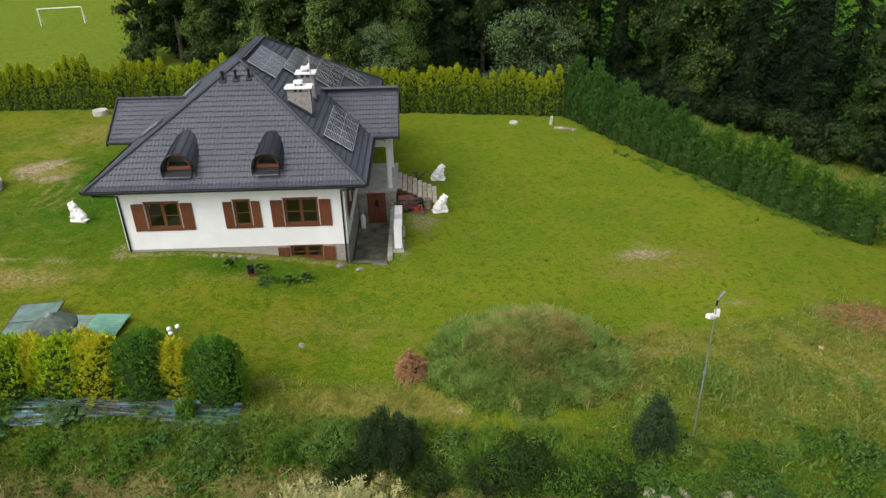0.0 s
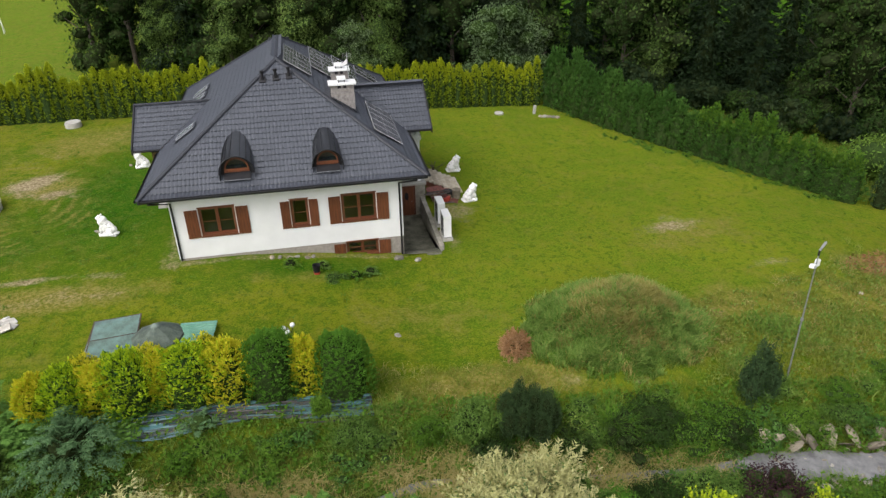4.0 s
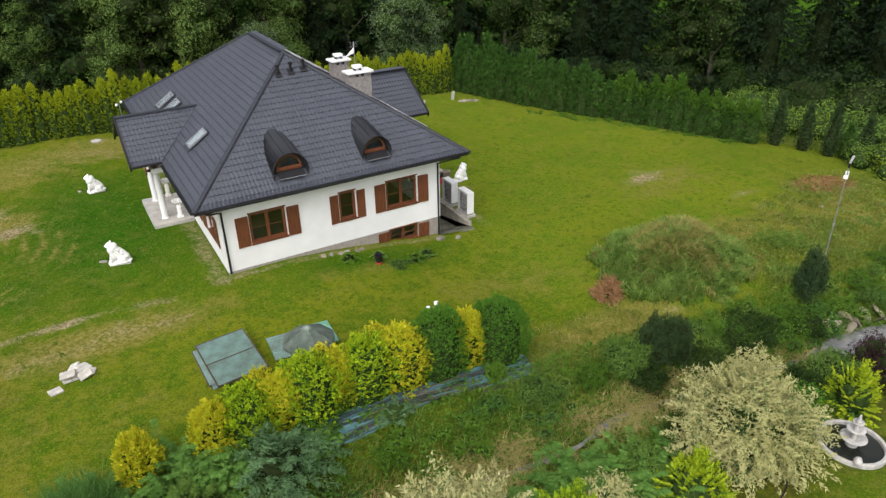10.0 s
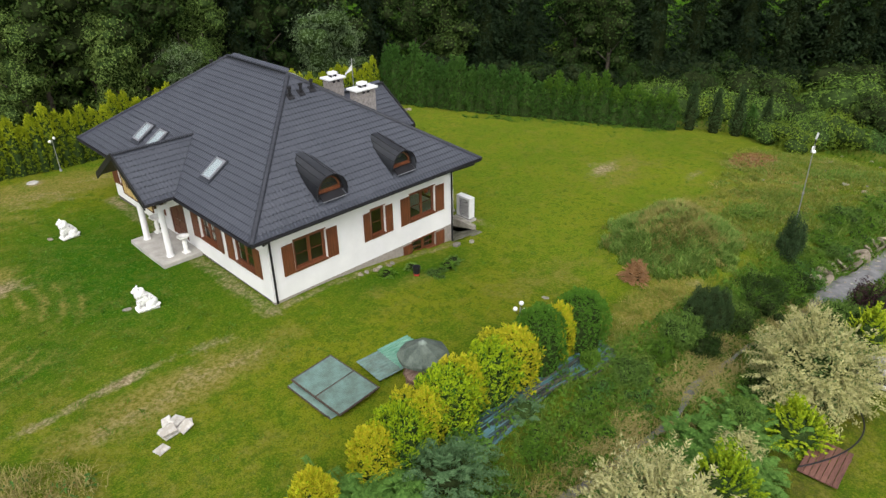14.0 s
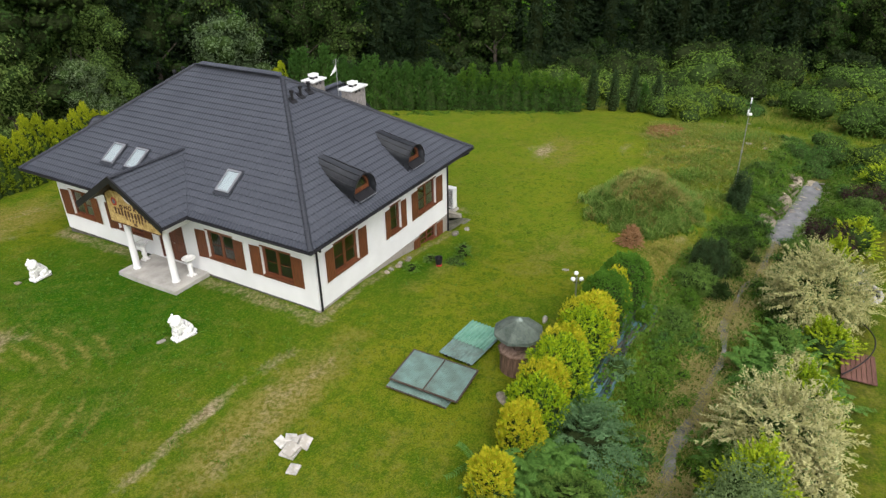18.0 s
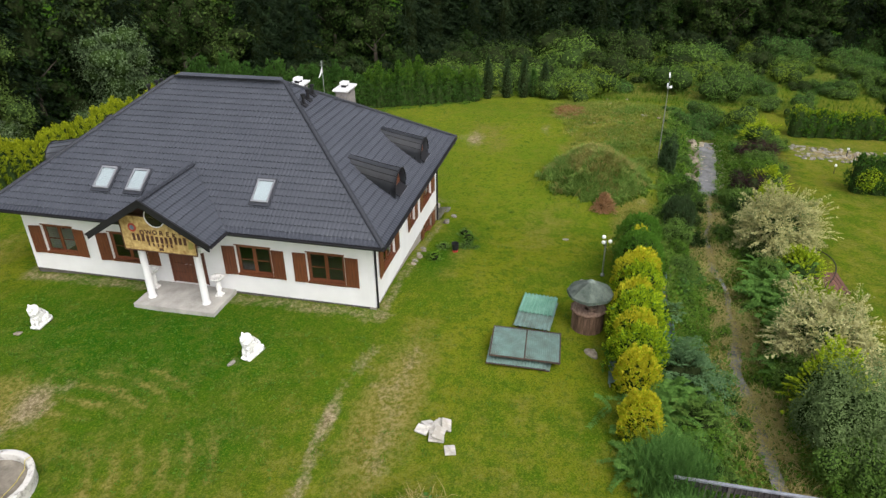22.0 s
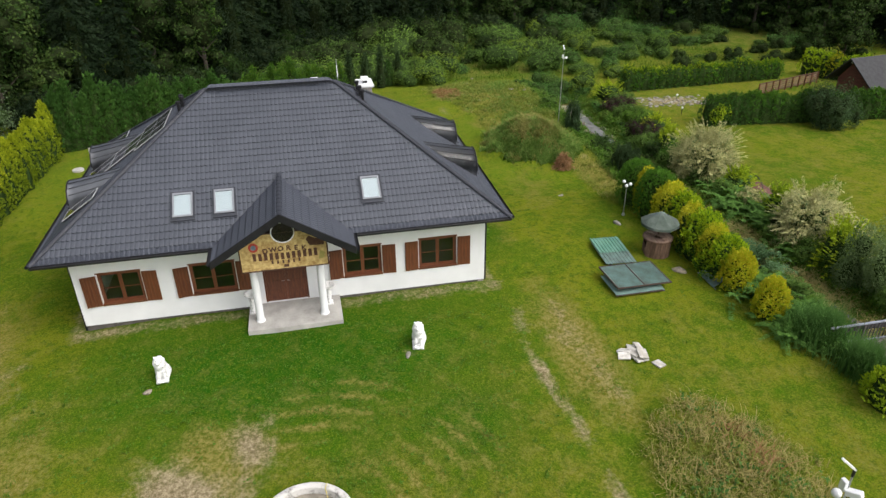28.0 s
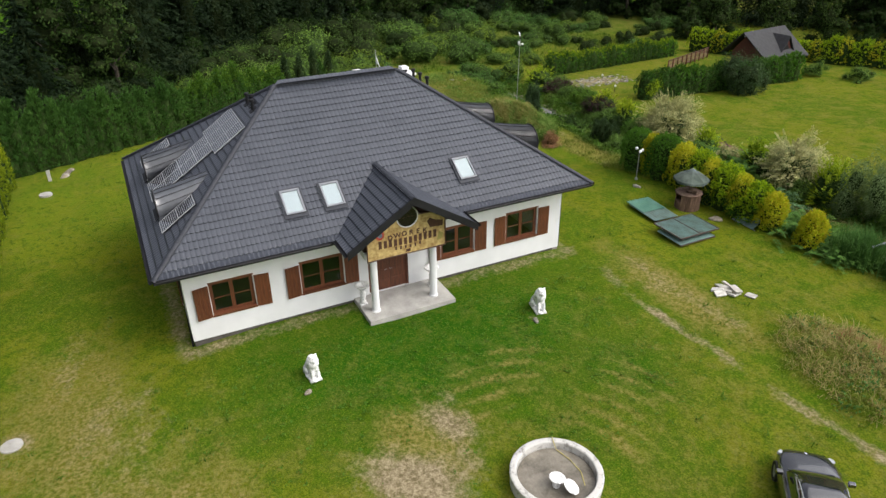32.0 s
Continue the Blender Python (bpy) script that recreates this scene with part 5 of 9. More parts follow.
# heat pumps on the edge of the wall
PUMP = None
for y_ in (30.70, 32.5):
    m = pose(5.36, y_, -0.98)
    if PUMP is None:
        PUMP = thing("heat_pump", "white outdoor heat pump unit on a concrete pad", "heat pump", "heat pumps", m)
        part("pad", box(-0.30, -0.62, -0.2, 0.30, 0.62, 0.02), M_CONCRETE, PUMP)
        part("feet", box(-0.2, -0.5, 0.021, 0.2, 0.5, 0.075), M_GUTTER, PUMP)
        part("casing", box(-0.22, -0.55, 0.076, 0.22, 0.55, 1.40, 0.02), M_WHITE, PUMP)
        bm = bmesh.new()
        for k in range(16):
            add_box(bm, -0.232, -0.47, 0.16 + k * 0.072, -0.221, 0.28, 0.19 + k * 0.072)
        tagged(part("coil_grille", bm, M_GUTTER, PUMP, "dark slatted grille"), kind="stuff")
        for z_ in (0.40, 1.02):
            part("fan", moved(lathe([(0.02, 0), (0.27, 0.004), (0.29, 0.02), (0.25, 0.022)], 22), pose(0.222, -0.08, z_, 0, 90, 0)), M_GUTTER, PUMP, "round black fan grille")
    else:
        copy_thing(PUMP, m)
bpy.context.view_layer.update()

# ---------------------------------------------------------------- things in the garden


def add_ellipsoid(bm, c, r, turn=(0, 0, 0), sub=3):
    m = Matrix.LocRotScale(c, Euler([radians(a) for a in turn]), r)
    bmesh.ops.create_icosphere(bm, subdivisions=sub, radius=1, matrix=m)


# four seated lions, one plain cast each
bm = bmesh.new()
add_box(bm, -0.60, -0.24, 0.0, 0.40, 0.24, 0.10)
add_ellipsoid(bm, (-0.10, 0, 0.08), (0.60, 0.30, 0.09), (0, 0, 0), 2)
for c, r, tr in (((-0.32, 0, 0.34), (0.30, 0.24, 0.28), (0, 15, 0)), ((-0.12, 0, 0.62), (0.58, 0.23, 0.29), (0, -46, 0)), ((0.14, 0, 0.55), (0.18, 0.20, 0.42), (0, 6, 0)),
                 ((0.12, 0, 0.92), (0.25, 0.25, 0.34), (0, -30, 0)), ((0.22, 0, 1.13), (0.18, 0.16, 0.17), (0, -10, 0)), ((0.37, 0, 1.09), (0.10, 0.09, 0.09), (0, 10, 0)),
                 ((0.16, 0.13, 1.27), (0.05, 0.05, 0.06), (0, 0, 0)), ((0.16, -0.13, 1.27), (0.05, 0.05, 0.06), (0, 0, 0)),
                 ((0.28, 0.12, 0.34), (0.075, 0.075, 0.30), (0, -4, 0)), ((0.28, -0.12, 0.34), (0.075, 0.075, 0.30), (0, -4, 0)), ((0.36, 0.12, 0.13), (0.11, 0.08, 0.06), (0, 0, 0)), ((0.36, -0.12, 0.13), (0.11, 0.08, 0.06), (0, 0, 0)),
                 ((-0.24, 0.20, 0.29), (0.25, 0.10, 0.20), (0, 25, 0)), ((-0.24, -0.20, 0.29), (0.25, 0.10, 0.20), (0, 25, 0)), ((-0.02, 0.22, 0.13), (0.17, 0.07, 0.055), (0, 0, 0)), ((-0.02, -0.22, 0.13), (0.17, 0.07, 0.055), (0, 0, 0)),
                 ((-0.58, 0.06, 0.16), (0.14, 0.16, 0.055), (0, 0, 20)), ((-0.36, 0.28, 0.14), (0.24, 0.045, 0.045), (0, 0, 8))):
    add_ellipsoid(bm, c, r, tr, 2)
# locks of the mane
rs = random.Random(12)
for k in range(46):
    a, u = rs.uniform(0, 6.283), rs.uniform(-0.9, 0.8)
    q = math.sqrt(1 - u * u)
    add_ellipsoid(bm, (0.10 + 0.22 * q * math.cos(a) + 0.12 * u, 0.22 * q * math.sin(a), 0.94 + 0.30 * u), (0.045, 0.04, 0.11), (rs.uniform(-25, 25), rs.uniform(-25, 25), 0), 1)
LION = mesh_object("lion_statue", bm, M_STATUE)
tagged(LION, "white painted stone statue of a seated lion on the lawn", "statue", "lion statues")
rm = LION.modifiers.new("weld", "REMESH")
rm.mode, rm.voxel_size, rm.use_smooth_shade = "VOXEL", 0.024, True
LION.matrix_basis = pose(-13.36, 33.15, gz(-13.36, 33.15) + 0.02, 0, 0, 168) @ Matrix.Diagonal((0.96, 0.98, 0.94, 1))
for x_, y_, a in ((-13.30, 43.44, 184), (7.96, 35.39, 8), (7.98, 40.51, -4)):
    copy_thing(LION, pose(x_, y_, gz(x_, y_) + 0.02, 0, 0, a) @ Matrix.Diagonal((0.96, 0.98, 0.94, 1)))

# round concrete basin before the house
M_OLD_RIM = grainy("flaking_white_rim", (0.20, 0.19, 0.17), (0.56, 0.55, 0.52), 3.5, 0.85, fine=16, bump=0.5, depth=0.02, spread=(0.30, 0.50))
bz = gz(-21.9, 38.1)
basin = thing("fountain_basin", "round grey concrete fountain basin with a damp floor", "fountain", m=pose(-21.9, 38.1, bz - 0.05))
part("wall", lathe([(1.46, -0.15), (1.44, 0.40), (1.48, 0.44), (1.48, 0.56), (1.44, 0.58), (1.29, 0.58), (1.26, 0.55), (1.23, 0.0)], 48, False), M_OLD_RIM, basin, "pale concrete rim", smooth=False)
part("floor", lathe([(1.225, -0.1), (1.225, 0.33), (0.6, 0.32), (0.05, 0.315)], 40), grainy("wet_basin_floor", (0.095, 0.082, 0.062), (0.26, 0.235, 0.19), 1.6, 0.5, fine=11, bump=0.3, spread=(0.35, 0.72)), basin, "stained wet brown floor")
part("stub", moved(lathe([(0.12, 0), (0.12, 0.32), (0.09, 0.36), (0.09, 0.42)], 16), pose(-0.30, 0.2, 0.20)), M_STATUE, basin)
part("bowl", moved(lathe([(0.10, 0), (0.2, 0.05), (0.26, 0.12), (0.24, 0.13), (0.1, 0.07)], 22), pose(-0.30, 0.2, 0.56, 6, 0, 0)), M_STATUE, basin, "white stone bowl")
part("loose_bowl", moved(lathe([(0.10, 0), (0.2, 0.06), (0.28, 0.14), (0.25, 0.15), (0.1, 0.08)], 22), pose(-0.66, -0.02, 0.42, 24, -18, 0)), M_STATUE, basin, "white stone bowl lying loose")
M_HOSE = grainy("yellow_hose", (0.45, 0.38, 0.10), (0.6, 0.52, 0.18), 4, 0.5, bump=0.02)
part("hose", tube([(1.3, -0.7, 0.61), (1.1, -0.62, 0.60), (0.95, -0.66, 0.36), (0.4, -0.80, 0.345), (-0.2, -0.82, 0.34), (-0.7, -0.6, 0.34)], 0.014, 6), M_HOSE, basin, "thin yellow hose")

# tiered fountain in a little pond across the ditch
M_OLD_WHITE = grainy("weathered_white_stone", (0.24, 0.23, 0.22), (0.55, 0.54, 0.52), 4, 0.85, fine=18, bump=0.5, depth=0.02)
px, py = 7.6, 8.0
pond = thing("tiered_fountain", "white three-tiered fountain in a round stone pond", "fountain", m=pose(px, py, gz(px, py)))
part("kerb", lathe([(1.18, -0.2), (1.18, 0.18), (1.16, 0.21), (1.06, 0.21), (1.04, 0.18), (1.04, -0.2)], 36, False), M_OLD_WHITE, pond)
M_WATER = grainy("still_dark_water", (0.012, 0.014, 0.012), (0.025, 0.028, 0.022), 1.5, 0.04, fine=6, bump=0.06, depth=0.01, spec=0.6)
part("water", lathe([(1.045, 0.03), (1.042, 0.08), (0.3, 0.08), (0.02, 0.08)], 30), M_WATER, pond)
for z_, r_ in ((0.40, 0.46), (0.78, 0.32), (1.10, 0.2)):
    part("bowl", moved(lathe([(0.07, -0.1), (r_ * 0.6, -0.06), (r_, 0.03), (r_ * 0.96, 0.06), (r_ * 0.5, 0.0)], 22), pose(0, 0, z_)), M_OLD_WHITE, pond, "scalloped white bowl", smooth=True)
part("stem", lathe([(0.24, 0), (0.2, 0.1), (0.10, 0.2), (0.12, 0.34), (0.08, 0.6), (0.10, 0.72), (0.06, 0.9), (0.07, 1.1), (0.10, 1.2), (0.05, 1.32), (0.03, 1.46)], 16), M_OLD_WHITE, pond, smooth=True)
part("gargoyle", moved(lathe([(0.13, 0), (0.15, 0.12), (0.10, 0.24), (0.04, 0.3)], 12), pose(-0.85, -0.72, 0.2)), M_OLD_WHITE, pond)

# a car stands on the drive
M_CARPAINT = coated(grainy("black_car_paint", (0.008, 0.008, 0.011), (0.012, 0.012, 0.015), 3, 0.25, bump=0.0, spec=0.8), 1.0, 0.06, 2.0)
M_CARGLASS = coated(grainy("dark_car_glass", (0.006, 0.008, 0.009), (0.010, 0.012, 0.013), 2, 0.05, bump=0, spec=0.8), 1.0, 0.03, 2.0)
M_TYRE = grainy("tyre_rubber", (0.012, 0.012, 0.012), (0.025, 0.025, 0.025), 8, 0.85)
M_CHROME = grainy("chrome_trim", (0.55, 0.56, 0.58), (0.7, 0.71, 0.73), 4, 0.2, metal=0.9, bump=0)
M_LAMPGLASS = grainy("headlight_glass", (0.35, 0.37, 0.4), (0.5, 0.52, 0.55), 6, 0.1, bump=0)
cx_, cy_ = -26.53, 32.08
car = thing("car", "black saloon car parked on the grass", "car", m=pose(cx_, cy_, gz(cx_, cy_), 0, 0, -42))


def loft(sections, smooth_=True):
    """A body through cross sections (x, half widths and heights from sill to crown)."""
    bm = bmesh.new()
    rows = []
    for x_, prof in sections:
        pts = [(y, z) for y, z in prof] + [(-y, z) for y, z in prof[::-1] if y > 1e-6]
        rows.append([bm.verts.new((x_, y, z)) for y, z in pts])
    for a, b in zip(rows, rows[1:]):
        for k in range(len(a) - 1):
            bm.faces.new((a[k], a[k + 1], b[k + 1], b[k]))
        bm.faces.new((a[-1], a[0], b[0], b[-1]))
    bm.faces.new(rows[0][::-1])
    bm.faces.new(rows[-1])
    bmesh.ops.recalc_face_normals(bm, faces=bm.faces[:])
    return bm


def sect(w, z0, zb, crown):
    return [(w * 0.92, z0), (w, z0 + 0.16), (w, zb * 0.72), (w * 0.96, zb * 0.93), (w * 0.80, zb + crown * 0.7), (w * 0.4, zb + crown), (0.0, zb + crown * 1.1)]


body = loft([(2.32, sect(0.40, 0.32, 0.50, 0.02)), (2.27, sect(0.58, 0.28, 0.56, 0.03)), (2.15, sect(0.72, 0.24, 0.63, 0.04)), (1.95, sect(0.82, 0.22, 0.69, 0.05)), (1.7, sect(0.88, 0.2, 0.75, 0.06)), (1.4, sect(0.91, 0.2, 0.80, 0.065)), (1.1, sect(0.92, 0.2, 0.84, 0.07)), (0.7, sect(0.925, 0.2, 0.90, 0.06)), (-0.6, sect(0.93, 0.2, 0.92, 0.04)),
             (-1.5, sect(0.92, 0.2, 0.96, 0.05)), (-2.0, sect(0.88, 0.24, 0.95, 0.04)), (-2.28, sect(0.78, 0.3, 0.84, 0.03)), (-2.36, sect(0.70, 0.36, 0.70, 0.02))])
part("body", body, M_CARPAINT, car, "glossy black body", smooth=True)
cab = lambda wb, wt, zt: [(wb, 0.86), (wb * 0.97, 0.95), (wt, zt - 0.06), (wt * 0.86, zt), (wt * 0.4, zt + 0.025), (0, zt + 0.03)]
part("cabin", loft([(1.02, cab(0.70, 0.66, 0.95)), (0.85, cab(0.78, 0.72, 1.04)), (0.55, cab(0.80, 0.67, 1.22)), (0.24, cab(0.80, 0.62, 1.36)), (-0.3, cab(0.80, 0.62, 1.42)), (-1.0, cab(0.80, 0.60, 1.39)), (-1.75, cab(0.78, 0.70, 1.02))]), M_CARGLASS, car, "dark glass house", smooth=True)
part("roof", loft([(0.34, [(0.62, 1.32), (0.6, 1.37), (0.4, 1.40), (0, 1.405)]), (-0.3, [(0.64, 1.36), (0.61, 1.43), (0.4, 1.46), (0, 1.465)]), (-1.06, [(0.61, 1.34), (0.58, 1.40), (0.4, 1.425), (0, 1.43)])]), M_CARPAINT, car, "black roof panel", smooth=True)
for s in (-1, 1):
    part("roof_rail", tube([(0.45, s * 0.66, 1.27), (0.1, s * 0.64, 1.39), (-0.6, s * 0.63, 1.42), (-1.15, s * 0.62, 1.36)], 0.014, 6), M_CHROME, car, "bright window trim")
    part("mirror", moved(box(-0.07, -0.1, -0.06, 0.09, 0.1, 0.07, 0.03), pose(0.72, s * 1.0, 0.98)), M_CARPAINT, car)
    part("headlight", moved(box(-0.16, -0.13, -0.05, 0.06, 0.13, 0.05, 0.03), pose(1.98, s * 0.66, 0.63, 0, 14, s * -34)), M_LAMPGLASS, car, "clear headlight")
    for x_ in (1.42, -1.38):
        wh = part("wheel", moved(lathe([(0.20, -0.10), (0.31, -0.10), (0.335, -0.05), (0.335, 0.05), (0.31, 0.10), (0.20, 0.10)], 26, False), pose(x_, s * 0.84, 0.335, 90)), M_TYRE, car, "black tyre")
        part("rim", moved(lathe([(0.21, -0.06), (0.21, 0.08), (0.17, 0.085), (0.05, 0.06), (0.02, 0.06)], 20), pose(x_, s * 0.84, 0.335, -90 * s)), M_GREY_METAL, wh, "silver alloy rim")
part("grille", box(2.24, -0.35, 0.36, 2.315, 0.35, 0.5, 0.01), M_GUTTER, car)
part("bonnet_badge", moved(lathe([(0.02, 0), (0.05, 0.01), (0.03, 0.02)], 12), pose(2.06, 0, 0.70)), M_CHROME, car)

# lamps


def globe_lamp(x_, y_, h, n, lean=0):
    t_ = thing("garden_lamp", "thin grey garden lamp post with white glass globes", "lamp", "globe lamps", pose(x_, y_, gz(x_, y_), lean, 0, 0))
    part("post", moved(lathe([(0.10, 0), (0.09, 0.1), (0.035, 0.18), (0.03, h * 0.9), (0.04, h * 0.92), (0.03, h)], 12), Matrix()), M_GREY_METAL, t_)
    for k in range(n):
        a = 2 * math.pi * k / n + 0.5
        top = Vector((0.21 * math.cos(a), 0.21 * math.sin(a), h - 0.05 + (0.12 if k == 0 else 0)))
        part("arm", tube([(0, 0, h - 0.25), (top.x * 0.7, top.y * 0.7, h - 0.28), (top.x, top.y, top.z - 0.07)], 0.016, 7), M_GUTTER, t_)
        part("globe", moved(lathe([(0.03, -0.085)] + [(0.10 * math.sin(q), -0.10 * math.cos(q)) for q in [0.4 + 2.7 * j / 9 for j in range(10)]], 18), Matrix.Translation(top)), M_WHITE, t_, "white opal globe", smooth=True)
    return t_


globe_lamp(-3.33, 19.19, 2.0, 3)
globe_lamp(-9.9, 55.1, 2.25, 2)


def mast(x_, y_, h, head_turn, globes=False, lean=0.0, rise=-58, reach=1.0, head_mat=None):
    t_ = thing("street_lamp", "thin grey lamp mast with an LED head and a white camera", "street lamp", "lamp masts", pose(x_, y_, gz(x_, y_), 0, lean, 0))
    part("pole", tube([(0, 0, -0.2), (0, 0, h * 0.55), (0, 0, h)], [0.036, 0.03, 0.022], 10), M_GREY_METAL, t_)
    part("head", moved(prism([(0.0, -0.04 * reach), (0.36 * reach, -0.055 * reach), (0.42 * reach, 0.0), (0.36 * reach, 0.055 * reach), (0.0, 0.04 * reach)], "z", -0.018, 0.018), pose(0, 0, h, 0, 0, head_turn) @ pose(0, 0, 0, 0, rise, 0)), head_mat or M_GREY_METAL, t_, "slim LED lamp head")
    part("neck", tube([(0, 0, h - 0.22), (0, 0, h + 0.02)], 0.036, 8), M_GUTTER, t_)
    part("camera", moved(box(-0.16, -0.09, -0.07, 0.2, 0.09, 0.09, 0.03), pose(-0.18, -0.06, h - 0.62, 0, 20, 30)), M_WHITE, t_, "white security camera")
    part("antenna_box", moved(box(-0.09, -0.06, -0.16, 0.09, 0.06, 0.14, 0.03), pose(0.08, 0.05, h - 0.55)), M_WHITE, t_)
    part("clamp", tube([(0, 0, h * 0.48), (0, 0, h * 0.5)], 0.06, 8), M_GREY_METAL, t_)
    if globes:
        for k in range(3):
            a = 2 * math.pi * k / 3
            part("globe", moved(lathe([(0.12 * math.sin(q), -0.12 * math.cos(q)) for q in [0.2 + 2.8 * j / 8 for j in range(9)]], 14), pose(0.22 * math.cos(a), 0.22 * math.sin(a), h - 1.0)), M_WHITE, t_, "white opal globe", smooth=True)
            part("arm", tube([(0, 0, h - 1.15), (0.22 * math.cos(a), 0.22 * math.sin(a), h - 1.07)], 0.014, 6), M_GUTTER, t_)


mast(16.9, 15.6, 6.15, 5, lean=-1.4)
mast(-27.59, 25.55, 5.55, 78, True, 0.0, -42, 1.25, M_WHITE)
for x_, y_ in ((23.56, 0.8), (18.9, 2.87), (19.6, -2.6)):
    t_ = thing("bollard_light", "small garden light with a white globe", "lamp", "small garden lights", pose(x_, y_, gz(x_, y_)))
    part("post", tube([(0, 0, -0.1), (0, 0, 0.55)], 0.03, 8), M_GUTTER, t_)
    part("globe", moved(lathe([(0.11 * math.sin(q), -0.11 * math.cos(q)) for q in [0.2 + 2.8 * j / 8 for j in range(9)]], 14), pose(0, 0, 0.64)), M_WHITE, t_, smooth=True)

# heap of white slabs
M_SLAB = grainy("pale_cut_stone", (0.36, 0.34, 0.30), (0.64, 0.62, 0.58), 4, 0.85, fine=20, bump=0.4, random=0.4)
random.seed(8)
for i, (dx, dy, dz, w, d_, h, rx, ry, rz) in enumerate(((0.0, 0.0, 0.10, 0.75, 0.55, 0.14, 4, 3, 10), (0.18, 0.12, 0.24, 0.62, 0.42, 0.13, -6, 5, 24), (-0.12, -0.12, 0.38, 0.55, 0.40, 0.10, 8, -6, -8), (0.42, 0.38, 0.12, 0.55, 0.4, 0.16, 12, 18, 40),
                                                      (0.10, 0.55, 0.14, 0.5, 0.34, 0.14, -20, 6, 70), (0.62, 0.02, 0.10, 0.4, 0.34, 0.12, 4, 14, -20), (0.45, -0.25, 0.22, 0.5, 0.36, 0.12, 24, -14, 12), (-0.62, -0.62, 0.06, 0.46, 0.38, 0.10, 2, 4, 18))):
    x_, y_ = -16.2 + dx, 24.55 + dy
    h *= 0.62
    dz *= 0.72
    o = mesh_object("stone_slab", box(-w / 2, -d_ / 2, -h / 2, w / 2, d_ / 2, h / 2, 0.015), M_SLAB)
    tagged(o, "rough white stone slab in a small heap on the lawn", "stone slab", "heap of slabs")
    o.matrix_basis = pose(x_, y_, gz(x_, y_) + dz, rx, ry, rz)

# green door leaves and roofing sheets dumped on the grass
M_GREEN = grainy("weathered_green_sheet", (0.11, 0.15, 0.128), (0.19, 0.315, 0.29), 1.9, 0.34, fine=14, bump=0.1, random=0.15)
M_GREEN2 = grainy("bright_green_sheet", (0.09, 0.24, 0.17), (0.20, 0.38, 0.30), 1.4, 0.45, fine=10, bump=0.1)
M_RUST = grainy("dark_rusty_steel", (0.03, 0.022, 0.018), (0.09, 0.06, 0.045), 4, 0.7, fine=18)


def sheet(w, l, waves, depth, thick=0.012):
    """A profiled sheet: ribs along y."""
    prof = []
    for k in range(waves):
        a = w * k / waves
        p = w / waves
        prof += [(a, 0), (a + p * 0.45, 0), (a + p * 0.55, depth), (a + p * 0.9, depth)]
    prof.append((w, 0))
    out = prof + [(u, v - thick) for u, v in prof[::-1]]
    bm = prism([(u, v) for u, v in out], "y", 0, l)
    return bm


gate_z = gz(-10.6, 22) + 0.30
gate = thing("metal_gate", "green ribbed metal gate leaf in a dark frame lying on timbers", "gate", m=pose(-11.62, 20.62, gate_z, 2.5, -2, 3.5))
part("frame", moved(wall_mesh(1.98, 0, 2.85, 0.06, [(0.05, 1.93, 0.05, 1.40), (0.05, 1.93, 1.45, 2.80)]), Matrix(((1, 0, 0, 0), (0, 0, 1, 0), (0, -1, 0, 0.06), (0, 0, 0, 1)))), M_RUST, gate)
for y0 in (0.052, 1.452):
    p = part("panel", sheet(1.345, 1.876, 17, 0.034), M_GREEN, gate, "green ribbed panel")
    p.matrix_basis = pose(1.928, y0, 0.024, 0, 0, 90)
for k, (dx, dy, dz) in enumerate(((-0.25, 0.35, -0.16), (-0.18, 0.2, -0.26))):
    g2 = thing("gate_leaf", "green sheet leaf under the gate", "gate", m=pose(-11.62 + dx, 20.8 + dy, gate_z + dz, 1, -2, 2 - 4 * k))
    part("panel", moved(sheet(2.4, 1.7, 20, 0.016), pose(1.75, 0.0, 0, 0, 0, 90)), M_GREEN, g2)
    part("rail", box(0.0, 0.0, -0.035, 0.06, 2.4, -0.014), M_RUST, g2)
    part("support", box(0.3, 0.2, -0.25 + 0.1 * (1 - k), 0.45, 2.2, -0.036), M_RUST, g2, "old timber under the sheets")
roofing = thing("roofing_sheet", "bright green corrugated roofing sheets stacked flat", "roofing sheet", m=pose(-8.55, 21.25, gz(-7.6, 22) + 0.2, 0, 0, -4))
part("top_sheet", moved(sheet(1.55, 1.55, 9, 0.05), Matrix(((0, 1, 0, 0.35), (1, 0, 0, 0), (0, 0, 1, 0.06), (0, 0, 0, 1)))), M_GREEN2, roofing)
part("lower_sheet", moved(sheet(1.6, 2.3, 9, 0.03), Matrix(((0, 1, 0, -0.7), (1, 0, 0, -0.05), (0, 0, 1, 0.0), (0, 0, 0, 1)))), M_GREEN, roofing)
part("batten", box(-0.6, 0.1, -0.17, 1.8, 0.22, -0.02), M_RUST, roofing)
part("batten", box(-0.6, 1.2, -0.17, 1.8, 1.32, -0.02), M_RUST, roofing)

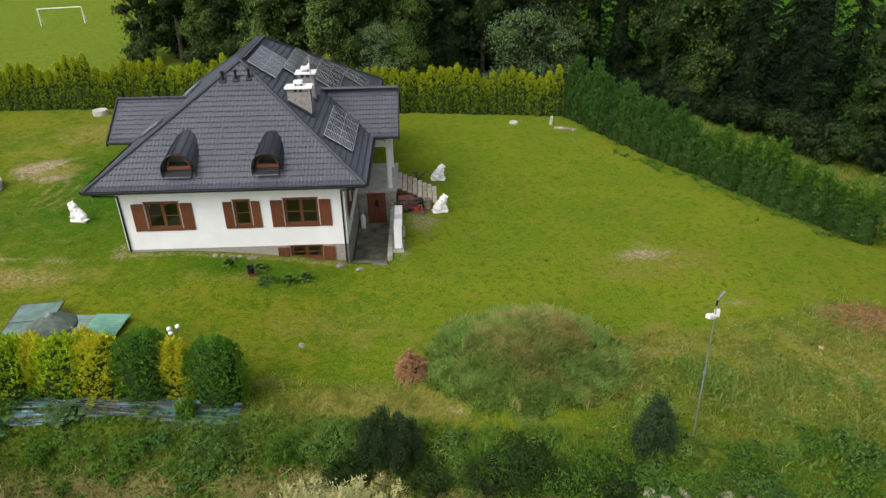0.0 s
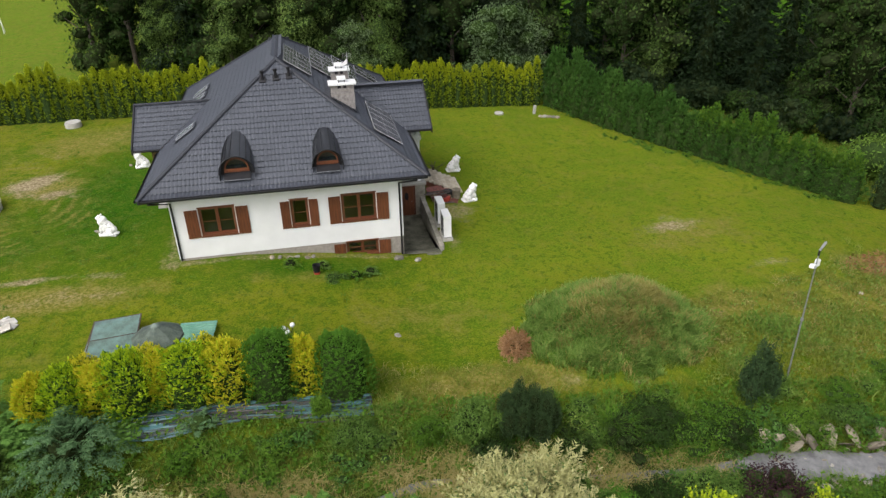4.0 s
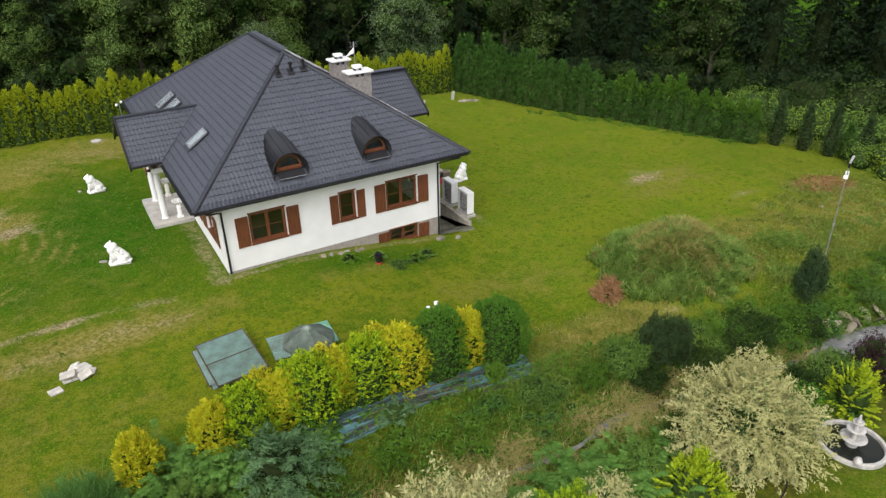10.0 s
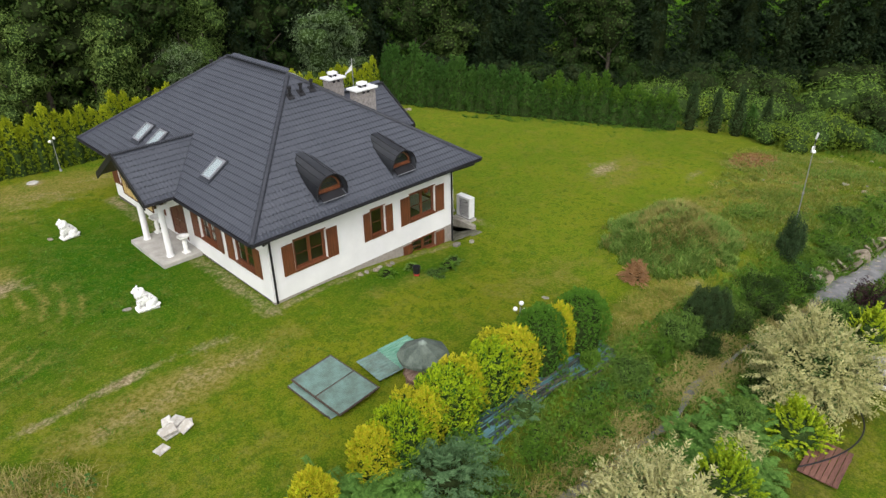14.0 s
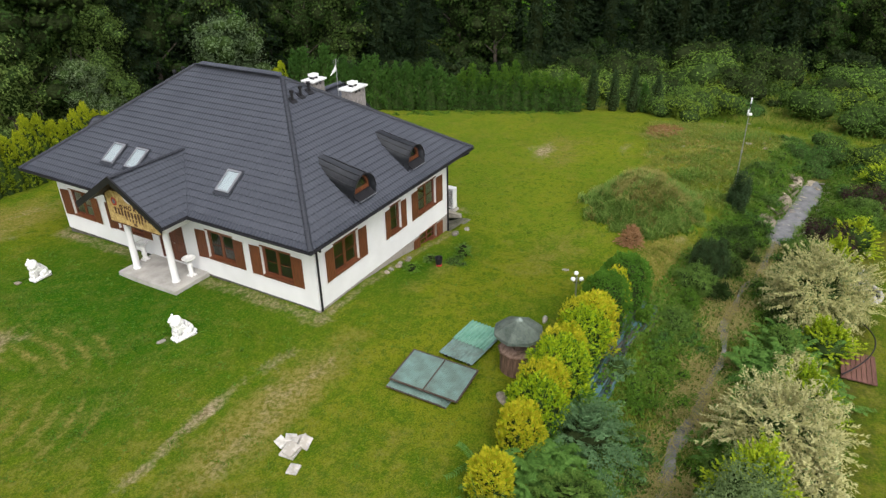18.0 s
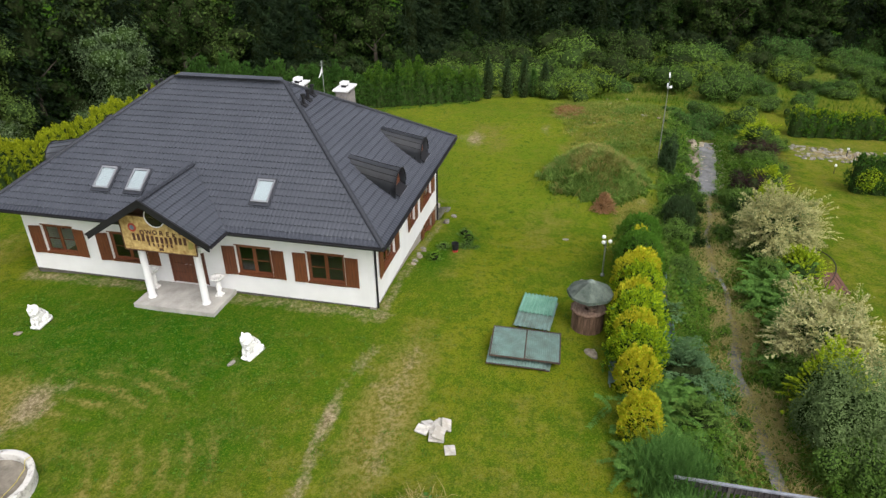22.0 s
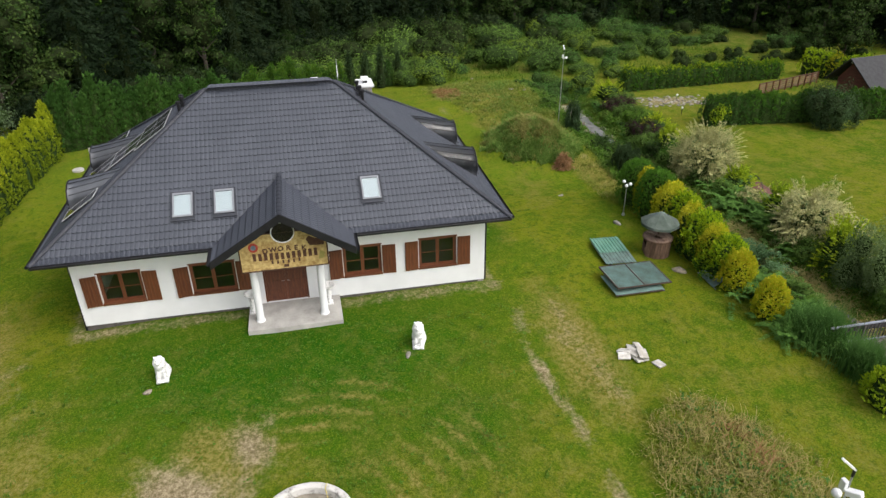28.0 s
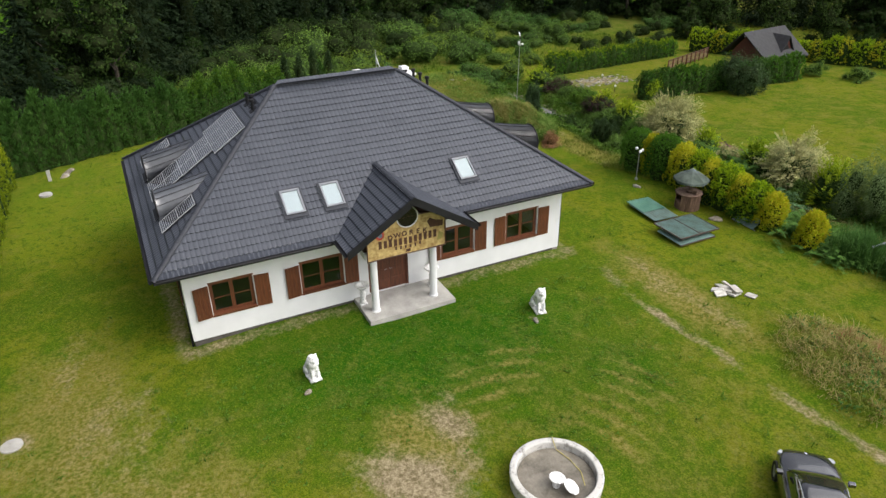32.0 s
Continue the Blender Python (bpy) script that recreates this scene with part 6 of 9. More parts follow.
# round bar counter under a parasol
M_PARASOL = grainy("faded_green_canvas", (0.100, 0.135, 0.112), (0.225, 0.275, 0.235), 2.5, 0.9, fine=20, bump=0.3)
M_OLDWOOD = grainy("weathered_wood", (0.085, 0.048, 0.030), (0.22, 0.135, 0.09), 3, 0.85, fine=16, bump=0.4, stretch=(4, 4, 0.7), random=0.3)
M_BARTOP = grainy("worn_counter_wood", (0.17, 0.105, 0.075), (0.36, 0.255, 0.20), 4, 0.75, fine=16, bump=0.3, stretch=(0.6, 4, 4))
hx, hy = -8.3, 19.72
hz = gz(hx, hy)
bar = thing("garden_bar", "weathered many-sided wooden bar counter with loose boards", "bar", m=pose(hx, hy, hz) @ Matrix.Diagonal((0.9, 0.9, 1, 1)))
n_ = 16
for k in range(n_):
    a = 2 * math.pi * k / n_
    if k in (3, 4):
        continue
    p = part("plank", box(-0.145, -0.02, 0.0, 0.145, 0.02, 0.95, 0.008), M_OLDWOOD, bar)
    p.matrix_basis = pose(0.74 * math.cos(a), 0.74 * math.sin(a), 0, 0, 0, math.degrees(a) + 90)
part("counter", lathe([(0.815, 0.951), (0.87, 0.951), (0.88, 0.965), (0.87, 0.978), (0.815, 0.978)], 10, False), M_OLDWOOD, bar, "dark worn counter edge")
part("counter_top", lathe([(0.20, 0.955), (0.813, 0.955), (0.813, 0.972), (0.20, 0.97)], 10, False), M_BARTOP, bar, "worn pinkish-brown wooden counter top")
part("floor", lathe([(0.70, -0.1), (0.70, 0.45), (0.1, 0.46)], 16), M_OLDWOOD, bar)
for k in range(3):
    part("loose_board", moved(box(-0.62, -0.11, 0, 0.62, 0.11, 0.03), pose(0.1 * k - 0.1, 0.17 * k - 0.25, 0.99 + 0.035 * k, 0, 4, 25 * k - 20)), M_BARTOP, bar)
par = thing("parasol", "faded dark green eight-sided parasol", "parasol", m=pose(hx, hy, hz) @ Matrix.Diagonal((0.87, 0.87, 1, 1)))
part("pole", tube([(0, 0, 0.0), (0, 0, 2.3)], 0.05, 10), M_OLDWOOD, par)
bm = bmesh.new()
apex = bm.verts.new((0, 0, 2.34))
mids, rims, skirts = [], [], []
for k in range(16):
    a = 2 * math.pi * k / 16
    dip = 0.0 if k % 2 == 0 else 0.045
    mids.append(bm.verts.new((0.55 * math.cos(a), 0.55 * math.sin(a), 2.13 - dip * 0.6)))
    rims.append(bm.verts.new(((1.12 - dip) * math.cos(a), (1.12 - dip) * math.sin(a), 1.83 - dip * 0.4)))
    skirts.append(bm.verts.new(((1.13 - dip) * math.cos(a), (1.13 - dip) * math.sin(a), 1.72 - 0.02 * (k % 3))))
for k in range(16):
    j = (k + 1) % 16
    bm.faces.new((apex, mids[k], mids[j]))
    bm.faces.new((mids[k], rims[k], rims[j], mids[j]))
    bm.faces.new((rims[k], skirts[k], skirts[j], rims[j]))
bmesh.ops.solidify(bm, geom=bm.faces[:], thickness=0.012)
cn = part("canopy", bm, M_PARASOL, par, "dark green canvas canopy")
part("vent_cap", moved(lathe([(0.2, 0), (0.1, 0.05), (0.03, 0.09)], 12), pose(0, 0, 2.31)), M_PARASOL, cn)
for k in range(8):
    a = 2 * math.pi * k / 8
    part("rib", tube([(0.05 * math.cos(a), 0.05 * math.sin(a), 2.28), (1.08 * math.cos(a), 1.08 * math.sin(a), 1.80)], 0.012, 5), M_OLDWOOD, par)

# stones about the garden
M_ROCK = grainy("field_stone", (0.13, 0.12, 0.10), (0.32, 0.30, 0.26), 3, 0.9, fine=14, bump=0.6, depth=0.03, random=0.5)
M_SANDSTONE = grainy("sandy_stone", (0.14, 0.12, 0.09), (0.34, 0.295, 0.225), 2.5, 0.9, fine=14, bump=0.6, depth=0.03, random=0.4)


def rock_mesh(seed, flat=0.6):
    rs = random.Random(seed)
    bm = bmesh.new()
    bmesh.ops.create_icosphere(bm, subdivisions=2, radius=1)
    cuts = [(Vector((rs.gauss(0, 1), rs.gauss(0, 1), rs.gauss(0, 1))).normalized(), rs.uniform(0.55, 0.85)) for _ in range(9)]
    for v in bm.verts:
        for n, d_ in cuts:
            q = v.co.dot(n) - d_
            if q > 0:
                v.co -= n * q
        v.co.z *= flat
    me = bpy.data.meshes.new("stone")
    bm.to_mesh(me)
    bm.free()
    return me


ROCKS = []
for k in range(6):
    me = rock_mesh(k, 0.6 if k < 4 else 0.25)
    me.materials.append(M_ROCK if k % 2 else M_SANDSTONE)
    ROCKS.append(me)


def stone(x_, y_, s, k, label, group, tilt=(0, 0), dz=0.0, stretch=(1, 1, 1)):
    o = new("stone", ROCKS[k])
    o.matrix_basis = pose(x_, y_, gz(x_, y_) + dz, tilt[0], tilt[1], random.uniform(0, 360)) @ Matrix.Diagonal((s * stretch[0], s * stretch[1], s * stretch[2], 1))
    return tagged(o, label, "stone", group)


random.seed(31)
stone(2.3, 28.45, 0.28, 1, "pale stone at the corner of the house", "", dz=0.05)
stone(3.3, 28.2, 0.2, 3, "stone beside the cellar way", "", dz=0.03)
for i in range(6):
    stone(-4.3 + 0.42 * i + random.uniform(-0.1, 0.1), 28.62 + random.uniform(-0.1, 0.1), random.uniform(0.15, 0.28), i % 4, "grey stone edging along the house wall", "edging stones", dz=0.02)
for i, (x_, y_) in enumerate(((-10.24, 19.45), (-4.5, 20.1), (-14.0, 33.7), (-14.1, 43.9), (1.2, 21.3))):
    stone(x_, y_, (0.3, 0.22, 0.16, 0.16, 0.2)[i], (0, 1, 3, 2, 5)[i], "loose stone lying in the grass", "loose stones", dz=0.03, stretch=(1.4, 0.8, 1))
# slabs that line the north bank of the ditch, and stones in its bed
for i in range(21):
    x_ = 14.4 + i * 0.58 + random.uniform(-0.1, 0.1)
    y_ = float(stream_y(x_)) + (1.05, 1.4)[i % 2] + random.uniform(-0.1, 0.1)
    stone(x_, y_, random.uniform(0.66, 0.90), (0, 2, 4, 0)[i % 4], "large sandy stone block lining the ditch bank", "ditch lining", (random.uniform(40, 56), random.uniform(-12, 12)), 0.03, (0.52, 1.05, 0.34))
for i in range(18):
    t = i / 17
    x_, y_ = 24.6 + 1.5 * math.sin(t * 2.2) + random.uniform(-0.15, 0.15), 10.2 + 3.2 * t
    stone(x_, y_, random.uniform(0.26, 0.42), (0, 2, 4)[i % 3], "sandy stone slab across the end of the ditch", "ditch lining", (random.uniform(-10, 10), random.uniform(-35, -15)), 0.02, (1.1, 0.7, 0.6))
for i in range(16):
    x_ = 14.5 + i * 0.6 + random.uniform(-0.2, 0.2)
    y_ = float(stream_y(x_)) - 1.1 + random.uniform(-0.2, 0.2)
    stone(x_, y_, random.uniform(0.16, 0.28), (0, 2, 3, 4)[i % 4], "grey stone at the foot of the south bank", "stream stones", dz=0.02)
for i in range(34):
    x_ = 12.0 + 0.9 * (i // 2) + random.uniform(-0.15, 0.15)
    y_ = float(stream_y(x_)) + (-0.3, 0.32)[i % 2] + random.uniform(-0.12, 0.12)
    stone(x_, y_, random.uniform(0.26, 0.42), (5, 4)[i % 2], "flat wet slab across the stream", "stream steps", dz=0.06, stretch=(0.6, 1.2, 0.7))
for i in range(70):
    x_ = random.uniform(9, 26)
    y_ = float(stream_y(x_)) + random.choice((-1, 1)) * random.uniform(0.45, 0.95)
    stone(x_, y_, random.uniform(0.10, 0.24), (4, 5, 1, 3)[i % 4], "wet grey stone in the stream bed", "stream stones", dz=0.04)
for i in range(150):
    y_ = random.uniform(-2.5, 4.6)
    x_ = 23.6 + random.uniform(-1.8, 1.8) + 0.12 * (y_ - 1)
    stone(x_, y_, random.uniform(0.10, 0.22), (1, 3, 5, 0)[i % 4], "pale rubble stone in a garden bed", "rubble bed", dz=0.02)
for i in range(26):
    x_, y_ = 33.5 + random.gauss(0, 3.0), 17.0 + random.gauss(0, 1.6)
    stone(x_, y_, random.uniform(0.12, 0.26), i % 4, "pale rubble stone on the slope", "rubble on the slope", dz=0.02)

# the stream itself
xs_ = np.arange(-25, 27.0, 0.4)
ys_ = stream_y(xs_)
half = 0.17 + 0.06 * np.sin(xs_ * 0.9) + 0.05 * np.sin(xs_ * 2.3) + 0.13 * smooth(-4, -6, xs_) + 0.55 * smooth(10.5, 14.5, xs_) * (1 - smooth(25, 26.6, xs_))
half = np.maximum(half, 0.02)
zs_ = stream_bed(xs_) + 0.11
V = np.concatenate([np.stack([xs_, ys_ - half, zs_], -1), np.stack([xs_, ys_ + half, zs_], -1)])
n_ = len(xs_)
F = np.array([(i, i + 1, n_ + i + 1, n_ + i) for i in range(n_ - 1)])
# pale grey base colour paints the sky's reflection on the water
M_STREAM = grainy("shallow_stream", (0.115, 0.115, 0.117), (0.250, 0.250, 0.252), 1.6, 0.06, fine=6, bump=0.25, depth=0.02, spec=0.6)
tagged(new("water", raw_mesh("water", V, F, M_STREAM)), "shallow stream over stones in a ditch", "stream", kind="structure")

# old boards and blue-grey plastic strips laid against the bank below the thujas
M_TARP = grainy("blue_grey_plastic", (0.012, 0.014, 0.015), (0.070, 0.165, 0.185), 2.0, 0.42, fine=9, bump=0.3, stretch=(0.08, 5, 5), spread=(0.44, 0.56))
M_BOARD = grainy("dark_wet_board", (0.02, 0.02, 0.022), (0.09, 0.08, 0.075), 2.2, 0.7, fine=14, bump=0.4, stretch=(0.5, 4, 4), random=0.5)
random.seed(14)
lining = thing("bank_lining", "blue-grey plastic sheeting and dark boards shoring the bank", "retaining boards")
nu, nv = 120, 34
Vl = []
for j in range(nv):
    v = j / (nv - 1)
    for i in range(nu):
        u = i / (nu - 1)
        x_ = -9.6 + 9.2 * u
        y_ = 17.1 - (1.0 + 0.12 * math.sin(u * 9)) * v + 0.05 * noise.noise((x_ * 0.8, v * 5, 1.0))
        fold = 0.08 * noise.noise((x_ * 0.14, v * 10, 4.0)) + 0.06 * noise.noise((x_ * 0.25, v * 22, 9.0))
        Vl.append((x_, y_, max(gz(x_, y_), -1.45) + 0.10 + fold + 0.16 * (1 - v)))
Fl = [(j * nu + i, j * nu + i + 1, (j + 1) * nu + i + 1, (j + 1) * nu + i) for j in range(nv - 1) for i in range(nu - 1)]
sh = new("sheeting", raw_mesh("sheeting", Vl, Fl, M_TARP))
sh.parent = lining
for k in range(16):
    x0 = random.uniform(-9.4, -3.0)
    x1 = x0 + random.uniform(1.6, 3.2)
    y_ = 16.95 - 1.05 * random.random()
    pts = []
    for t in np.linspace(0, 1, 5):
        x_ = x0 + (x1 - x0) * t
        yy = y_ + 0.07 * math.sin(x_ * 1.1 + k)
        pts.append((x_, yy, max(gz(x_, yy), -1.45) + 0.15 + 0.13 * (yy - 15.9)))
    part("board", tube(pts, random.uniform(0.025, 0.05), 5), M_BOARD if k % 3 else M_TARP, lining)
tarp = thing("plastic_sheet", "crumpled grey-green plastic by the thuja row", "plastic sheet", m=pose(-11.5, 18.45, gz(-11.5, 18.45) + 0.02))
bm = bmesh.new()
rs = random.Random(3)
grid = [[bm.verts.new((i * 0.13 - 0.7, j * 0.12 - 0.2, 0.05 + 0.5 * (1 - j / 4) * (0.7 + 0.3 * math.sin(i)) + rs.uniform(0, 0.08))) for j in range(5)] for i in range(12)]
for i in range(11):
    for j in range(4):
        bm.faces.new((grid[i][j], grid[i + 1][j], grid[i + 1][j + 1], grid[i][j + 1]))
bmesh.ops.solidify(bm, geom=bm.faces[:], thickness=0.015)
part("sheet", bm, M_GREEN, tarp)
part("pole", tube([(-0.75, 0.2, 0.02), (0.75, 0.28, 0.10)], 0.025, 6), M_GREY_METAL, tarp)

# footbridge
M_DECK = grainy("grey_deck_board", (0.048, 0.040, 0.036), (0.125, 0.108, 0.095), 3, 0.85, fine=18, bump=0.4, stretch=(6, 0.8, 6), random=0.4)
M_RAIL = grainy("blue_grey_rail", (0.16, 0.175, 0.21), (0.28, 0.30, 0.34), 3, 0.55, fine=16, bump=0.1)
bridge = thing("footbridge", "plank footbridge with a blue-grey handrail over the ditch", "bridge", m=pose(-18.2, 13.2, 0))
dz_ = -0.02
for k in range(40):
    p = part("deck_board", box(-0.9, -0.088, 0, 0.9, 0.088, 0.04, 0.005), M_DECK, bridge)
    p.matrix_basis = pose(0, 3.4 - k * 0.19, dz_ + random.uniform(-0.006, 0.006), 0, 0, random.uniform(-0.8, 0.8))
for s in (-0.8, 0.8):
    part("bearer", box(s - 0.08, -4.1, dz_ - 0.24, s + 0.08, 3.5, dz_ - 0.012), M_OLDWOOD, bridge)
for s in (0.86,):
    part("handrail", box(s - 0.05, -4.1, dz_ + 0.92, s + 0.05, 3.5, dz_ + 0.99, 0.01), M_RAIL, bridge)
    for k in range(44):
        part("baluster", box(s - 0.014, 3.36 - k * 0.17, dz_ + 0.142, s + 0.014, 3.395 - k * 0.17, dz_ + 0.918), M_BOARD, bridge)
    part("lower_rail", box(s - 0.03, -4.1, dz_ + 0.08, s + 0.03, 3.5, dz_ + 0.14), M_RAIL, bridge)
    part("screen_board", box(s + 0.016, -4.1, dz_ + 0.62, s + 0.034, 3.5, dz_ + 0.90), M_BOARD, bridge)
    for k in range(6):
        part("post", box(s - 0.045, 3.3 - k * 1.48, dz_ - 0.2, s + 0.012, 3.39 - k * 1.48, dz_ + 0.918), M_BOARD, bridge)

# decking by the shrubs across the ditch, with a coil of black pipe
M_REDDECK = grainy("red_brown_decking", (0.085, 0.036, 0.026), (0.170, 0.080, 0.058), 3, 0.7, fine=16, bump=0.3, stretch=(0.8, 6, 6), random=0.3)
dk = thing("wooden_deck", "low red-brown timber platform", "deck", m=pose(0.0, 7.78, gz(0.0, 7.78) + 0.16, 0, 0, 4))
for k in range(7):
    part("board", box(-1.05, -0.66 + k * 0.19, 0, 1.05, -0.49 + k * 0.19, 0.035, 0.004), M_REDDECK, dk)
for x_ in (-0.85, 0.75):
    part("joist", box(x_, -0.66, -0.3, x_ + 0.1, 0.66, -0.003), M_OLDWOOD, dk)
pts = [(3.6 - 4.6 * u, 7.25 + 1.1 * (abs(u - 0.42) / 0.58) ** 2, -1.12 + 0.25 * math.sin(3.1 * u)) for u in [j / 14 for j in range(15)]]
ho = mesh_object("black_pipe", tube(pts, 0.03, 6), M_GUTTER)
tagged(ho, "bent black plastic pipe lying over the platform", "pipe")

# football goal on the field behind
goal = thing("football_goal", "white tubular football goal on the field", "goal", m=pose(-44.6, 95.3, gz(-44.6, 95.3), 0, 0, 14.4))
part("frame", tube([(0, 0, -0.1), (0, 0, 2.2), (0.001, 0, 2.2), (5.5, 0, 2.2), (5.501, 0, 2.2), (5.5, 0, -0.1)], 0.06, 8), M_WHITE, goal)
for x_ in (0, 5.5):
    part("stay", tube([(x_, 0, 2.15), (x_, 1.5, 0.0)], 0.03, 6), M_WHITE, goal)
goal2 = thing("field_bench", "low white rail at the edge of the field", "rail", m=pose(-36.0, 66.0, gz(-36, 66)))
part("rail", tube([(0, 0, 0.5), (3.2, 0.2, 0.5)], 0.05, 8), M_WHITE, goal2)
for x_ in (0.1, 3.0):
    part("post", tube([(x_, 0, -0.1), (x_, 0, 0.5)], 0.04, 6), M_WHITE, goal2)

# wells and marks in the lawn
for x_, y_, r_, h_, lab in ((-20.3, 54.0, 0.62, 0.42, "pale concrete well ring under the hedge"), (14.8, 53.4, 0.40, 0.14, "round pale concrete cover near the hedge"), (-12.1, 53.8, 0.36, 0.05, "round concrete manhole cover in the grass")):
    t_ = thing("well_cover", lab, "well cover", "", pose(x_, y_, gz(x_, y_)))
    part("ring", lathe([(r_, -0.1), (r_, h_ * 0.8), (r_ * 0.96, h_ * 0.8), (r_ * 0.96, -0.1)], 24, False), M_CONCRETE, t_)
    part("lid", lathe([(r_ * 0.95, h_ * 0.6), (r_ * 0.95, h_), (r_ * 0.5, h_ + 0.01), (0.02, h_ + 0.012)], 24), M_CONCRETE, t_)
t_ = thing("marker_post", "short whitish post before the hedge corner", "post", m=pose(17.98, 53.2, gz(17.98, 53.2), 0, 6, 0))
part("post", box(-0.11, -0.11, -0.1, 0.11, 0.11, 0.75, 0.02), M_CONCRETE, t_)
for i in range(5):
    stone(18.3 + 0.35 * i, 52.3 - 0.1 * i, 0.3, i % 4, "dark rubble heap by the hedge", "rubble heap", dz=0.0)

# bucket, firewood and barrels by the house
t_ = thing("bucket", "black bucket with a red base by the rockery", "bucket", m=pose(-2.1, 26.95, gz(-2.1, 26.95)))
part("pot", lathe([(0.16, 0.12), (0.20, 0.48), (0.21, 0.5), (0.19, 0.5), (0.15, 0.16)], 18), M_GUTTER, t_)
part("stand", lathe([(0.15, -0.02), (0.17, 0.11), (0.1, 0.118)], 16), M_RED, t_)
M_LOG = grainy("split_firewood", (0.10, 0.07, 0.045), (0.30, 0.22, 0.14), 5, 0.85, fine=20, random=0.5)
random.seed(6)
for i in range(16):
    x_, y_ = 5.5 + 0.17 * (i % 8) + random.uniform(-0.05, 0.05), 36.0 - 0.25 * random.random()
    o = mesh_object("firewood_log", tube([(0, -0.25, 0), (0.01, 0.22, 0.01)], [0.085, 0.078], 7), M_LOG)
    tagged(o, "split firewood log stacked beside the steps", "firewood", "firewood pile")
    o.matrix_basis = pose(x_, y_, gz(x_, y_) + 0.09 + 0.16 * (i // 8), 0, 0, random.uniform(-25, 25))
for x_, y_, r_, h_, mt, lab in ((6.6, 36.05, 0.3, 0.5, M_GUTTER, "dark tub beside the firewood"), (7.1, 35.9, 0.28, 0.62, M_SANDSTONE, "upturned sawn log section by the steps"), (6.35, 35.45, 0.26, 0.32, M_RED, "red plastic tub by the steps")):
    o = mesh_object("tub" if mt is not M_SANDSTONE else "log_section", lathe([(r_ * 0.9, 0), (r_, h_ * 0.6), (r_, h_), (r_ * 0.8, h_ - 0.01), (0.02, h_ - 0.03)], 18), mt)
    tagged(o, lab, "tub" if mt is not M_SANDSTONE else "log")
    o.matrix_basis = pose(x_, y_, gz(x_, y_))
for i in range(9):
    x_, y_ = 6.2 + 0.13 * (i % 5), 40.2 + 0.1 * (i // 5)
    o = mesh_object("branch", tube([(0, 0, 0), (0.3, 0.2, 0.55), (0.45, 0.5, 0.7)], [0.03, 0.025, 0.015], 5), M_RUST)
    tagged(o, "dark branch in a heap beside the steps", "branch", "branch heap")
    o.matrix_basis = pose(x_, y_, gz(x_, y_), 0, 0, 40 * i)
M_OLD_RED = grainy("faded_red_sheet", (0.07, 0.018, 0.014), (0.19, 0.06, 0.045), 4, 0.65, fine=18, bump=0.3, random=0.5)
for k, (x_, y_, z_, w_, l_, rx_, ry_, rz_) in enumerate(((5.75, 36.35, 0.42, 0.55, 1.05, 58, 0, 8), (6.15, 36.30, 0.36, 0.45, 0.95, 52, 6, -10), (5.95, 35.50, 0.34, 0.60, 1.0, 8, -5, 35), (6.75, 35.35, 0.10, 0.5, 0.7, 5, 8, -20))):
    o = mesh_object("scrap_sheet", box(-l_ / 2, -w_ / 2, -0.012, l_ / 2, w_ / 2, 0.012, 0.006), M_OLD_RED)
    tagged(o, "faded red-brown sheet dumped beside the steps", "sheet", "scrap beside the steps")
    o.matrix_basis = pose(x_, y_, gz(x_, y_) + z_, rx_, ry_, rz_)
for k, (x_, y_, z_, l_, rz_, ry_) in enumerate(((5.6, 35.75, 0.46, 1.3, 12, 6), (5.9, 35.95, 0.50, 1.5, -14, -8), (6.5, 35.75, 0.48, 1.1, 30, 4), (6.2, 35.15, 0.06, 1.2, -6, 0))):
    o = mesh_object("scrap_board", box(-l_ / 2, -0.07, -0.015, l_ / 2, 0.07, 0.015, 0.005), M_DECK)
    tagged(o, "weathered loose board on the scrap heap", "board", "scrap beside the steps")
    o.matrix_basis = pose(x_, y_, gz(x_, y_) + z_, 0, ry_, rz_)
t_ = thing("gas_cylinder", "white bottle beside the cellar door", "bottle", m=pose(3.02, 35.2, -2.1))
part("body", lathe([(0.13, 0), (0.15, 0.05), (0.15, 0.75), (0.10, 0.9), (0.04, 0.95), (0.04, 1.02)], 16), M_WHITE, t_, smooth=True)
# ---- the cottage beyond the neighbour's hedge
M_CRED = grainy("dark_red_boards", (0.07, 0.018, 0.014), (0.15, 0.045, 0.035), 2, 0.7, fine=14, bump=0.3, stretch=(1, 1, 5))
M_SHINGLE = grainy("grey_shingle", (0.020, 0.021, 0.023), (0.038, 0.039, 0.042), 3, 0.8, fine=20, bump=0.4)
cot = thing("cottage", "small dark red timber cottage with a grey shingle roof", "cottage", m=pose(18.6, -17.4, gz(18.6, -17.4), 0, 0, 6))
part("wall", prism([(-2.1, -0.2), (2.1, -0.2), (2.1, 2.0), (0.7, 3.75), (-2.1, 2.0)], "y", -3.0, 3.0), M_CRED, cot)
for s, x0, z0, x1, z1 in ((-1, -2.75, 1.45, 0.8, 4.0), (1, 0.8, 4.0, 3.2, 1.6)):
    q = [(x0, z0), (x1, z1), (x1, z1 + 0.12), (x0, z0 + 0.12)]
    part("roof_side", prism(q, "y", -3.6, 3.5), M_SHINGLE, cot, "grey shingle roof slope")
part("gablet", prism([(-2.1, 1.65), (0.5, 1.65), (-0.8, 3.5)], "x", -1.75, 0.1), M_CRED, cot, "small red triangular roof gablet")
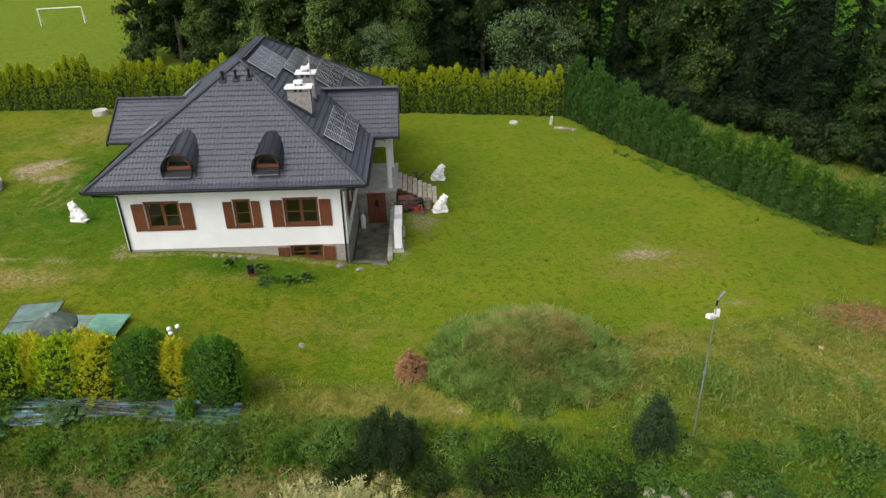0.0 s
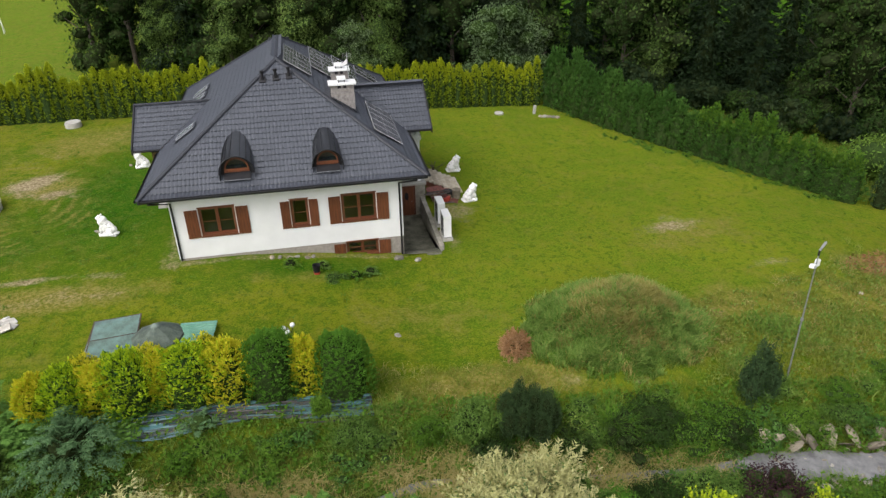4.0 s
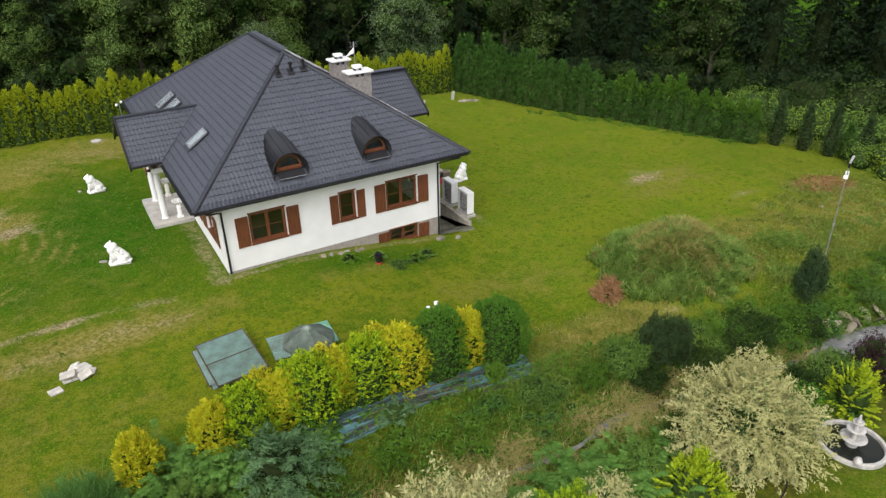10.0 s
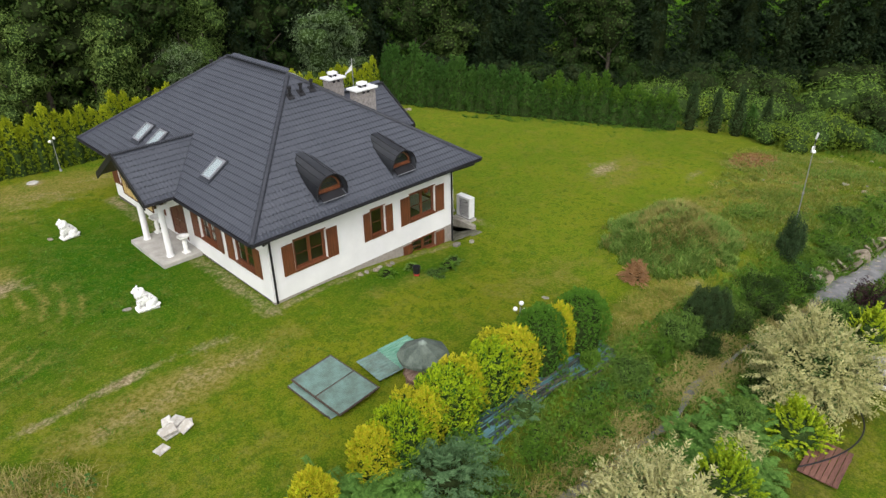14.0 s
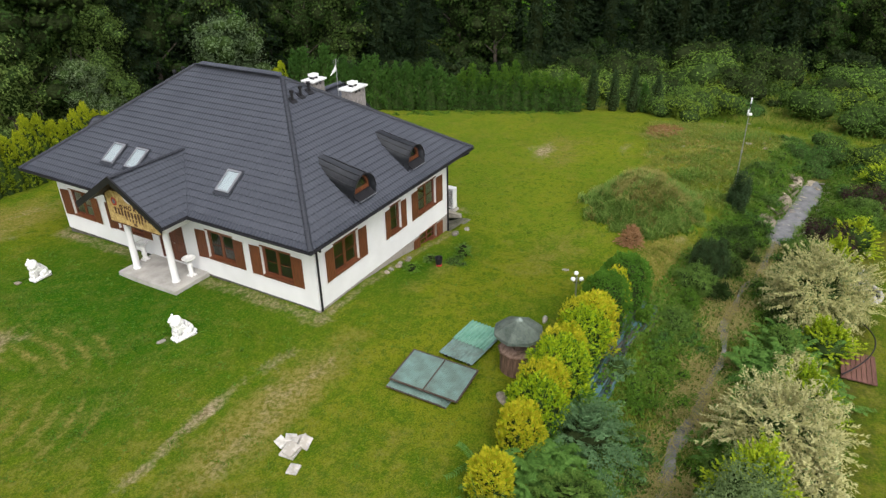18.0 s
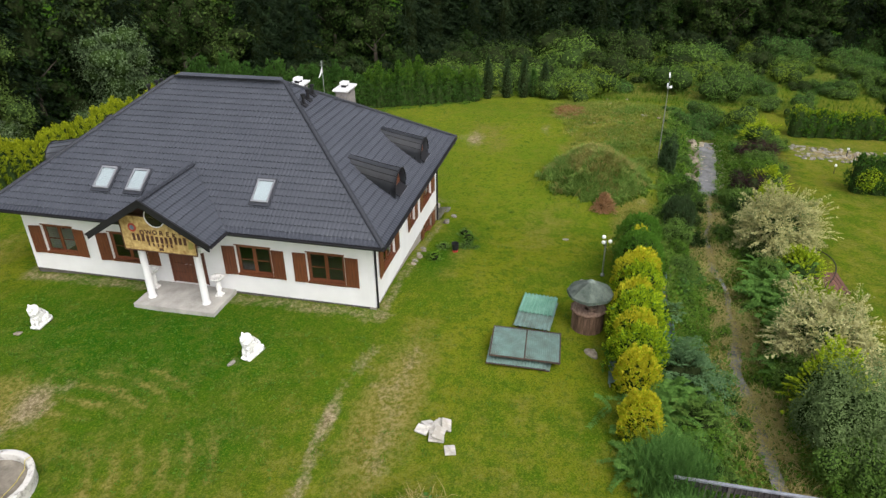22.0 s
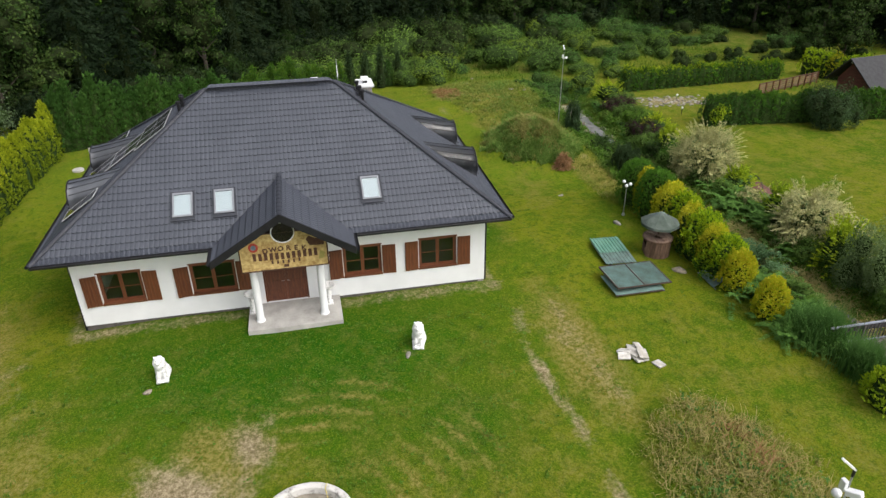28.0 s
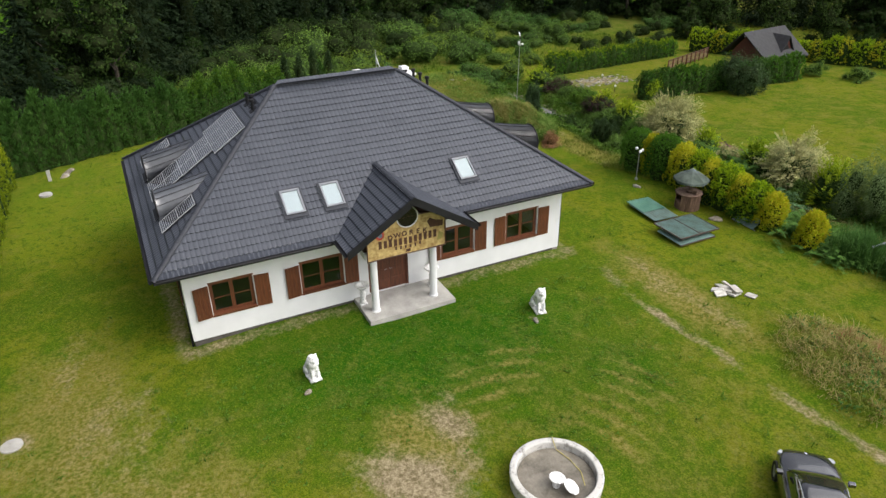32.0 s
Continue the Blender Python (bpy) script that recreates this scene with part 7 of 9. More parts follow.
for s in (-1, 1):
    q = [(-0.8 + s * 1.5, 1.45), (-0.8, 3.58), (-0.8, 3.72), (-0.8 + s * 1.62, 1.48)]
    part("gablet_roof", prism(q, "x", -2.0, 0.3), M_SHINGLE, cot)
part("gablet_window", prism([(-1.6, 1.8), (0.0, 1.8), (-0.8, 2.95)], "x", -1.77, -1.752), M_GUTTER, cot)
part("window", box(-2.13, 0.6, 0.9, -2.101, 1.6, 1.7), M_GUTTER, cot)
part("porch_post", box(-2.6, -2.9, -0.2, -2.45, -2.75, 1.6), M_CRED, cot)
part("gable_lamp", moved(lathe([(0.02, 0), (0.14, 0.1), (0.02, 0.24)], 10), pose(0.7, 3.25, 3.6)), M_WHITE, cot)
fence = thing("board_fence", "brown horizontal board fence beside the cottage", "fence")
for k in range(10):
    x_, y_ = 23.2 + (26.5 - 23.2) * k / 9, -7.9 + (-17.1 + 7.9) * k / 9
    p = part("post", box(-0.05, -0.05, -0.2, 0.05, 0.05, 1.25), M_WOOD_DARK, fence)
    p.matrix_basis = pose(x_, y_, gz(x_, y_))
for k in range(5):
    a, b = Vector((23.25, -7.9, gz(23.2, -7.9) + 0.2 + 0.22 * k)), Vector((26.55, -17.1, gz(26.5, -17.1) + 0.2 + 0.22 * k))
    ln = (b - a).length
    p = part("board", box(0, -0.015, 0, ln, 0.015, 0.15), M_OLDWOOD, fence)
    p.matrix_basis = Matrix.Translation(a) @ (b - a).to_track_quat("X", "Z").to_matrix().to_4x4()

# ---------------------------------------------------------------- plants
RNG = np.random.default_rng(7)


def unit(v):
    return v / np.maximum(np.linalg.norm(v, axis=-1, keepdims=True), 1e-9)


def leaf_quads(P, D, length, width, N=None, loose=0.5):
    """Pointed leaves: one kite at each place P, lying along D and facing N (any way if N is not given)."""
    n = len(P)
    D = unit(D)
    face = RNG.normal(size=(n, 3)) if N is None else unit(N) + RNG.normal(size=(n, 3)) * loose
    side = unit(np.cross(D, unit(face) + 1e-4))
    length = np.broadcast_to(length, (n,))[:, None] * RNG.uniform(0.7, 1.3, (n, 1))
    width = np.broadcast_to(width, (n,))[:, None] * RNG.uniform(0.7, 1.3, (n, 1))
    nrm = np.cross(D, side)
    a = P - D * length * 0.4
    b = P + side * width * 0.5 + nrm * width * 0.12
    c = P + D * length * 0.6
    d_ = P - side * width * 0.5 + nrm * width * 0.12
    return np.stack([a, b, c, d_], 1).reshape(-1, 3)


def kites(name, V, mat_):
    F = np.arange(len(V)).reshape(-1, 4)
    return raw_mesh(name, V, F, mat_)


def leaf_and_core(name, V, cv, cf, mat_, tip_mat=None, tip=None):
    """One plant mesh: its leaves, and a dark core that paints the shade inside; young tips may have a leaf colour of
    their own.
    """
    n = len(V) // 4
    me = bpy.data.meshes.new(name)
    me.from_pydata(np.concatenate([V, cv]).tolist(), [], np.arange(len(V)).reshape(-1, 4).tolist() + [[i + len(V) for i in f] for f in cf])
    idx_ = np.ones(n + len(cf), np.int32)
    idx_[:n] = 0
    me.materials.append(mat_)
    me.materials.append(M_DEEP_SHADE if mat_ in (L_DECID, L_CONIFER, L_PINE) else M_INNER_SHADE)
    if tip is not None:
        me.materials.append(tip_mat)
        idx_[:n][tip] = 2
    me.polygons.foreach_set("material_index", idx_)
    return me


def bumpy(A, seed, amp=0.18, freq=3.0):
    """Uneven outlines: a wavy factor for directions A."""
    s = seed * 1.7
    return 1 + amp * (np.sin(A[:, 0] * freq + s) * np.sin(A[:, 1] * freq * 1.3 + 2 * s) + 0.6 * np.sin(A[:, 2] * freq * 2.1 + s) * np.sin(A[:, 0] * freq * 1.9 - s))


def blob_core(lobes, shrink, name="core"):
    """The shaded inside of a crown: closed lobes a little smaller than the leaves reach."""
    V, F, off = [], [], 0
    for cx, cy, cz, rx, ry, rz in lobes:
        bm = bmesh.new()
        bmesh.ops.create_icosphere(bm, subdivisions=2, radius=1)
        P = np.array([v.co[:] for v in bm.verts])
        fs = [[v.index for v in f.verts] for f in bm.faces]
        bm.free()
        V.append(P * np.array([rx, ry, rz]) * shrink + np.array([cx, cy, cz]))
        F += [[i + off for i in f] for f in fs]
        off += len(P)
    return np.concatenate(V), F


def crown_mesh(name, lobes, n, leaf, mat_, up=0.25, seed=0, amp=0.2, core=0.70, narrow=0.6, depth=0.35, spiky=False):
    """Leaves over a set of lobes, thick at the rim and thinner inside, with gaps."""
    L = np.array(lobes, float)
    area = L[:, 3] * L[:, 5]
    pick = RNG.choice(len(L), n, p=area / area.sum())
    A = unit(RNG.normal(size=(n, 3)))
    r = bumpy(A * 1.0 + pick[:, None], seed, amp, 3.2) * (1 - depth * RNG.random(n) ** 2)
    P = L[pick, :3] + A * L[pick, 3:6] * r[:, None]
    # drop leaves deep inside another lobe
    keep = np.ones(n, bool)
    for k in range(len(L)):
        q = (((P - L[k, :3]) / L[k, 3:6]) ** 2).sum(1)
        keep &= (q > 0.5) | (pick == k)
    P, A = P[keep], A[keep]
    if spiky:
        V = leaf_quads(P, A + RNG.normal(size=A.shape) * 0.55 + np.array([0, 0, up]), leaf, leaf * narrow)
    else:
        D = np.cross(A, RNG.normal(size=A.shape)) + A * 0.45 + RNG.normal(size=A.shape) * 0.2 - np.array([0, 0, 0.25])
        V = leaf_quads(P, D, leaf, leaf * narrow, A + np.array([0, 0, 0.6]), 0.55)
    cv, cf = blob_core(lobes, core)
    return leaf_and_core(name, V, cv, cf, mat_)


def plant(name, label, category, group, mesh, m, stem=None, stem_mat=None, part_name="foliage"):
    t_ = thing(name, label, category, group, m)
    o = new(part_name, mesh)
    o.parent = t_
    if stem is not None:
        s = new("trunk", stem)
        s.parent = t_
    return t_


def stem_mesh(points_list, radii_list, sides=7):
    bm = bmesh.new()
    for pts, rad in zip(points_list, radii_list):
        add_tube(bm, pts, rad, sides)
    me = bpy.data.meshes.new("trunk")
    bm.to_mesh(me)
    bm.free()
    me.materials.append(M_BARK)
    return me


def thuja_mesh(h, r, n, mat_, seed, leaf=0.13, top=2.4, power=0.55, foot=0.75, tip_mat=None, tip_from=0.55, ragged=0.10):
    """A dense column of upright fans of scale leaves, rounded or pointed at the top, with dark gaps between the fans."""
    per = 6
    k = n // per
    z = RNG.random(k) ** 0.8 * h
    a = RNG.random(k) * 2 * math.pi
    t = z / h
    prof = np.clip(1 - t ** top, 0, 1) ** power * (foot + (1 - foot) * np.clip(t * 4, 0, 1))
    lump = 1 + ragged * np.sin(a * 3 + seed + z * 2.2) + ragged * np.sin(a * 8 - z * 4 + seed * 2) + 0.5 * ragged * np.sin(a * 17 + z * 9)
    rr = r * prof * lump * (1 - 0.26 * RNG.random(k) ** 2)
    # the crown's own flat or domed top is filled too
    cap = RNG.random(k) < 0.18
    rr = np.where(cap, rr * np.sqrt(RNG.random(k)), rr)
    zc = np.where(cap, h * np.clip(1 - (rr / (r * 1.02)) ** 2, 0.0, 1) ** (1 / top) * (0.93 + ragged * np.sin(a * 5 + rr * 7 + seed) + 0.09 * RNG.random(k)), z)
    z = np.where(cap, np.maximum(zc, z), z)
    t = z / h
    P0 = np.stack([rr * np.cos(a), rr * np.sin(a), z], -1)
    N = np.stack([np.cos(a), np.sin(a), 0.15 + 1.2 * t ** 3], -1)
    D = unit(N * 0.55 + np.array([0, 0, 0.8]) + RNG.normal(size=(k, 3)) * 0.32)
    side = unit(np.cross(D, N + RNG.normal(size=(k, 3)) * 0.5))
    u = np.linspace(-1, 1, per)[None] + RNG.normal(size=(k, per)) * 0.12
    P = P0[:, None] + D[:, None] * (leaf * (1.3 - 0.8 * np.abs(u)) + leaf * 0.4 * RNG.random((k, per)))[..., None] + side[:, None] * (u * leaf * 0.62)[..., None]
    DL = D[:, None] + side[:, None] * (u * 0.75)[..., None]
    P, DL = P.reshape(-1, 3), DL.reshape(-1, 3)
    V = leaf_quads(P, DL, leaf * 1.55, leaf * 0.52, np.repeat(N, per, 0), 0.5)
    # dark column that paints the shade between the fans
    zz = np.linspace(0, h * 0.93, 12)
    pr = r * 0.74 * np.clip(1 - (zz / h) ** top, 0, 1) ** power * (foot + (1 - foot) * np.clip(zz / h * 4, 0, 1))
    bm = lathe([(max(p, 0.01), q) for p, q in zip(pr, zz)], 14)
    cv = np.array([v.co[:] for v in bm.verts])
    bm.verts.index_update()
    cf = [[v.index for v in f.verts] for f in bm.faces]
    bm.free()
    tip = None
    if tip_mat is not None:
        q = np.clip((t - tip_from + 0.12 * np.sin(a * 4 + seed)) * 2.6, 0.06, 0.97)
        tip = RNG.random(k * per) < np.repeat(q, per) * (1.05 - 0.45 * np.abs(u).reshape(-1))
    return leaf_and_core("foliage", V, cv, cf, mat_, tip_mat, tip)


def shoot_mesh(branches, per, reach, leaf, mat_, seed=0, elev=(12, 78), droop=0.3, feather=0.20, start=0.2, narrow=0.32, tip_mat=None, tip_from=0.5, core=0.45, tall=1.0):
    """A bush of separate arching boughs, each feathered with leaves to both sides and hanging over at the tip."""
    rs = np.random.default_rng(seed + 100)
    az = np.arange(branches) * 2.39996 + rs.normal(size=branches) * 0.25
    el = np.radians(rs.uniform(elev[0], elev[1], branches))
    L = reach * rs.uniform(0.72, 1.12, branches) * (1 + 0.14 * np.sin(az * 3 + seed))
    t = start + (1 - start) * rs.random((branches, per)) ** 0.8
    out = np.stack([np.cos(az), np.sin(az), 0 * az], -1)[:, None]
    side = np.stack([-np.sin(az), np.cos(az), 0 * az], -1)[:, None]
    up = np.array([0, 0, 1.0])
    w = rs.uniform(-1, 1, (branches, per))
    spread = feather * L[:, None] * (1.05 - 0.85 * t) * w
    run = L[:, None] * t
    lift = (np.sin(el)[:, None] * run * tall - droop * L[:, None] * t ** 2.6 - np.abs(spread) * 0.25)
    P = out * (run * np.cos(el)[:, None])[..., None] + side * spread[..., None] + up * lift[..., None]
    slope = np.sin(el)[:, None] - 2.6 * droop * t ** 1.6
    D = out * np.cos(el)[:, None, None] * 0.8 + up * slope[..., None] + side * (np.sign(w) * 0.75)[..., None] + rs.normal(size=P.shape) * 0.18
    P, D = P.reshape(-1, 3), D.reshape(-1, 3)
    P[:, 2] = np.maximum(P[:, 2], 0.03)
    N = np.repeat(out[:, 0] * 0.3 + up, per, 0)
    V = leaf_quads(P, D, leaf, leaf * narrow, N, 0.35)
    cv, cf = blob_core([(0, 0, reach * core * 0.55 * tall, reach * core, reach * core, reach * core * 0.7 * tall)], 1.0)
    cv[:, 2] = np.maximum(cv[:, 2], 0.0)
    tip = (rs.random(branches * per) < np.clip((t.reshape(-1) - tip_from) * 4, 0.04, 0.97)) if tip_mat is not None else None
    return leaf_and_core("foliage", V, cv, cf, mat_, tip_mat, tip)


def spray_mesh(rx, rz, sprays, per, leaf, mat_, droop=0.25, low=-0.15, seed=0, base=0.4, start=0.35, narrow=0.3, tip_mat=None, amp=0.16):
    """A bush of many arching shoots, each set with small leaves along its outer part."""
    A = unit(RNG.normal(size=(sprays * 3, 3)))
    A = A[A[:, 2] > low][:sprays]
    k = len(A)
    reach = bumpy(A * 1.6, seed, amp, 3.1) * RNG.uniform(0.80, 1.12, k)
    turn = unit(np.cross(A, RNG.normal(size=(k, 3)))) * 0.30
    t = start + (1 - start) * RNG.random((k, per)) ** 0.75
    R = np.array([rx, rx, rz])
    P = A[:, None] * R * (reach[:, None] * t)[..., None] + turn[:, None] * R * (t * t)[..., None] * 0.35
    P[..., 2] += rz * base - droop * rz * t ** 3
    A3 = A[:, None] * R / rx * 0.6 + np.cross(A, RNG.normal(size=A.shape))[:, None] * 0.5
    D = A3 + turn[:, None] * 0.8 * t[..., None] - np.array([0, 0, droop * 2.2]) * (t ** 2)[..., None] + RNG.normal(size=P.shape) * 0.42
    P = P + RNG.normal(size=P.shape) * leaf * 0.45
    tt = t.reshape(-1)
    P, D, N = P.reshape(-1, 3), D.reshape(-1, 3), np.repeat(A + np.array([0, 0, 0.7]), per, 0)
    P[:, 2] = np.maximum(P[:, 2], 0.03)
    # leaves that close the gaps between the shoots
    m = len(P) // 3
    F = unit(RNG.normal(size=(m * 3, 3)))
    F = F[F[:, 2] > low][:m]
    Q = F * R * (bumpy(F * 1.6, seed, amp, 3.1) * RNG.uniform(0.72, 0.95, len(F)))[:, None]
    Q[:, 2] = np.maximum(Q[:, 2] + rz * base - droop * rz * 0.6, 0.03)
    P, D, N = np.concatenate([P, Q]), np.concatenate([D, np.cross(F, RNG.normal(size=F.shape)) + F * 0.4]), np.concatenate([N, F + np.array([0, 0, 0.5])])
    tt = np.concatenate([tt, RNG.uniform(start, 1, len(F))])
    V = leaf_quads(P, D, leaf, leaf * narrow, N, 0.6)
    cv, cf = blob_core([(0, 0, rz * base, rx * 0.66, rx * 0.66, rz * 0.62)], 0.85)
    cv[:, 2] = np.maximum(cv[:, 2], 0.0)
    tip = (RNG.random(len(tt)) < np.clip((tt - start) * 5, 0.1, 0.95)) if tip_mat is not None else None
    return leaf_and_core("foliage", V, cv, cf, mat_, tip_mat, tip)


def frond_mesh(n_frond, length, mat_, pairs=13, leaf=0.2):
    """Rosettes of feathery fronds."""
    P, D = [], []
    for i in range(n_frond):
        a, el = RNG.random() * 2 * math.pi, RNG.uniform(0.35, 1.25)
        base = RNG.normal(size=3) * np.array([0.35, 0.35, 0.1]) * length
        base[2] = abs(base[2])
        ln = length * RNG.uniform(0.6, 1.1)
        out = np.array([math.cos(a), math.sin(a), 0.0])
        side = np.array([-math.sin(a), math.cos(a), 0.0])
        for t in np.linspace(0.2, 1, pairs):
            p = base + out * ln * t * math.cos(el) + np.array([0, 0, ln * (t * math.sin(el) - 0.45 * t * t)])
            for s in (-1, 1):
                d_ = side * s + out * 0.5 + np.array([0, 0, -0.15])
                P.append(p + d_ * leaf * 0.4 * (1.2 - 0.7 * t))
                D.append(d_)
    P, D = np.array(P), np.array(D)
    P[:, 2] = np.maximum(P[:, 2], 0.02)
    V = leaf_quads(P, D, leaf, leaf * 0.36, np.array([[0, 0, 1.0]]) + 0 * P, 0.25)
    return kites("foliage", V, mat_)


def blade_mesh(name, P, height, width, mat_, lean=0.35, flop=0.5, az=None):
    """Grass: one bent two-piece blade at every place P, bent any way or about the way az."""
    n = len(P)
    a = RNG.random(n) * 2 * math.pi if az is None else az + RNG.normal(size=n) * 0.55
    out = np.stack([np.cos(a), np.sin(a), 0 * a], -1)
    side = np.stack([-np.sin(a), np.cos(a), 0 * a], -1)
    h = (np.broadcast_to(height, (n,)) * RNG.uniform(0.6, 1.25, n))[:, None]
    w = (np.broadcast_to(width, (n,)) * RNG.uniform(0.7, 1.3, n))[:, None]
    up = np.array([0, 0, 1.0])
    l = RNG.uniform(0.2, 1.0, (n, 1)) * lean
    m1 = P + out * h * l * 0.5 + up * h * 0.6
    tip = P + out * h * (l * 1.3 + flop * 0.4) + up * h * (1.0 - flop * 0.3 * RNG.random((n, 1)))
    V = np.stack([P - side * w / 2, P + side * w / 2, m1 + side * w * 0.42, m1 - side * w * 0.42, tip], 1).reshape(-1, 3)
    base = np.arange(n)[:, None] * 5
    me = bpy.data.meshes.new(name)
    F = np.concatenate([base + np.array([[0, 1, 2, 3]])]).tolist()
    T = (base + np.array([[3, 2, 4]])).tolist()
    me.from_pydata(V.tolist(), [], F + T)
    me.materials.append(mat_)
    return me


def clump_mesh(n, h, r, w, mat_, lean=0.7):
    P = np.concatenate([RNG.normal(size=(n, 2)) * r, np.zeros((n, 1))], 1)
    return blade_mesh("foliage", P, h, w, mat_, lean, 0.45)


def scatter(n, x0, x1, y0, y1, ok):
    x, y = RNG.uniform(x0, x1, n), RNG.uniform(y0, y1, n)
    k = ok(x, y)
    x, y = x[k], y[k]
    return np.stack([x, y, ground_z(x, y) - 0.02], -1)


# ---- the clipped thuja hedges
HEDGE = [thuja_mesh(3.35 + 0.2 * k, 0.64, 3000, L_HEDGE_SHADED, k, 0.10, 2.4, 0.7, 0.95, L_HEDGE, 0.42, 0.07) for k in range(4)]
HEDGE_D = [thuja_mesh(3.5 + 0.25 * k, 0.92, 3000, L_HEDGE_DARK, k, 0.15, 2.2, 0.7, 0.95, None, 0.5, 0.15) for k in range(3)]
HEDGE_W = [thuja_mesh(3.4 + 0.3 * k, 0.90, 2600, L_HEDGE_DARK, k + 7, 0.15, 1.9, 0.75, 0.95, L_WEED, 0.55, 0.18) for k in range(3)]
TRUNK_S = stem_mesh([[(0, 0, -0.2), (0, 0, 0.6), (0, 0, 1.8)]], [[0.07, 0.06, 0.03]])
STEM_LOW = stem_mesh([[(0, 0, -0.2), (0.02, 0, 0.15), (0.05, 0.03, 0.4)]], [[0.06, 0.05, 0.02]])
random.seed(11)
x = -46.0
while x < 19.6:
    y = 56.0 + 0.55 * smooth(-20, -40, x) + random.uniform(-0.12, 0.12)
    s = random.uniform(0.90, 1.10)
    plant("hedge_thuja", "tall yellow-green thuja in a clipped hedge", "hedge", "north thuja hedge", random.choice(HEDGE),
          pose(x, y, gz(x, y), 0, 0, random.uniform(0, 360)) @ Matrix.Diagonal((random.uniform(0.9, 1.12), 1, s, 1)), TRUNK_S)
    x += random.uniform(0.72, 0.86)
EAST = ((20.4, 55.6), (23.0, 49.6), (26.6, 43.4), (30.2, 37.6), (34.0, 32.9), (34.6, 32.1))
for (ax, ay), (bx, by) in zip(EAST, EAST[1:]):
    n = round(math.hypot(bx - ax, by - ay) / 0.98)
    for i in range(n):
        px, py = ax + (bx - ax) * i / n, ay + (by - ay) * i / n
        s = random.uniform(0.86, 1.16) * (1.0 + 0.12 * (px < 24)) - 0.012 * (px - 20)
        plant("hedge_thuja", "dark green thuja in a tall uncut hedge", "hedge", "east thuja hedge", random.choice(HEDGE_D if px < 27.5 else HEDGE_W),
              pose(px + random.uniform(-0.2, 0.2), py, gz(px, py), 0, 0, random.uniform(0, 360)) @ Matrix.Diagonal((1.05, 1.05, s, 1)), TRUNK_S)
# slim dark columns where the hedge ends
for i, (px, py) in enumerate(((35.4, 31.7), (36.4, 29.9), (37.2, 28.2), (38.3, 26.2), (37.9, 27.3))):
    plant("column_thuja", "slim dark columnar thuja", "conifer", "columnar thujas", thuja_mesh(3.7, 0.72, 2200, L_PINE if i < 4 else L_HEDGE_DARK, i, 0.12, 1.25, 0.85, 0.7),
          pose(px, py, gz(px, py), 0, 0, 40 * i) @ Matrix.Diagonal((1, 1, (1.05, 0.95, 1.08, 0.9, 0.7)[i], 1)), TRUNK_S)

# ---- the mixed row by the ditch
ROW = ((-14.75, 17.65, L_GOLD, 1.9, 0.58, "golden"), (-12.35, 17.75, L_GOLD, 1.95, 0.66, "golden"), (-11.2, 17.75, L_LIME, 2.15, 0.82, "lime green"), (-10.1, 17.7, L_GOLD, 2.2, 0.62, "golden"),
       (-9.15, 17.7, L_LIME, 2.5, 0.88, "lime green"), (-7.95, 17.75, L_GOLD, 2.35, 0.5, "golden"), (-7.0, 17.65, L_LIME, 2.55, 0.88, "lime green"), (-5.65, 17.65, L_GOLD, 2.55, 0.78, "golden"),
       (-4.05, 17.6, L_THUJA, 2.75, 0.88, "deep green"), (-2.85, 17.6, L_GOLD, 2.55, 0.5, "golden"), (-1.4, 17.55, L_THUJA, 2.65, 0.92, "deep green"))
for i, (px, py, mt, h, r, word) in enumerate(ROW):
    base_, tip_ = {"golden": (L_LIME, L_GOLD), "lime green": (L_THUJA, L_LIME), "deep green": (L_THUJA, None)}[word]
    plant("garden_thuja", "broad " + word + " thuja in a mixed row above the ditch", "thuja", "garden thuja row",
          thuja_mesh(h * (0.93 if tip_ else 1.0), r * 1.12, 9000 if tip_ else 12000, base_, i * 1.3, 0.085 if tip_ else 0.065, 5.0, 0.5, 0.97, tip_, {"golden": -0.25, "lime green": 0.10}.get(word, 0.5), 0.12 if tip_ else 0.06),
          pose(px, py, gz(px, py)) @ Matrix.Diagonal((1.27 if i > 1 else 0.95, 1.0, 1.0, 1)) @ pose(0, 0, 0, 0, 0, 60 * i), TRUNK_S)
# gold tips behind the lime ones
for i, (px, py, h) in enumerate(((-10.6, 18.15, 2.2), (-6.3, 18.2, 2.45), (-8.4, 18.2, 2.3))):
    plant("garden_thuja", "low golden thuja tucked behind the row", "thuja", "garden thuja row", thuja_mesh(h, 0.62, 3400, L_DEEP, i + 3, 0.07, 4.5, 0.5, 0.9, L_GOLD, 0.2), pose(px, py, gz(px, py)), TRUNK_S)

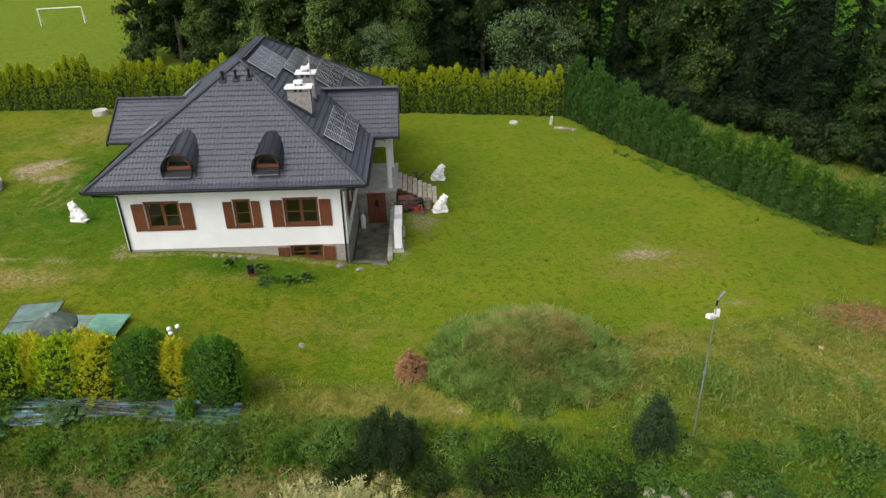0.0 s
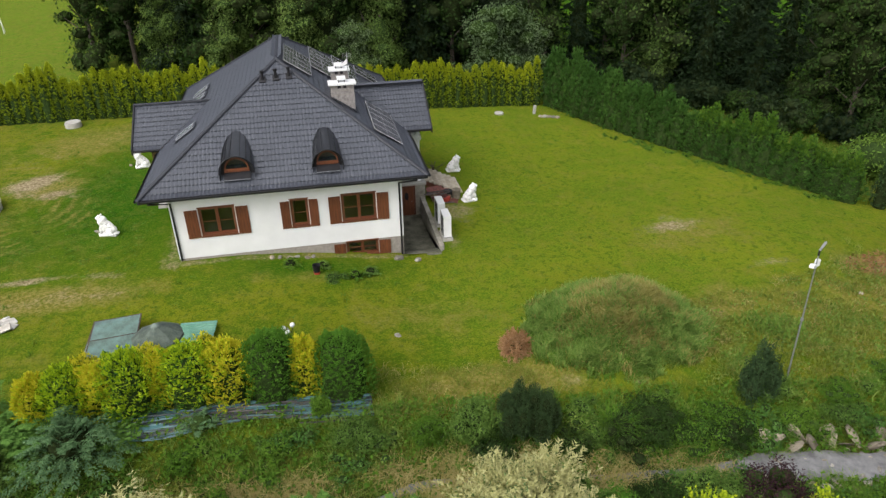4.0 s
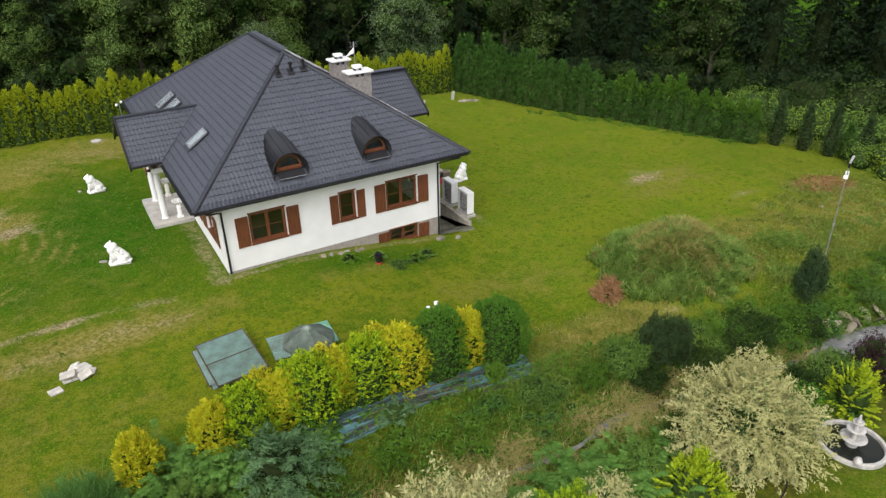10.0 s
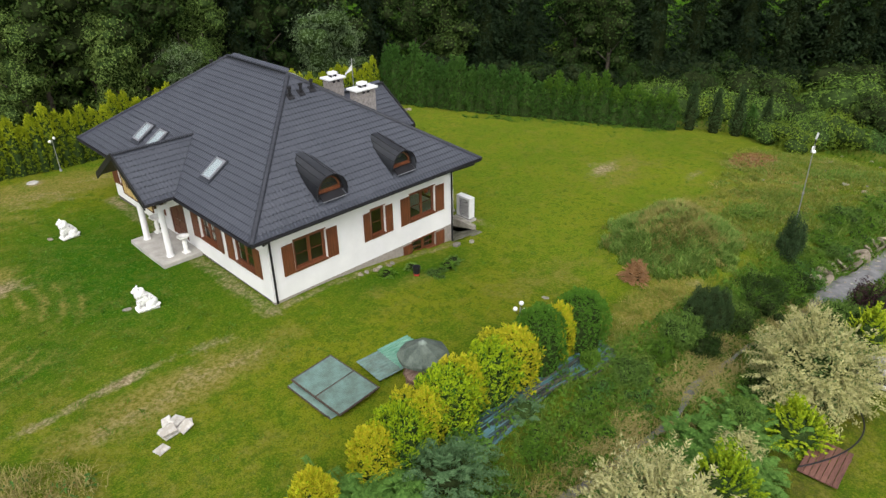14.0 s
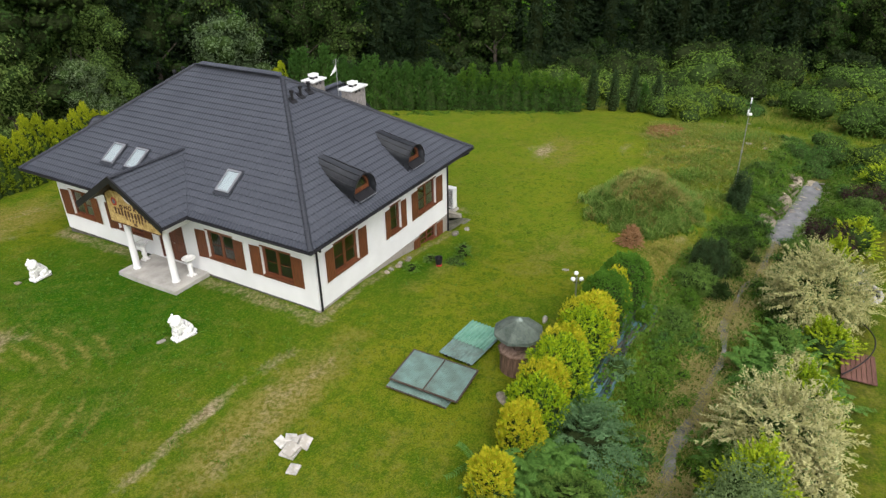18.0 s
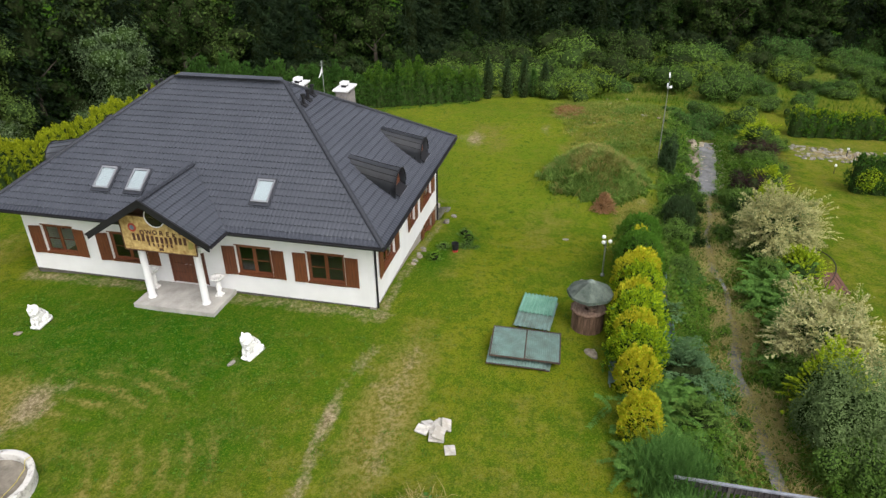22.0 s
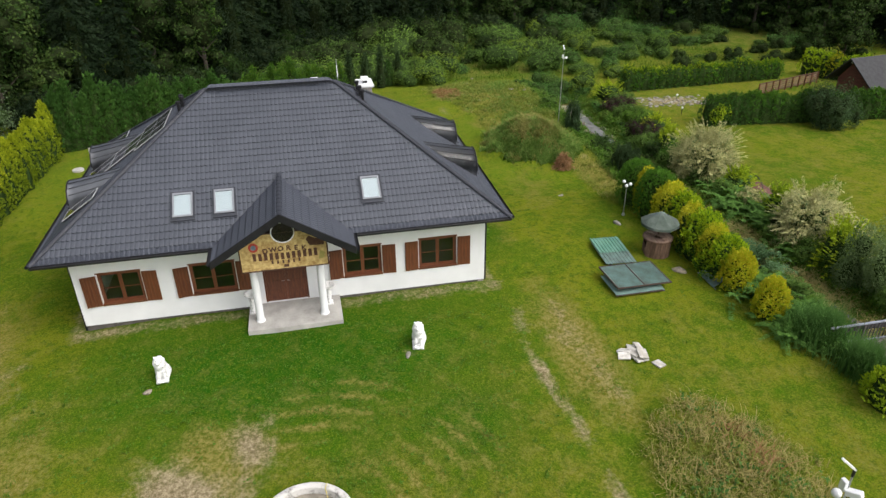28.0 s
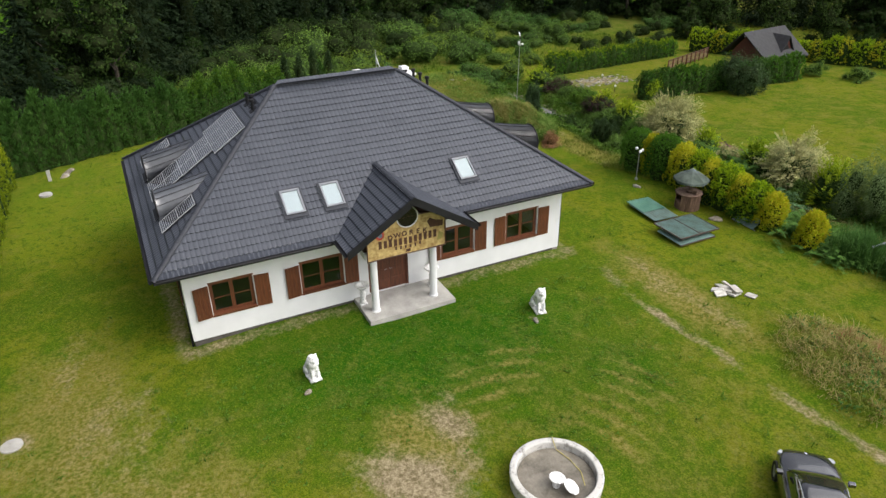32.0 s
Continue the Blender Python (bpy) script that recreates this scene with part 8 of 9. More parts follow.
# junipers' inner leaves take a darker leaf colour, painting shade in the gaps
plant("juniper", "broad blue-grey spreading juniper on the bank", "juniper", "", shoot_mesh(150, 120, 2.25, 0.13, L_DECID, 2, (2, 88), 0.36, 0.20, 0.12, 0.30, L_BLUE, 0.34, 0.34, 0.95), pose(-10.9, 16.0, gz(-10.9, 16.0)), STEM_LOW)
plant("juniper", "broad dark green spreading juniper on the bank", "juniper", "", shoot_mesh(110, 100, 1.65, 0.12, L_DECID, 3, (4, 88), 0.36, 0.22, 0.12, 0.30, L_SHRUB, 0.45, 0.34), pose(-13.6, 15.6, gz(-13.6, 15.6)), STEM_LOW)
plant("juniper", "small dusty blue juniper by the boards", "juniper", "", shoot_mesh(40, 50, 0.9, 0.12, L_BLUE, 4, (15, 80), 0.3, 0.22, 0.2, 0.34), pose(-6.6, 16.2, gz(-6.6, 16.2)), STEM_LOW)
FROND = [frond_mesh(90, 1.3, L_SUMAC, 15, 0.15), frond_mesh(76, 1.15, L_SUMAC, 15, 0.15)]
for i, (px, py, s) in enumerate(((-13.5, 17.2, 1.3), (-15.9, 17.4, 1.15), (-16.4, 16.6, 1.0), (-12.6, 16.8, 1.1), (-9.3, 16.5, 0.7), (-15.2, 16.2, 0.9), (-17.5, 16.9, 0.75),
                              (-2.6, 10.9, 1.5), (-1.0, 10.3, 1.35), (-5.6, 10.6, 1.4), (-3.6, 10.2, 1.35), (2.0, 10.3, 1.2), (-9.3, 10.5, 1.2), (-3.0, 9.6, 1.3), (-8.0, 10.9, 1.1))):
    plant("feathery_shrub", "low fresh green shrub with feathery fronds", "shrub", "feathery shrubs", FROND[i % 2], pose(px, py, gz(px, py), 0, 0, 70 * i) @ Matrix.Diagonal((s, s, s, 1)), None)
for i, (px, py, h, r) in enumerate(((-16.75, 16.6, 1.6, 0.66), (-19.0, 16.4, 1.45, 0.5))):
    plant("grass_clump", "upright dense clump of ornamental grass", "grass", "ornamental grasses", clump_mesh(2600, h * 0.9, r * 0.72, 0.024, L_FERN, 0.26), pose(px, py, gz(px, py)), None)
plant("gold_shrub", "golden shrub beside the footbridge", "shrub", "", thuja_mesh(1.5, 0.9, 1800, L_YELLOW, 2, 0.12, 3, 0.5, 0.85), pose(-20.9, 16.9, gz(-20.9, 16.9)), TRUNK_S)


def shrub(label, px, py, rx, rz, n, leaf, mt, seed, ry=None, group="", name="shrub", amp=0.25, sink=0.35):
    ry = ry or rx
    rs = random.Random(seed)
    lobes = [(0, 0, rz * (0.68 - sink * 0.4), rx * 0.62, ry * 0.62, rz * 0.6)]
    for k in range(13):
        a = 6.283 * k * 0.382 + rs.uniform(-0.5, 0.5)
        u, q = rs.uniform(0.35, 0.85), rs.uniform(0.22, 0.46)
        lobes.append((rx * u * math.cos(a), ry * u * math.sin(a), rz * (rs.uniform(0.2, 1.0) * (1.12 - 0.55 * u)), rx * q, ry * q, rz * rs.uniform(0.2, 0.42)))
    me = crown_mesh("foliage", lobes, int(n * 3.6), leaf * 0.64, mt, 0.3, seed, amp + 0.1, 0.46, 0.55, 0.5)
    return plant(name, label, "shrub", group, me, pose(px, py, gz(px, py) - 0.05, 0, 0, rs.uniform(0, 360)), stem_mesh([[(0, 0, -0.2), (0.02, 0, rz * 0.5)]], [[0.06, 0.03]]))


# north bank
rs = random.Random(17)
plumes = [(0, 0, 1.0, 0.75, 0.7, 0.85)]
for k in range(15):
    a, u = 2.4 * k, 0.25 + 0.75 * math.sqrt(k / 15)
    plumes.append((1.05 * u * math.cos(a), 0.85 * u * math.sin(a), rs.uniform(1.0, 1.75) * (1.25 - 0.5 * u), rs.uniform(0.24, 0.34), rs.uniform(0.24, 0.34), rs.uniform(0.55, 0.85)))
plant("mountain_pine", "dark mountain pine with upright plumes beside the ditch", "pine", "", crown_mesh("foliage", plumes, 24000, 0.12, L_PINE, 0.9, 7, 0.16, 0.62, 0.22, 0.4, True), pose(5.3, 14.9, gz(5.3, 14.9)), stem_mesh([[(0, 0, -0.2), (0, 0, 0.8)]], [[0.1, 0.06]]))
shrub("grey-green broadleaf shrub beside the pine", 3.3, 15.2, 1.15, 1.25, 2200, 0.14, L_SHRUB, 5)
shrub("small clipped round green bush", 1.5, 15.2, 0.72, 0.95, 2200, 0.08, L_WEED, 6, amp=0.02)
shrub("tangled dark shrub at the end of the boards", -1.2, 15.2, 0.95, 0.85, 1800, 0.12, L_SHRUB, 7)
shrub("dark broadleaf shrub on the bank", 10.3, 14.6, 1.7, 1.15, 3000, 0.14, L_DECID, 8, ry=1.1)
shrub("dark spruce-like bush below the lamp pole", 15.1, 15.0, 0.78, 2.5, 2900, 0.14, L_PINE, 9)
shrub("dark shrub half way down the bank", 8.0, 14.4, 0.7, 0.7, 900, 0.12, L_SHRUB, 10)
for i, (px, py, r, h, mt) in enumerate(((9.0, 14.0, 1.25, 1.35, L_DECID), (11.6, 13.8, 1.3, 1.15, L_WEED), (13.4, 13.9, 1.05, 0.95, L_DECID), (6.9, 14.0, 0.95, 0.95, L_DECID), (16.3, 14.0, 0.95, 0.75, L_WEED), (18.3, 13.9, 0.95, 0.75, L_SHRUB), (3.8, 14.3, 1.0, 1.0, L_DECID))):
    shrub("leafy shrub crowding the top of the ditch bank", px, py, r, h, 1200, 0.13, mt, 120 + i, group="bank shrubs")
for i, (px, py, r, h) in enumerate(((-7.2, 15.2, 0.6, 0.5), (-4.0, 15.1, 0.7, 0.55), (13.0, 14.6, 0.8, 0.6), (18.6, 14.6, 0.9, 0.6), (-2.3, 16.3, 0.4, 0.9), (21.2, 14.9, 0.9, 0.5), (-14.8, 15.6, 0.9, 0.8))):
    shrub("low weedy bush on the ditch bank", px, py, r, h, 900, 0.12, L_WEED, 20 + i, group="bank bushes")
# south bank and the garden beyond
for i, (px, py, r, top, sprays, lab) in enumerate(((3.7, 9.75, 2.4, 4.3, 700, "large creamy variegated willow bush"), (-7.7, 10.2, 2.15, 4.0, 480, "creamy variegated willow bush on the south bank"), (-9.3, 9.2, 1.3, 2.3, 200, "smaller creamy willow bush beside a larger one"))):
    w_ = plant("variegated_willow", lab, "shrub", "variegated willows", spray_mesh(r * 0.92, top * 0.55, int(sprays * 0.8), 40, 0.15, L_SILVER, 0.16, -0.45, i, 0.58, 0.60, 0.32, L_HAKURO, 0.30), pose(px, py, gz(px, py) - 0.1),
               stem_mesh([[(0, 0, -0.2), (0, 0, 1.2)]], [[0.09, 0.05]]))
    sh_ = new("young_growth", shoot_mesh(int(sprays * 0.36), 34, r * 1.12, 0.17, L_HAKURO, i, (-6, 88), 0.08, 0.10, 0.55, 0.26, None, 0.5, 0.30, 0.95))
    sh_.parent = w_
    sh_.matrix_basis = pose(0, 0, top * 0.32)
plant("variegated_willow", "young creamy willow shoots over the fronds", "shrub", "variegated willows", spray_mesh(0.9, 0.8, 90, 20, 0.19, L_SILVER, 0.18, -0.2, 5, 0.7, 0.45, 0.26, L_HAKURO), pose(-2.3, 10.0, gz(-2.3, 10.0)), None)
def yellow_shrub(label, px, py, r, tall, seed, n=110, group="yellow shrubs"):
    plant("shrub", label, "shrub", group, shoot_mesh(n * 3, 30, r * 1.12, 0.14, L_WEED, seed, (0, 89), 0.14, 0.13, 0.34, 0.52, L_YELLOW, 0.56, 0.56, tall / r), pose(px, py, gz(px, py)), STEM_LOW)


yellow_shrub("glossy yellow-green shrub beside the timber platform", 0.6, 9.1, 1.25, 1.55, 31)
yellow_shrub("yellow-leaved shrub on the south bank", -4.4, 9.6, 1.35, 2.0, 32)
yellow_shrub("bright yellow shrub beside the willow", -10.6, 10.6, 1.4, 2.6, 33)
shrub("purple barberry below the yellow shrub", -5.4, 10.2, 0.7, 0.8, 900, 0.10, L_PURPLE, 34, group="barberries", name="barberry")
shrub("grey-green rounded bush beside the footbridge", -13.4, 10.5, 2.0, 3.3, 8500, 0.15, L_SILVER, 35)
shrub("dark green bush crowding the footbridge", -20.2, 14.5, 1.3, 1.5, 2600, 0.13, L_SHRUB, 39)
shrub("fresh green bush crowding the footbridge", -20.1, 12.3, 1.4, 1.5, 2400, 0.14, L_SHRUB, 40)
shrub("low green bush at the end of the footbridge", -19.9, 15.7, 0.85, 1.0, 1400, 0.12, L_FERN, 41)
shrub("green bush against the grey-green one", -14.6, 10.6, 1.4, 1.7, 2400, 0.15, L_SHRUB, 36)
shrub("dark green bush on the south bank", -9.3, 11.0, 1.1, 1.1, 2000, 0.14, L_SHRUB, 37)
for i, (px, py, r, h, mt) in enumerate(((5.9, 10.9, 1.1, 1.4, L_SHRUB), (2.2, 11.0, 0.9, 1.2, L_DECID), (-0.2, 10.7, 0.9, 1.2, L_SHRUB), (-6.9, 10.7, 1.0, 1.3, L_DECID), (8.6, 10.8, 1.0, 1.2, L_DECID), (-11.4, 10.9, 1.1, 1.3, L_SHRUB), (11.4, 10.9, 1.0, 1.0, L_SHRUB))):
    shrub("dense green shrub filling the south bank", px, py, r, h, 1500, 0.13, mt, 140 + i, group="south bank shrubs")
shrub("green laurel by the pond fountain", 6.9, 10.3, 1.2, 1.5, 2400, 0.13, L_THUJA, 38)
for i, (px, py, r, h, mt, w) in enumerate(((10.4, 10.4, 1.1, 1.3, L_SHRUB, "green shrub"), (12.6, 9.6, 1.4, 1.7, L_PURPLE, "purple barberry"), (9.6, 9.3, 1.0, 1.9, L_YELLOW, "yellow shrub"), (13.6, 8.4, 1.5, 1.9, L_YELLOW, "yellow shrub"),
                                          (16.0, 8.6, 1.5, 1.5, L_WEED, "fresh green shrub"), (17.6, 7.5, 1.4, 1.4, L_SHRUB, "green shrub"), (21.6, 7.8, 1.7, 1.5, L_PURPLE, "purple barberry"), (19.4, 8.2, 1.2, 1.2, L_SHRUB, "green shrub"),
                                          (26.2, 6.9, 1.9, 1.9, L_YELLOW, "yellow shrub"), (24.0, 6.2, 1.4, 1.2, L_SHRUB, "green shrub"))):
    if mt is L_YELLOW:
        yellow_shrub(w + " on the far bank of the ditch", px, py, r, h, 50 + i, 80, "far bank shrubs")
    else:
        shrub(w + " on the far bank of the ditch", px, py, r, h, 1700, 0.15, mt, 50 + i, group="far bank shrubs")
plant("dead_bush", "dry dead rust-brown bush at the foot of the mound", "shrub", "", shoot_mesh(420, 22, 0.80, 0.19, L_DEAD, 8, (8, 89), 0.26, 0.06, 0.35, 0.15, None, 0.5, 0.42, 1.45), pose(6.1, 19.3, gz(6.1, 19.3)), STEM_LOW)
plant("day_lily", "arching clump of bright strap leaves on the bank", "plant", "", clump_mesh(260, 0.85, 0.16, 0.05, L_WEED, 1.1), pose(8.7, 14.5, gz(8.7, 14.5)), None)
# grass and rockery growth under the south wall
for i, (px, py, r, h, mt) in enumerate(((-0.2, 26.6, 0.6, 0.35, L_WEED), (0.6, 27.0, 0.5, 0.3, L_SHRUB), (-3.4, 27.8, 0.55, 0.35, L_WEED), (-1.8, 27.7, 0.45, 0.4, L_SHRUB))):
    plant("rockery_plant", "low leafy plant under the house wall", "plant", "rockery plants", shoot_mesh(34, 26, r, 0.14, L_DECID, i + 20, (10, 75), 0.3, 0.3, 0.2, 0.4, mt, 0.3), pose(px, py, gz(px, py)), None)
shrub("low rockery plant by the house wall", -1.2, 26.5, 0.75, 0.25, 500, 0.1, L_SHRUB, 71, name="rockery_plant")

# weeds and brambles in clumps down both banks and over the rough slope
CLUMPS = []
for k in range(6):
    rs = random.Random(300 + k)
    lobes = [(rs.uniform(-0.5, 0.5), rs.uniform(-0.5, 0.5), rs.uniform(0.12, 0.5), rs.uniform(0.22, 0.42), rs.uniform(0.22, 0.42), rs.uniform(0.16, 0.34)) for _ in range(7)]
    CLUMPS.append(crown_mesh("foliage", lobes, 900, 0.12, (L_WEED, L_SHRUB, L_SHRUB, L_FERN, L_TALL, L_WEED)[k], 0.4, k, 0.4, 0.46, 0.45, 0.4))
random.seed(77)
n_clump = 0
while n_clump < 230:
    px = random.uniform(-21, 34)
    d_ = random.choice((random.uniform(0.9, 3.3), random.uniform(-3.4, -0.8)))
    py = float(stream_y(px)) + d_
    if abs(px + 18.2) < 1.4 or (-10 < px < 0 and 2.4 < d_ < 4.2) or (15 < px < 27 and abs(d_) < 1.6) or (d_ < 0 and -1.4 < px < 1.4) or (d_ > 0 and -2.2 < px < 6.6 and random.random() < 0.75):
        continue
    n_clump += 1
    s = random.uniform(0.55, 1.25)
    plant("weed_clump", "rank leafy weeds on the ditch bank", "weeds", "bank weed clumps", CLUMPS[random.randrange(6)], pose(px, py, gz(px, py) - 0.05, 0, 0, random.uniform(0, 360)) @ Matrix.Diagonal((s, s, s * random.uniform(0.6, 1.2), 1)), None)
# low mats of weeds over the rough slope
MATS = [clump_mesh(260, 0.32, 0.55, 0.06, L_TALL, 0.9), clump_mesh(240, 0.22, 0.65, 0.06, L_ROUGH, 0.9), clump_mesh(240, 0.34, 0.6, 0.05, L_ROUGH, 0.9)]
for _ in range(60):
    px, py = random.uniform(14.5, 35), random.uniform(14.6, 19.5)
    s = random.uniform(0.5, 1.1)
    plant("weed_mat", "low weeds scattered over the rough slope", "weeds", "slope weeds", MATS[random.randrange(3)], pose(px, py, gz(px, py) - 0.04, 0, 0, random.uniform(0, 360)) @ Matrix.Diagonal((s, s, s, 1)), None)
# grassy verge with taller weeds along the foot of the east hedge
for _ in range(60):
    u = random.random() ** 0.8
    px, py = 22.6 + 10.6 * u + random.uniform(-0.5, 0.5), 47.6 - 14.6 * u + random.uniform(-0.5, 0.5)
    s = random.uniform(0.3, 0.75)
    plant("weed_clump", "tall weeds along the foot of the hedge", "weeds", "hedge foot weeds", CLUMPS[random.choice((0, 0, 5))], pose(px - 0.6, py - 0.6, gz(px, py) - 0.08, 0, 0, random.uniform(0, 360)) @ Matrix.Diagonal((s, s, s * random.uniform(0.5, 0.9), 1)), None)

# ---- trees behind: built a few times over, then repeated


def broadleaf(h, r, n, mt, seed, leaf=0.34):
    rs = random.Random(seed)
    lobes = [(0, 0, h * 0.5, r * 0.5, r * 0.5, h * 0.3)]
    for k in range(32):
        z = h * rs.uniform(0.04, 0.93)
        q = math.sin(math.pi * min(0.96, (z / h) * 0.85 + 0.13)) ** 0.7 if z > h * 0.4 else 0.86
        a, u = rs.uniform(0, 6.283), rs.uniform(0.35, 0.85)
        w = rs.uniform(0.20, 0.38)
        lobes.append((r * u * q * math.cos(a), r * u * q * math.sin(a), z, r * w, r * w * rs.uniform(0.8, 1.2), r * w * rs.uniform(0.6, 0.95)))
    me = crown_mesh("crown", lobes, n, leaf, mt, 0.1, seed, 0.4, 0.62, 0.6, 0.5)
    limbs = [[(0, 0, -0.4), (0.1, 0, h * 0.3), (0, 0.1, h * 0.7)]]
    rads = [[0.26, 0.2, 0.08]]
    for k in range(5):
        a = 1.3 * k
        limbs.append([(0, 0, h * (0.2 + 0.08 * k)), (r * 0.5 * math.cos(a), r * 0.5 * math.sin(a), h * (0.32 + 0.09 * k))])
        rads.append([0.10, 0.03])
    return me, stem_mesh(limbs, rads, 7)


def spruce(h, r, boughs, per, seed):
    """Sweeping boughs in whorls round a straight trunk, hanging at the tips, with dark gaps between."""
    rs = np.random.default_rng(seed)
    z = h * (0.03 + 0.95 * (np.arange(boughs) / boughs) ** 1.15)
    a = np.arange(boughs) * 2.4 + rs.normal(size=boughs) * 0.25
    reach = r * np.clip(1 - z / h, 0.03, 1) ** 0.75 * rs.uniform(0.7, 1.15, boughs)
    t = rs.random((boughs, per)) ** 0.7
    out = np.stack([np.cos(a), np.sin(a), 0 * a], -1)[:, None]
    side = np.stack([-np.sin(a), np.cos(a), 0 * a], -1)[:, None]
    wide = rs.normal(size=(boughs, per))[..., None] * 0.25 * (reach[:, None] * (1.1 - 0.6 * t))[..., None]
    P = out * (reach[:, None] * t)[..., None] + side * wide
    P[..., 2] += z[:, None] + reach[:, None] * (0.10 * t - 0.42 * t ** 2) - np.abs(wide[..., 0]) * 0.35 + rs.normal(size=(boughs, per)) * 0.06
    D = out + side * np.sign(wide) * 0.5 + np.array([0, 0, -0.45]) + rs.normal(size=P.shape) * 0.3
    P, D = P.reshape(-1, 3), D.reshape(-1, 3)
    V = leaf_quads(P, D, 0.50, 0.20, np.array([[0, 0, 1.0]]) + 0 * P, 0.4)
    # dark cone round the trunk, painted as shade between the boughs
    bm = lathe([(r * 0.20, 0.0), (r * 0.17, h * 0.3), (r * 0.10, h * 0.62), (0.03, h * 0.9)], 10)
    cv = np.array([v.co[:] for v in bm.verts])
    bm.verts.index_update()
    cf = [[v.index for v in f.verts] for f in bm.faces]
    bm.free()
    return leaf_and_core("crown", V, cv, cf, L_CONIFER), stem_mesh([[(0, 0, -0.4), (0, 0, h * 0.5), (0, 0, h * 0.97)]], [[0.26, 0.16, 0.03]])


BROAD = [broadleaf(13, 4.0, 4400, L_DECID, 1, 0.34), broadleaf(11, 3.6, 4000, L_DECID, 2, 0.34), broadleaf(15, 4.2, 4600, L_DECID, 3, 0.34)]
SILVER = broadleaf(10, 4.0, 13000, L_WILLOW, 4, 0.19)
LIGHT = [broadleaf(13, 3.9, 13000, L_LIGHT, 8, 0.21), broadleaf(11, 3.6, 12000, L_LIGHT, 9, 0.21)]
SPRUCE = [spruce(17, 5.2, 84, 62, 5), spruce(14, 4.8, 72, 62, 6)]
random.seed(21)


def tree(kind, px, py, s=1.0, sink=0.0):
    me, st = kind
    lab = {L_LIGHT: ("broadleaf_tree", "light green broadleaf tree behind the golden hedge"), L_CONIFER: ("spruce", "dark spruce at the forest edge"), L_WILLOW: ("willow_tree", "silvery-leaved willow behind the hedge"), L_DECID: ("broadleaf_tree", "dark green broadleaf tree in the wood")}[me.materials[0]]
    t_ = thing(lab[0], lab[1], "tree", "wood behind the garden", pose(px, py, gz(px, py) - sink, 0, 0, random.uniform(0, 360)) @ Matrix.Diagonal((s, s, s * random.uniform(0.92, 1.1), 1)))
    o = new("crown", me)
    o.parent = t_
    o = new("trunk", st)
    o.parent = t_


def wood_line(pts, spacing, rows, gap, mix):
    """Staggered rows of trees behind a line; gap leads away from the garden."""
    for (ax, ay), (bx, by) in zip(pts, pts[1:]):
        ln = math.hypot(bx - ax, by - ay)
        nx, ny = (by - ay) / ln, -(bx - ax) / ln
        if (nx * gap[0] + ny * gap[1]) < 0:
            nx, ny = -nx, -ny
        n = max(1, round(ln / spacing))
        for r in range(rows):
            for i in range(n):
                u = (i + 0.5 * (r % 2) + random.uniform(-0.25, 0.25)) / n
                px, py = ax + (bx - ax) * u + nx * (r * spacing * 0.95 + random.uniform(-0.8, 0.8)), ay + (by - ay) * u + ny * (r * spacing * 0.95 + random.uniform(-0.8, 0.8))
                kind = random.choice(BROAD) if random.random() < mix else random.choice(SPRUCE)
                tree(kind, px, py, random.uniform(0.85, 1.15))


wood_line(((-22, 73), (-6, 66.5), (9, 64.5)), 4.3, 3, (0, 1), 0.95)
wood_line(((9, 64.5), (27, 66)), 4.3, 4, (0, 1), 0.3)
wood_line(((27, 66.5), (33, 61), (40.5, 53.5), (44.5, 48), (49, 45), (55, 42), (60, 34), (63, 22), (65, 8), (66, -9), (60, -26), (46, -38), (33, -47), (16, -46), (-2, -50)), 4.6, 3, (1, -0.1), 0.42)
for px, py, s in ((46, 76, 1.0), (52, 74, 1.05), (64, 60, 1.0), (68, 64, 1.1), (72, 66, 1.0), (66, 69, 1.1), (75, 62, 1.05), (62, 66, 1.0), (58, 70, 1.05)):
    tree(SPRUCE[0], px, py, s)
for px, py, s, down in ((16.4, 60.4, 1.15, 3.6), (19.8, 61.6, 0.95, 3.0), (3.0, 61.5, 0.6, 0.0)):
    tree(SILVER, px, py, s, down)
for k, (px, py, s, down) in enumerate(((5.6, 62.6, 0.86, 0.6), (-1.5, 64.0, 0.95, 0.8), (-8.5, 65.6, 0.8, 0.4), (-14.5, 69.0, 0.8, 0.0), (1.8, 66.5, 1.05, 0.0), (33.0, 60.0, 0.55, 0.3))):
    tree(LIGHT[k % 2], px, py, s, down)
for px, py, s in ((29, -31, 0.7), (24, -34, 0.75), (19.5, -36, 0.6), (38, -25, 0.7), (37, -29, 0.9)):
    tree(BROAD[1], px, py, s, 1.6)
# scrub between the hedge, the ditch and the wood
SCRUB = []
for k in range(5):
    rs = random.Random(k)
    lobes = [(rs.uniform(-0.8, 0.8), rs.uniform(-0.8, 0.8), rs.uniform(0.5, 1.3), rs.uniform(0.6, 1.1), rs.uniform(0.6, 1.1), rs.uniform(0.5, 0.9)) for _ in range(7)]
    SCRUB.append(crown_mesh("foliage", lobes, 2500, 0.14, (L_MEADOW, L_DECID, L_SHRUB, L_FERN, L_BRIGHT)[k], 0.3, k, 0.35, 0.70, 0.5, 0.3))


def scrub(px, py, s, k=None):
    k = random.randrange(4) if k is None else k
    plant("scrub_bush", "bushy green scrub in the rough meadow", "shrub", "meadow scrub", SCRUB[k], pose(px, py, gz(px, py) - 0.1, 0, 0, random.uniform(0, 360)) @ Matrix.Diagonal((s, s, s * random.uniform(0.5, 1.15), 1)) @ pose(0, 0, 0, random.uniform(-14, 14), random.uniform(-14, 14)))


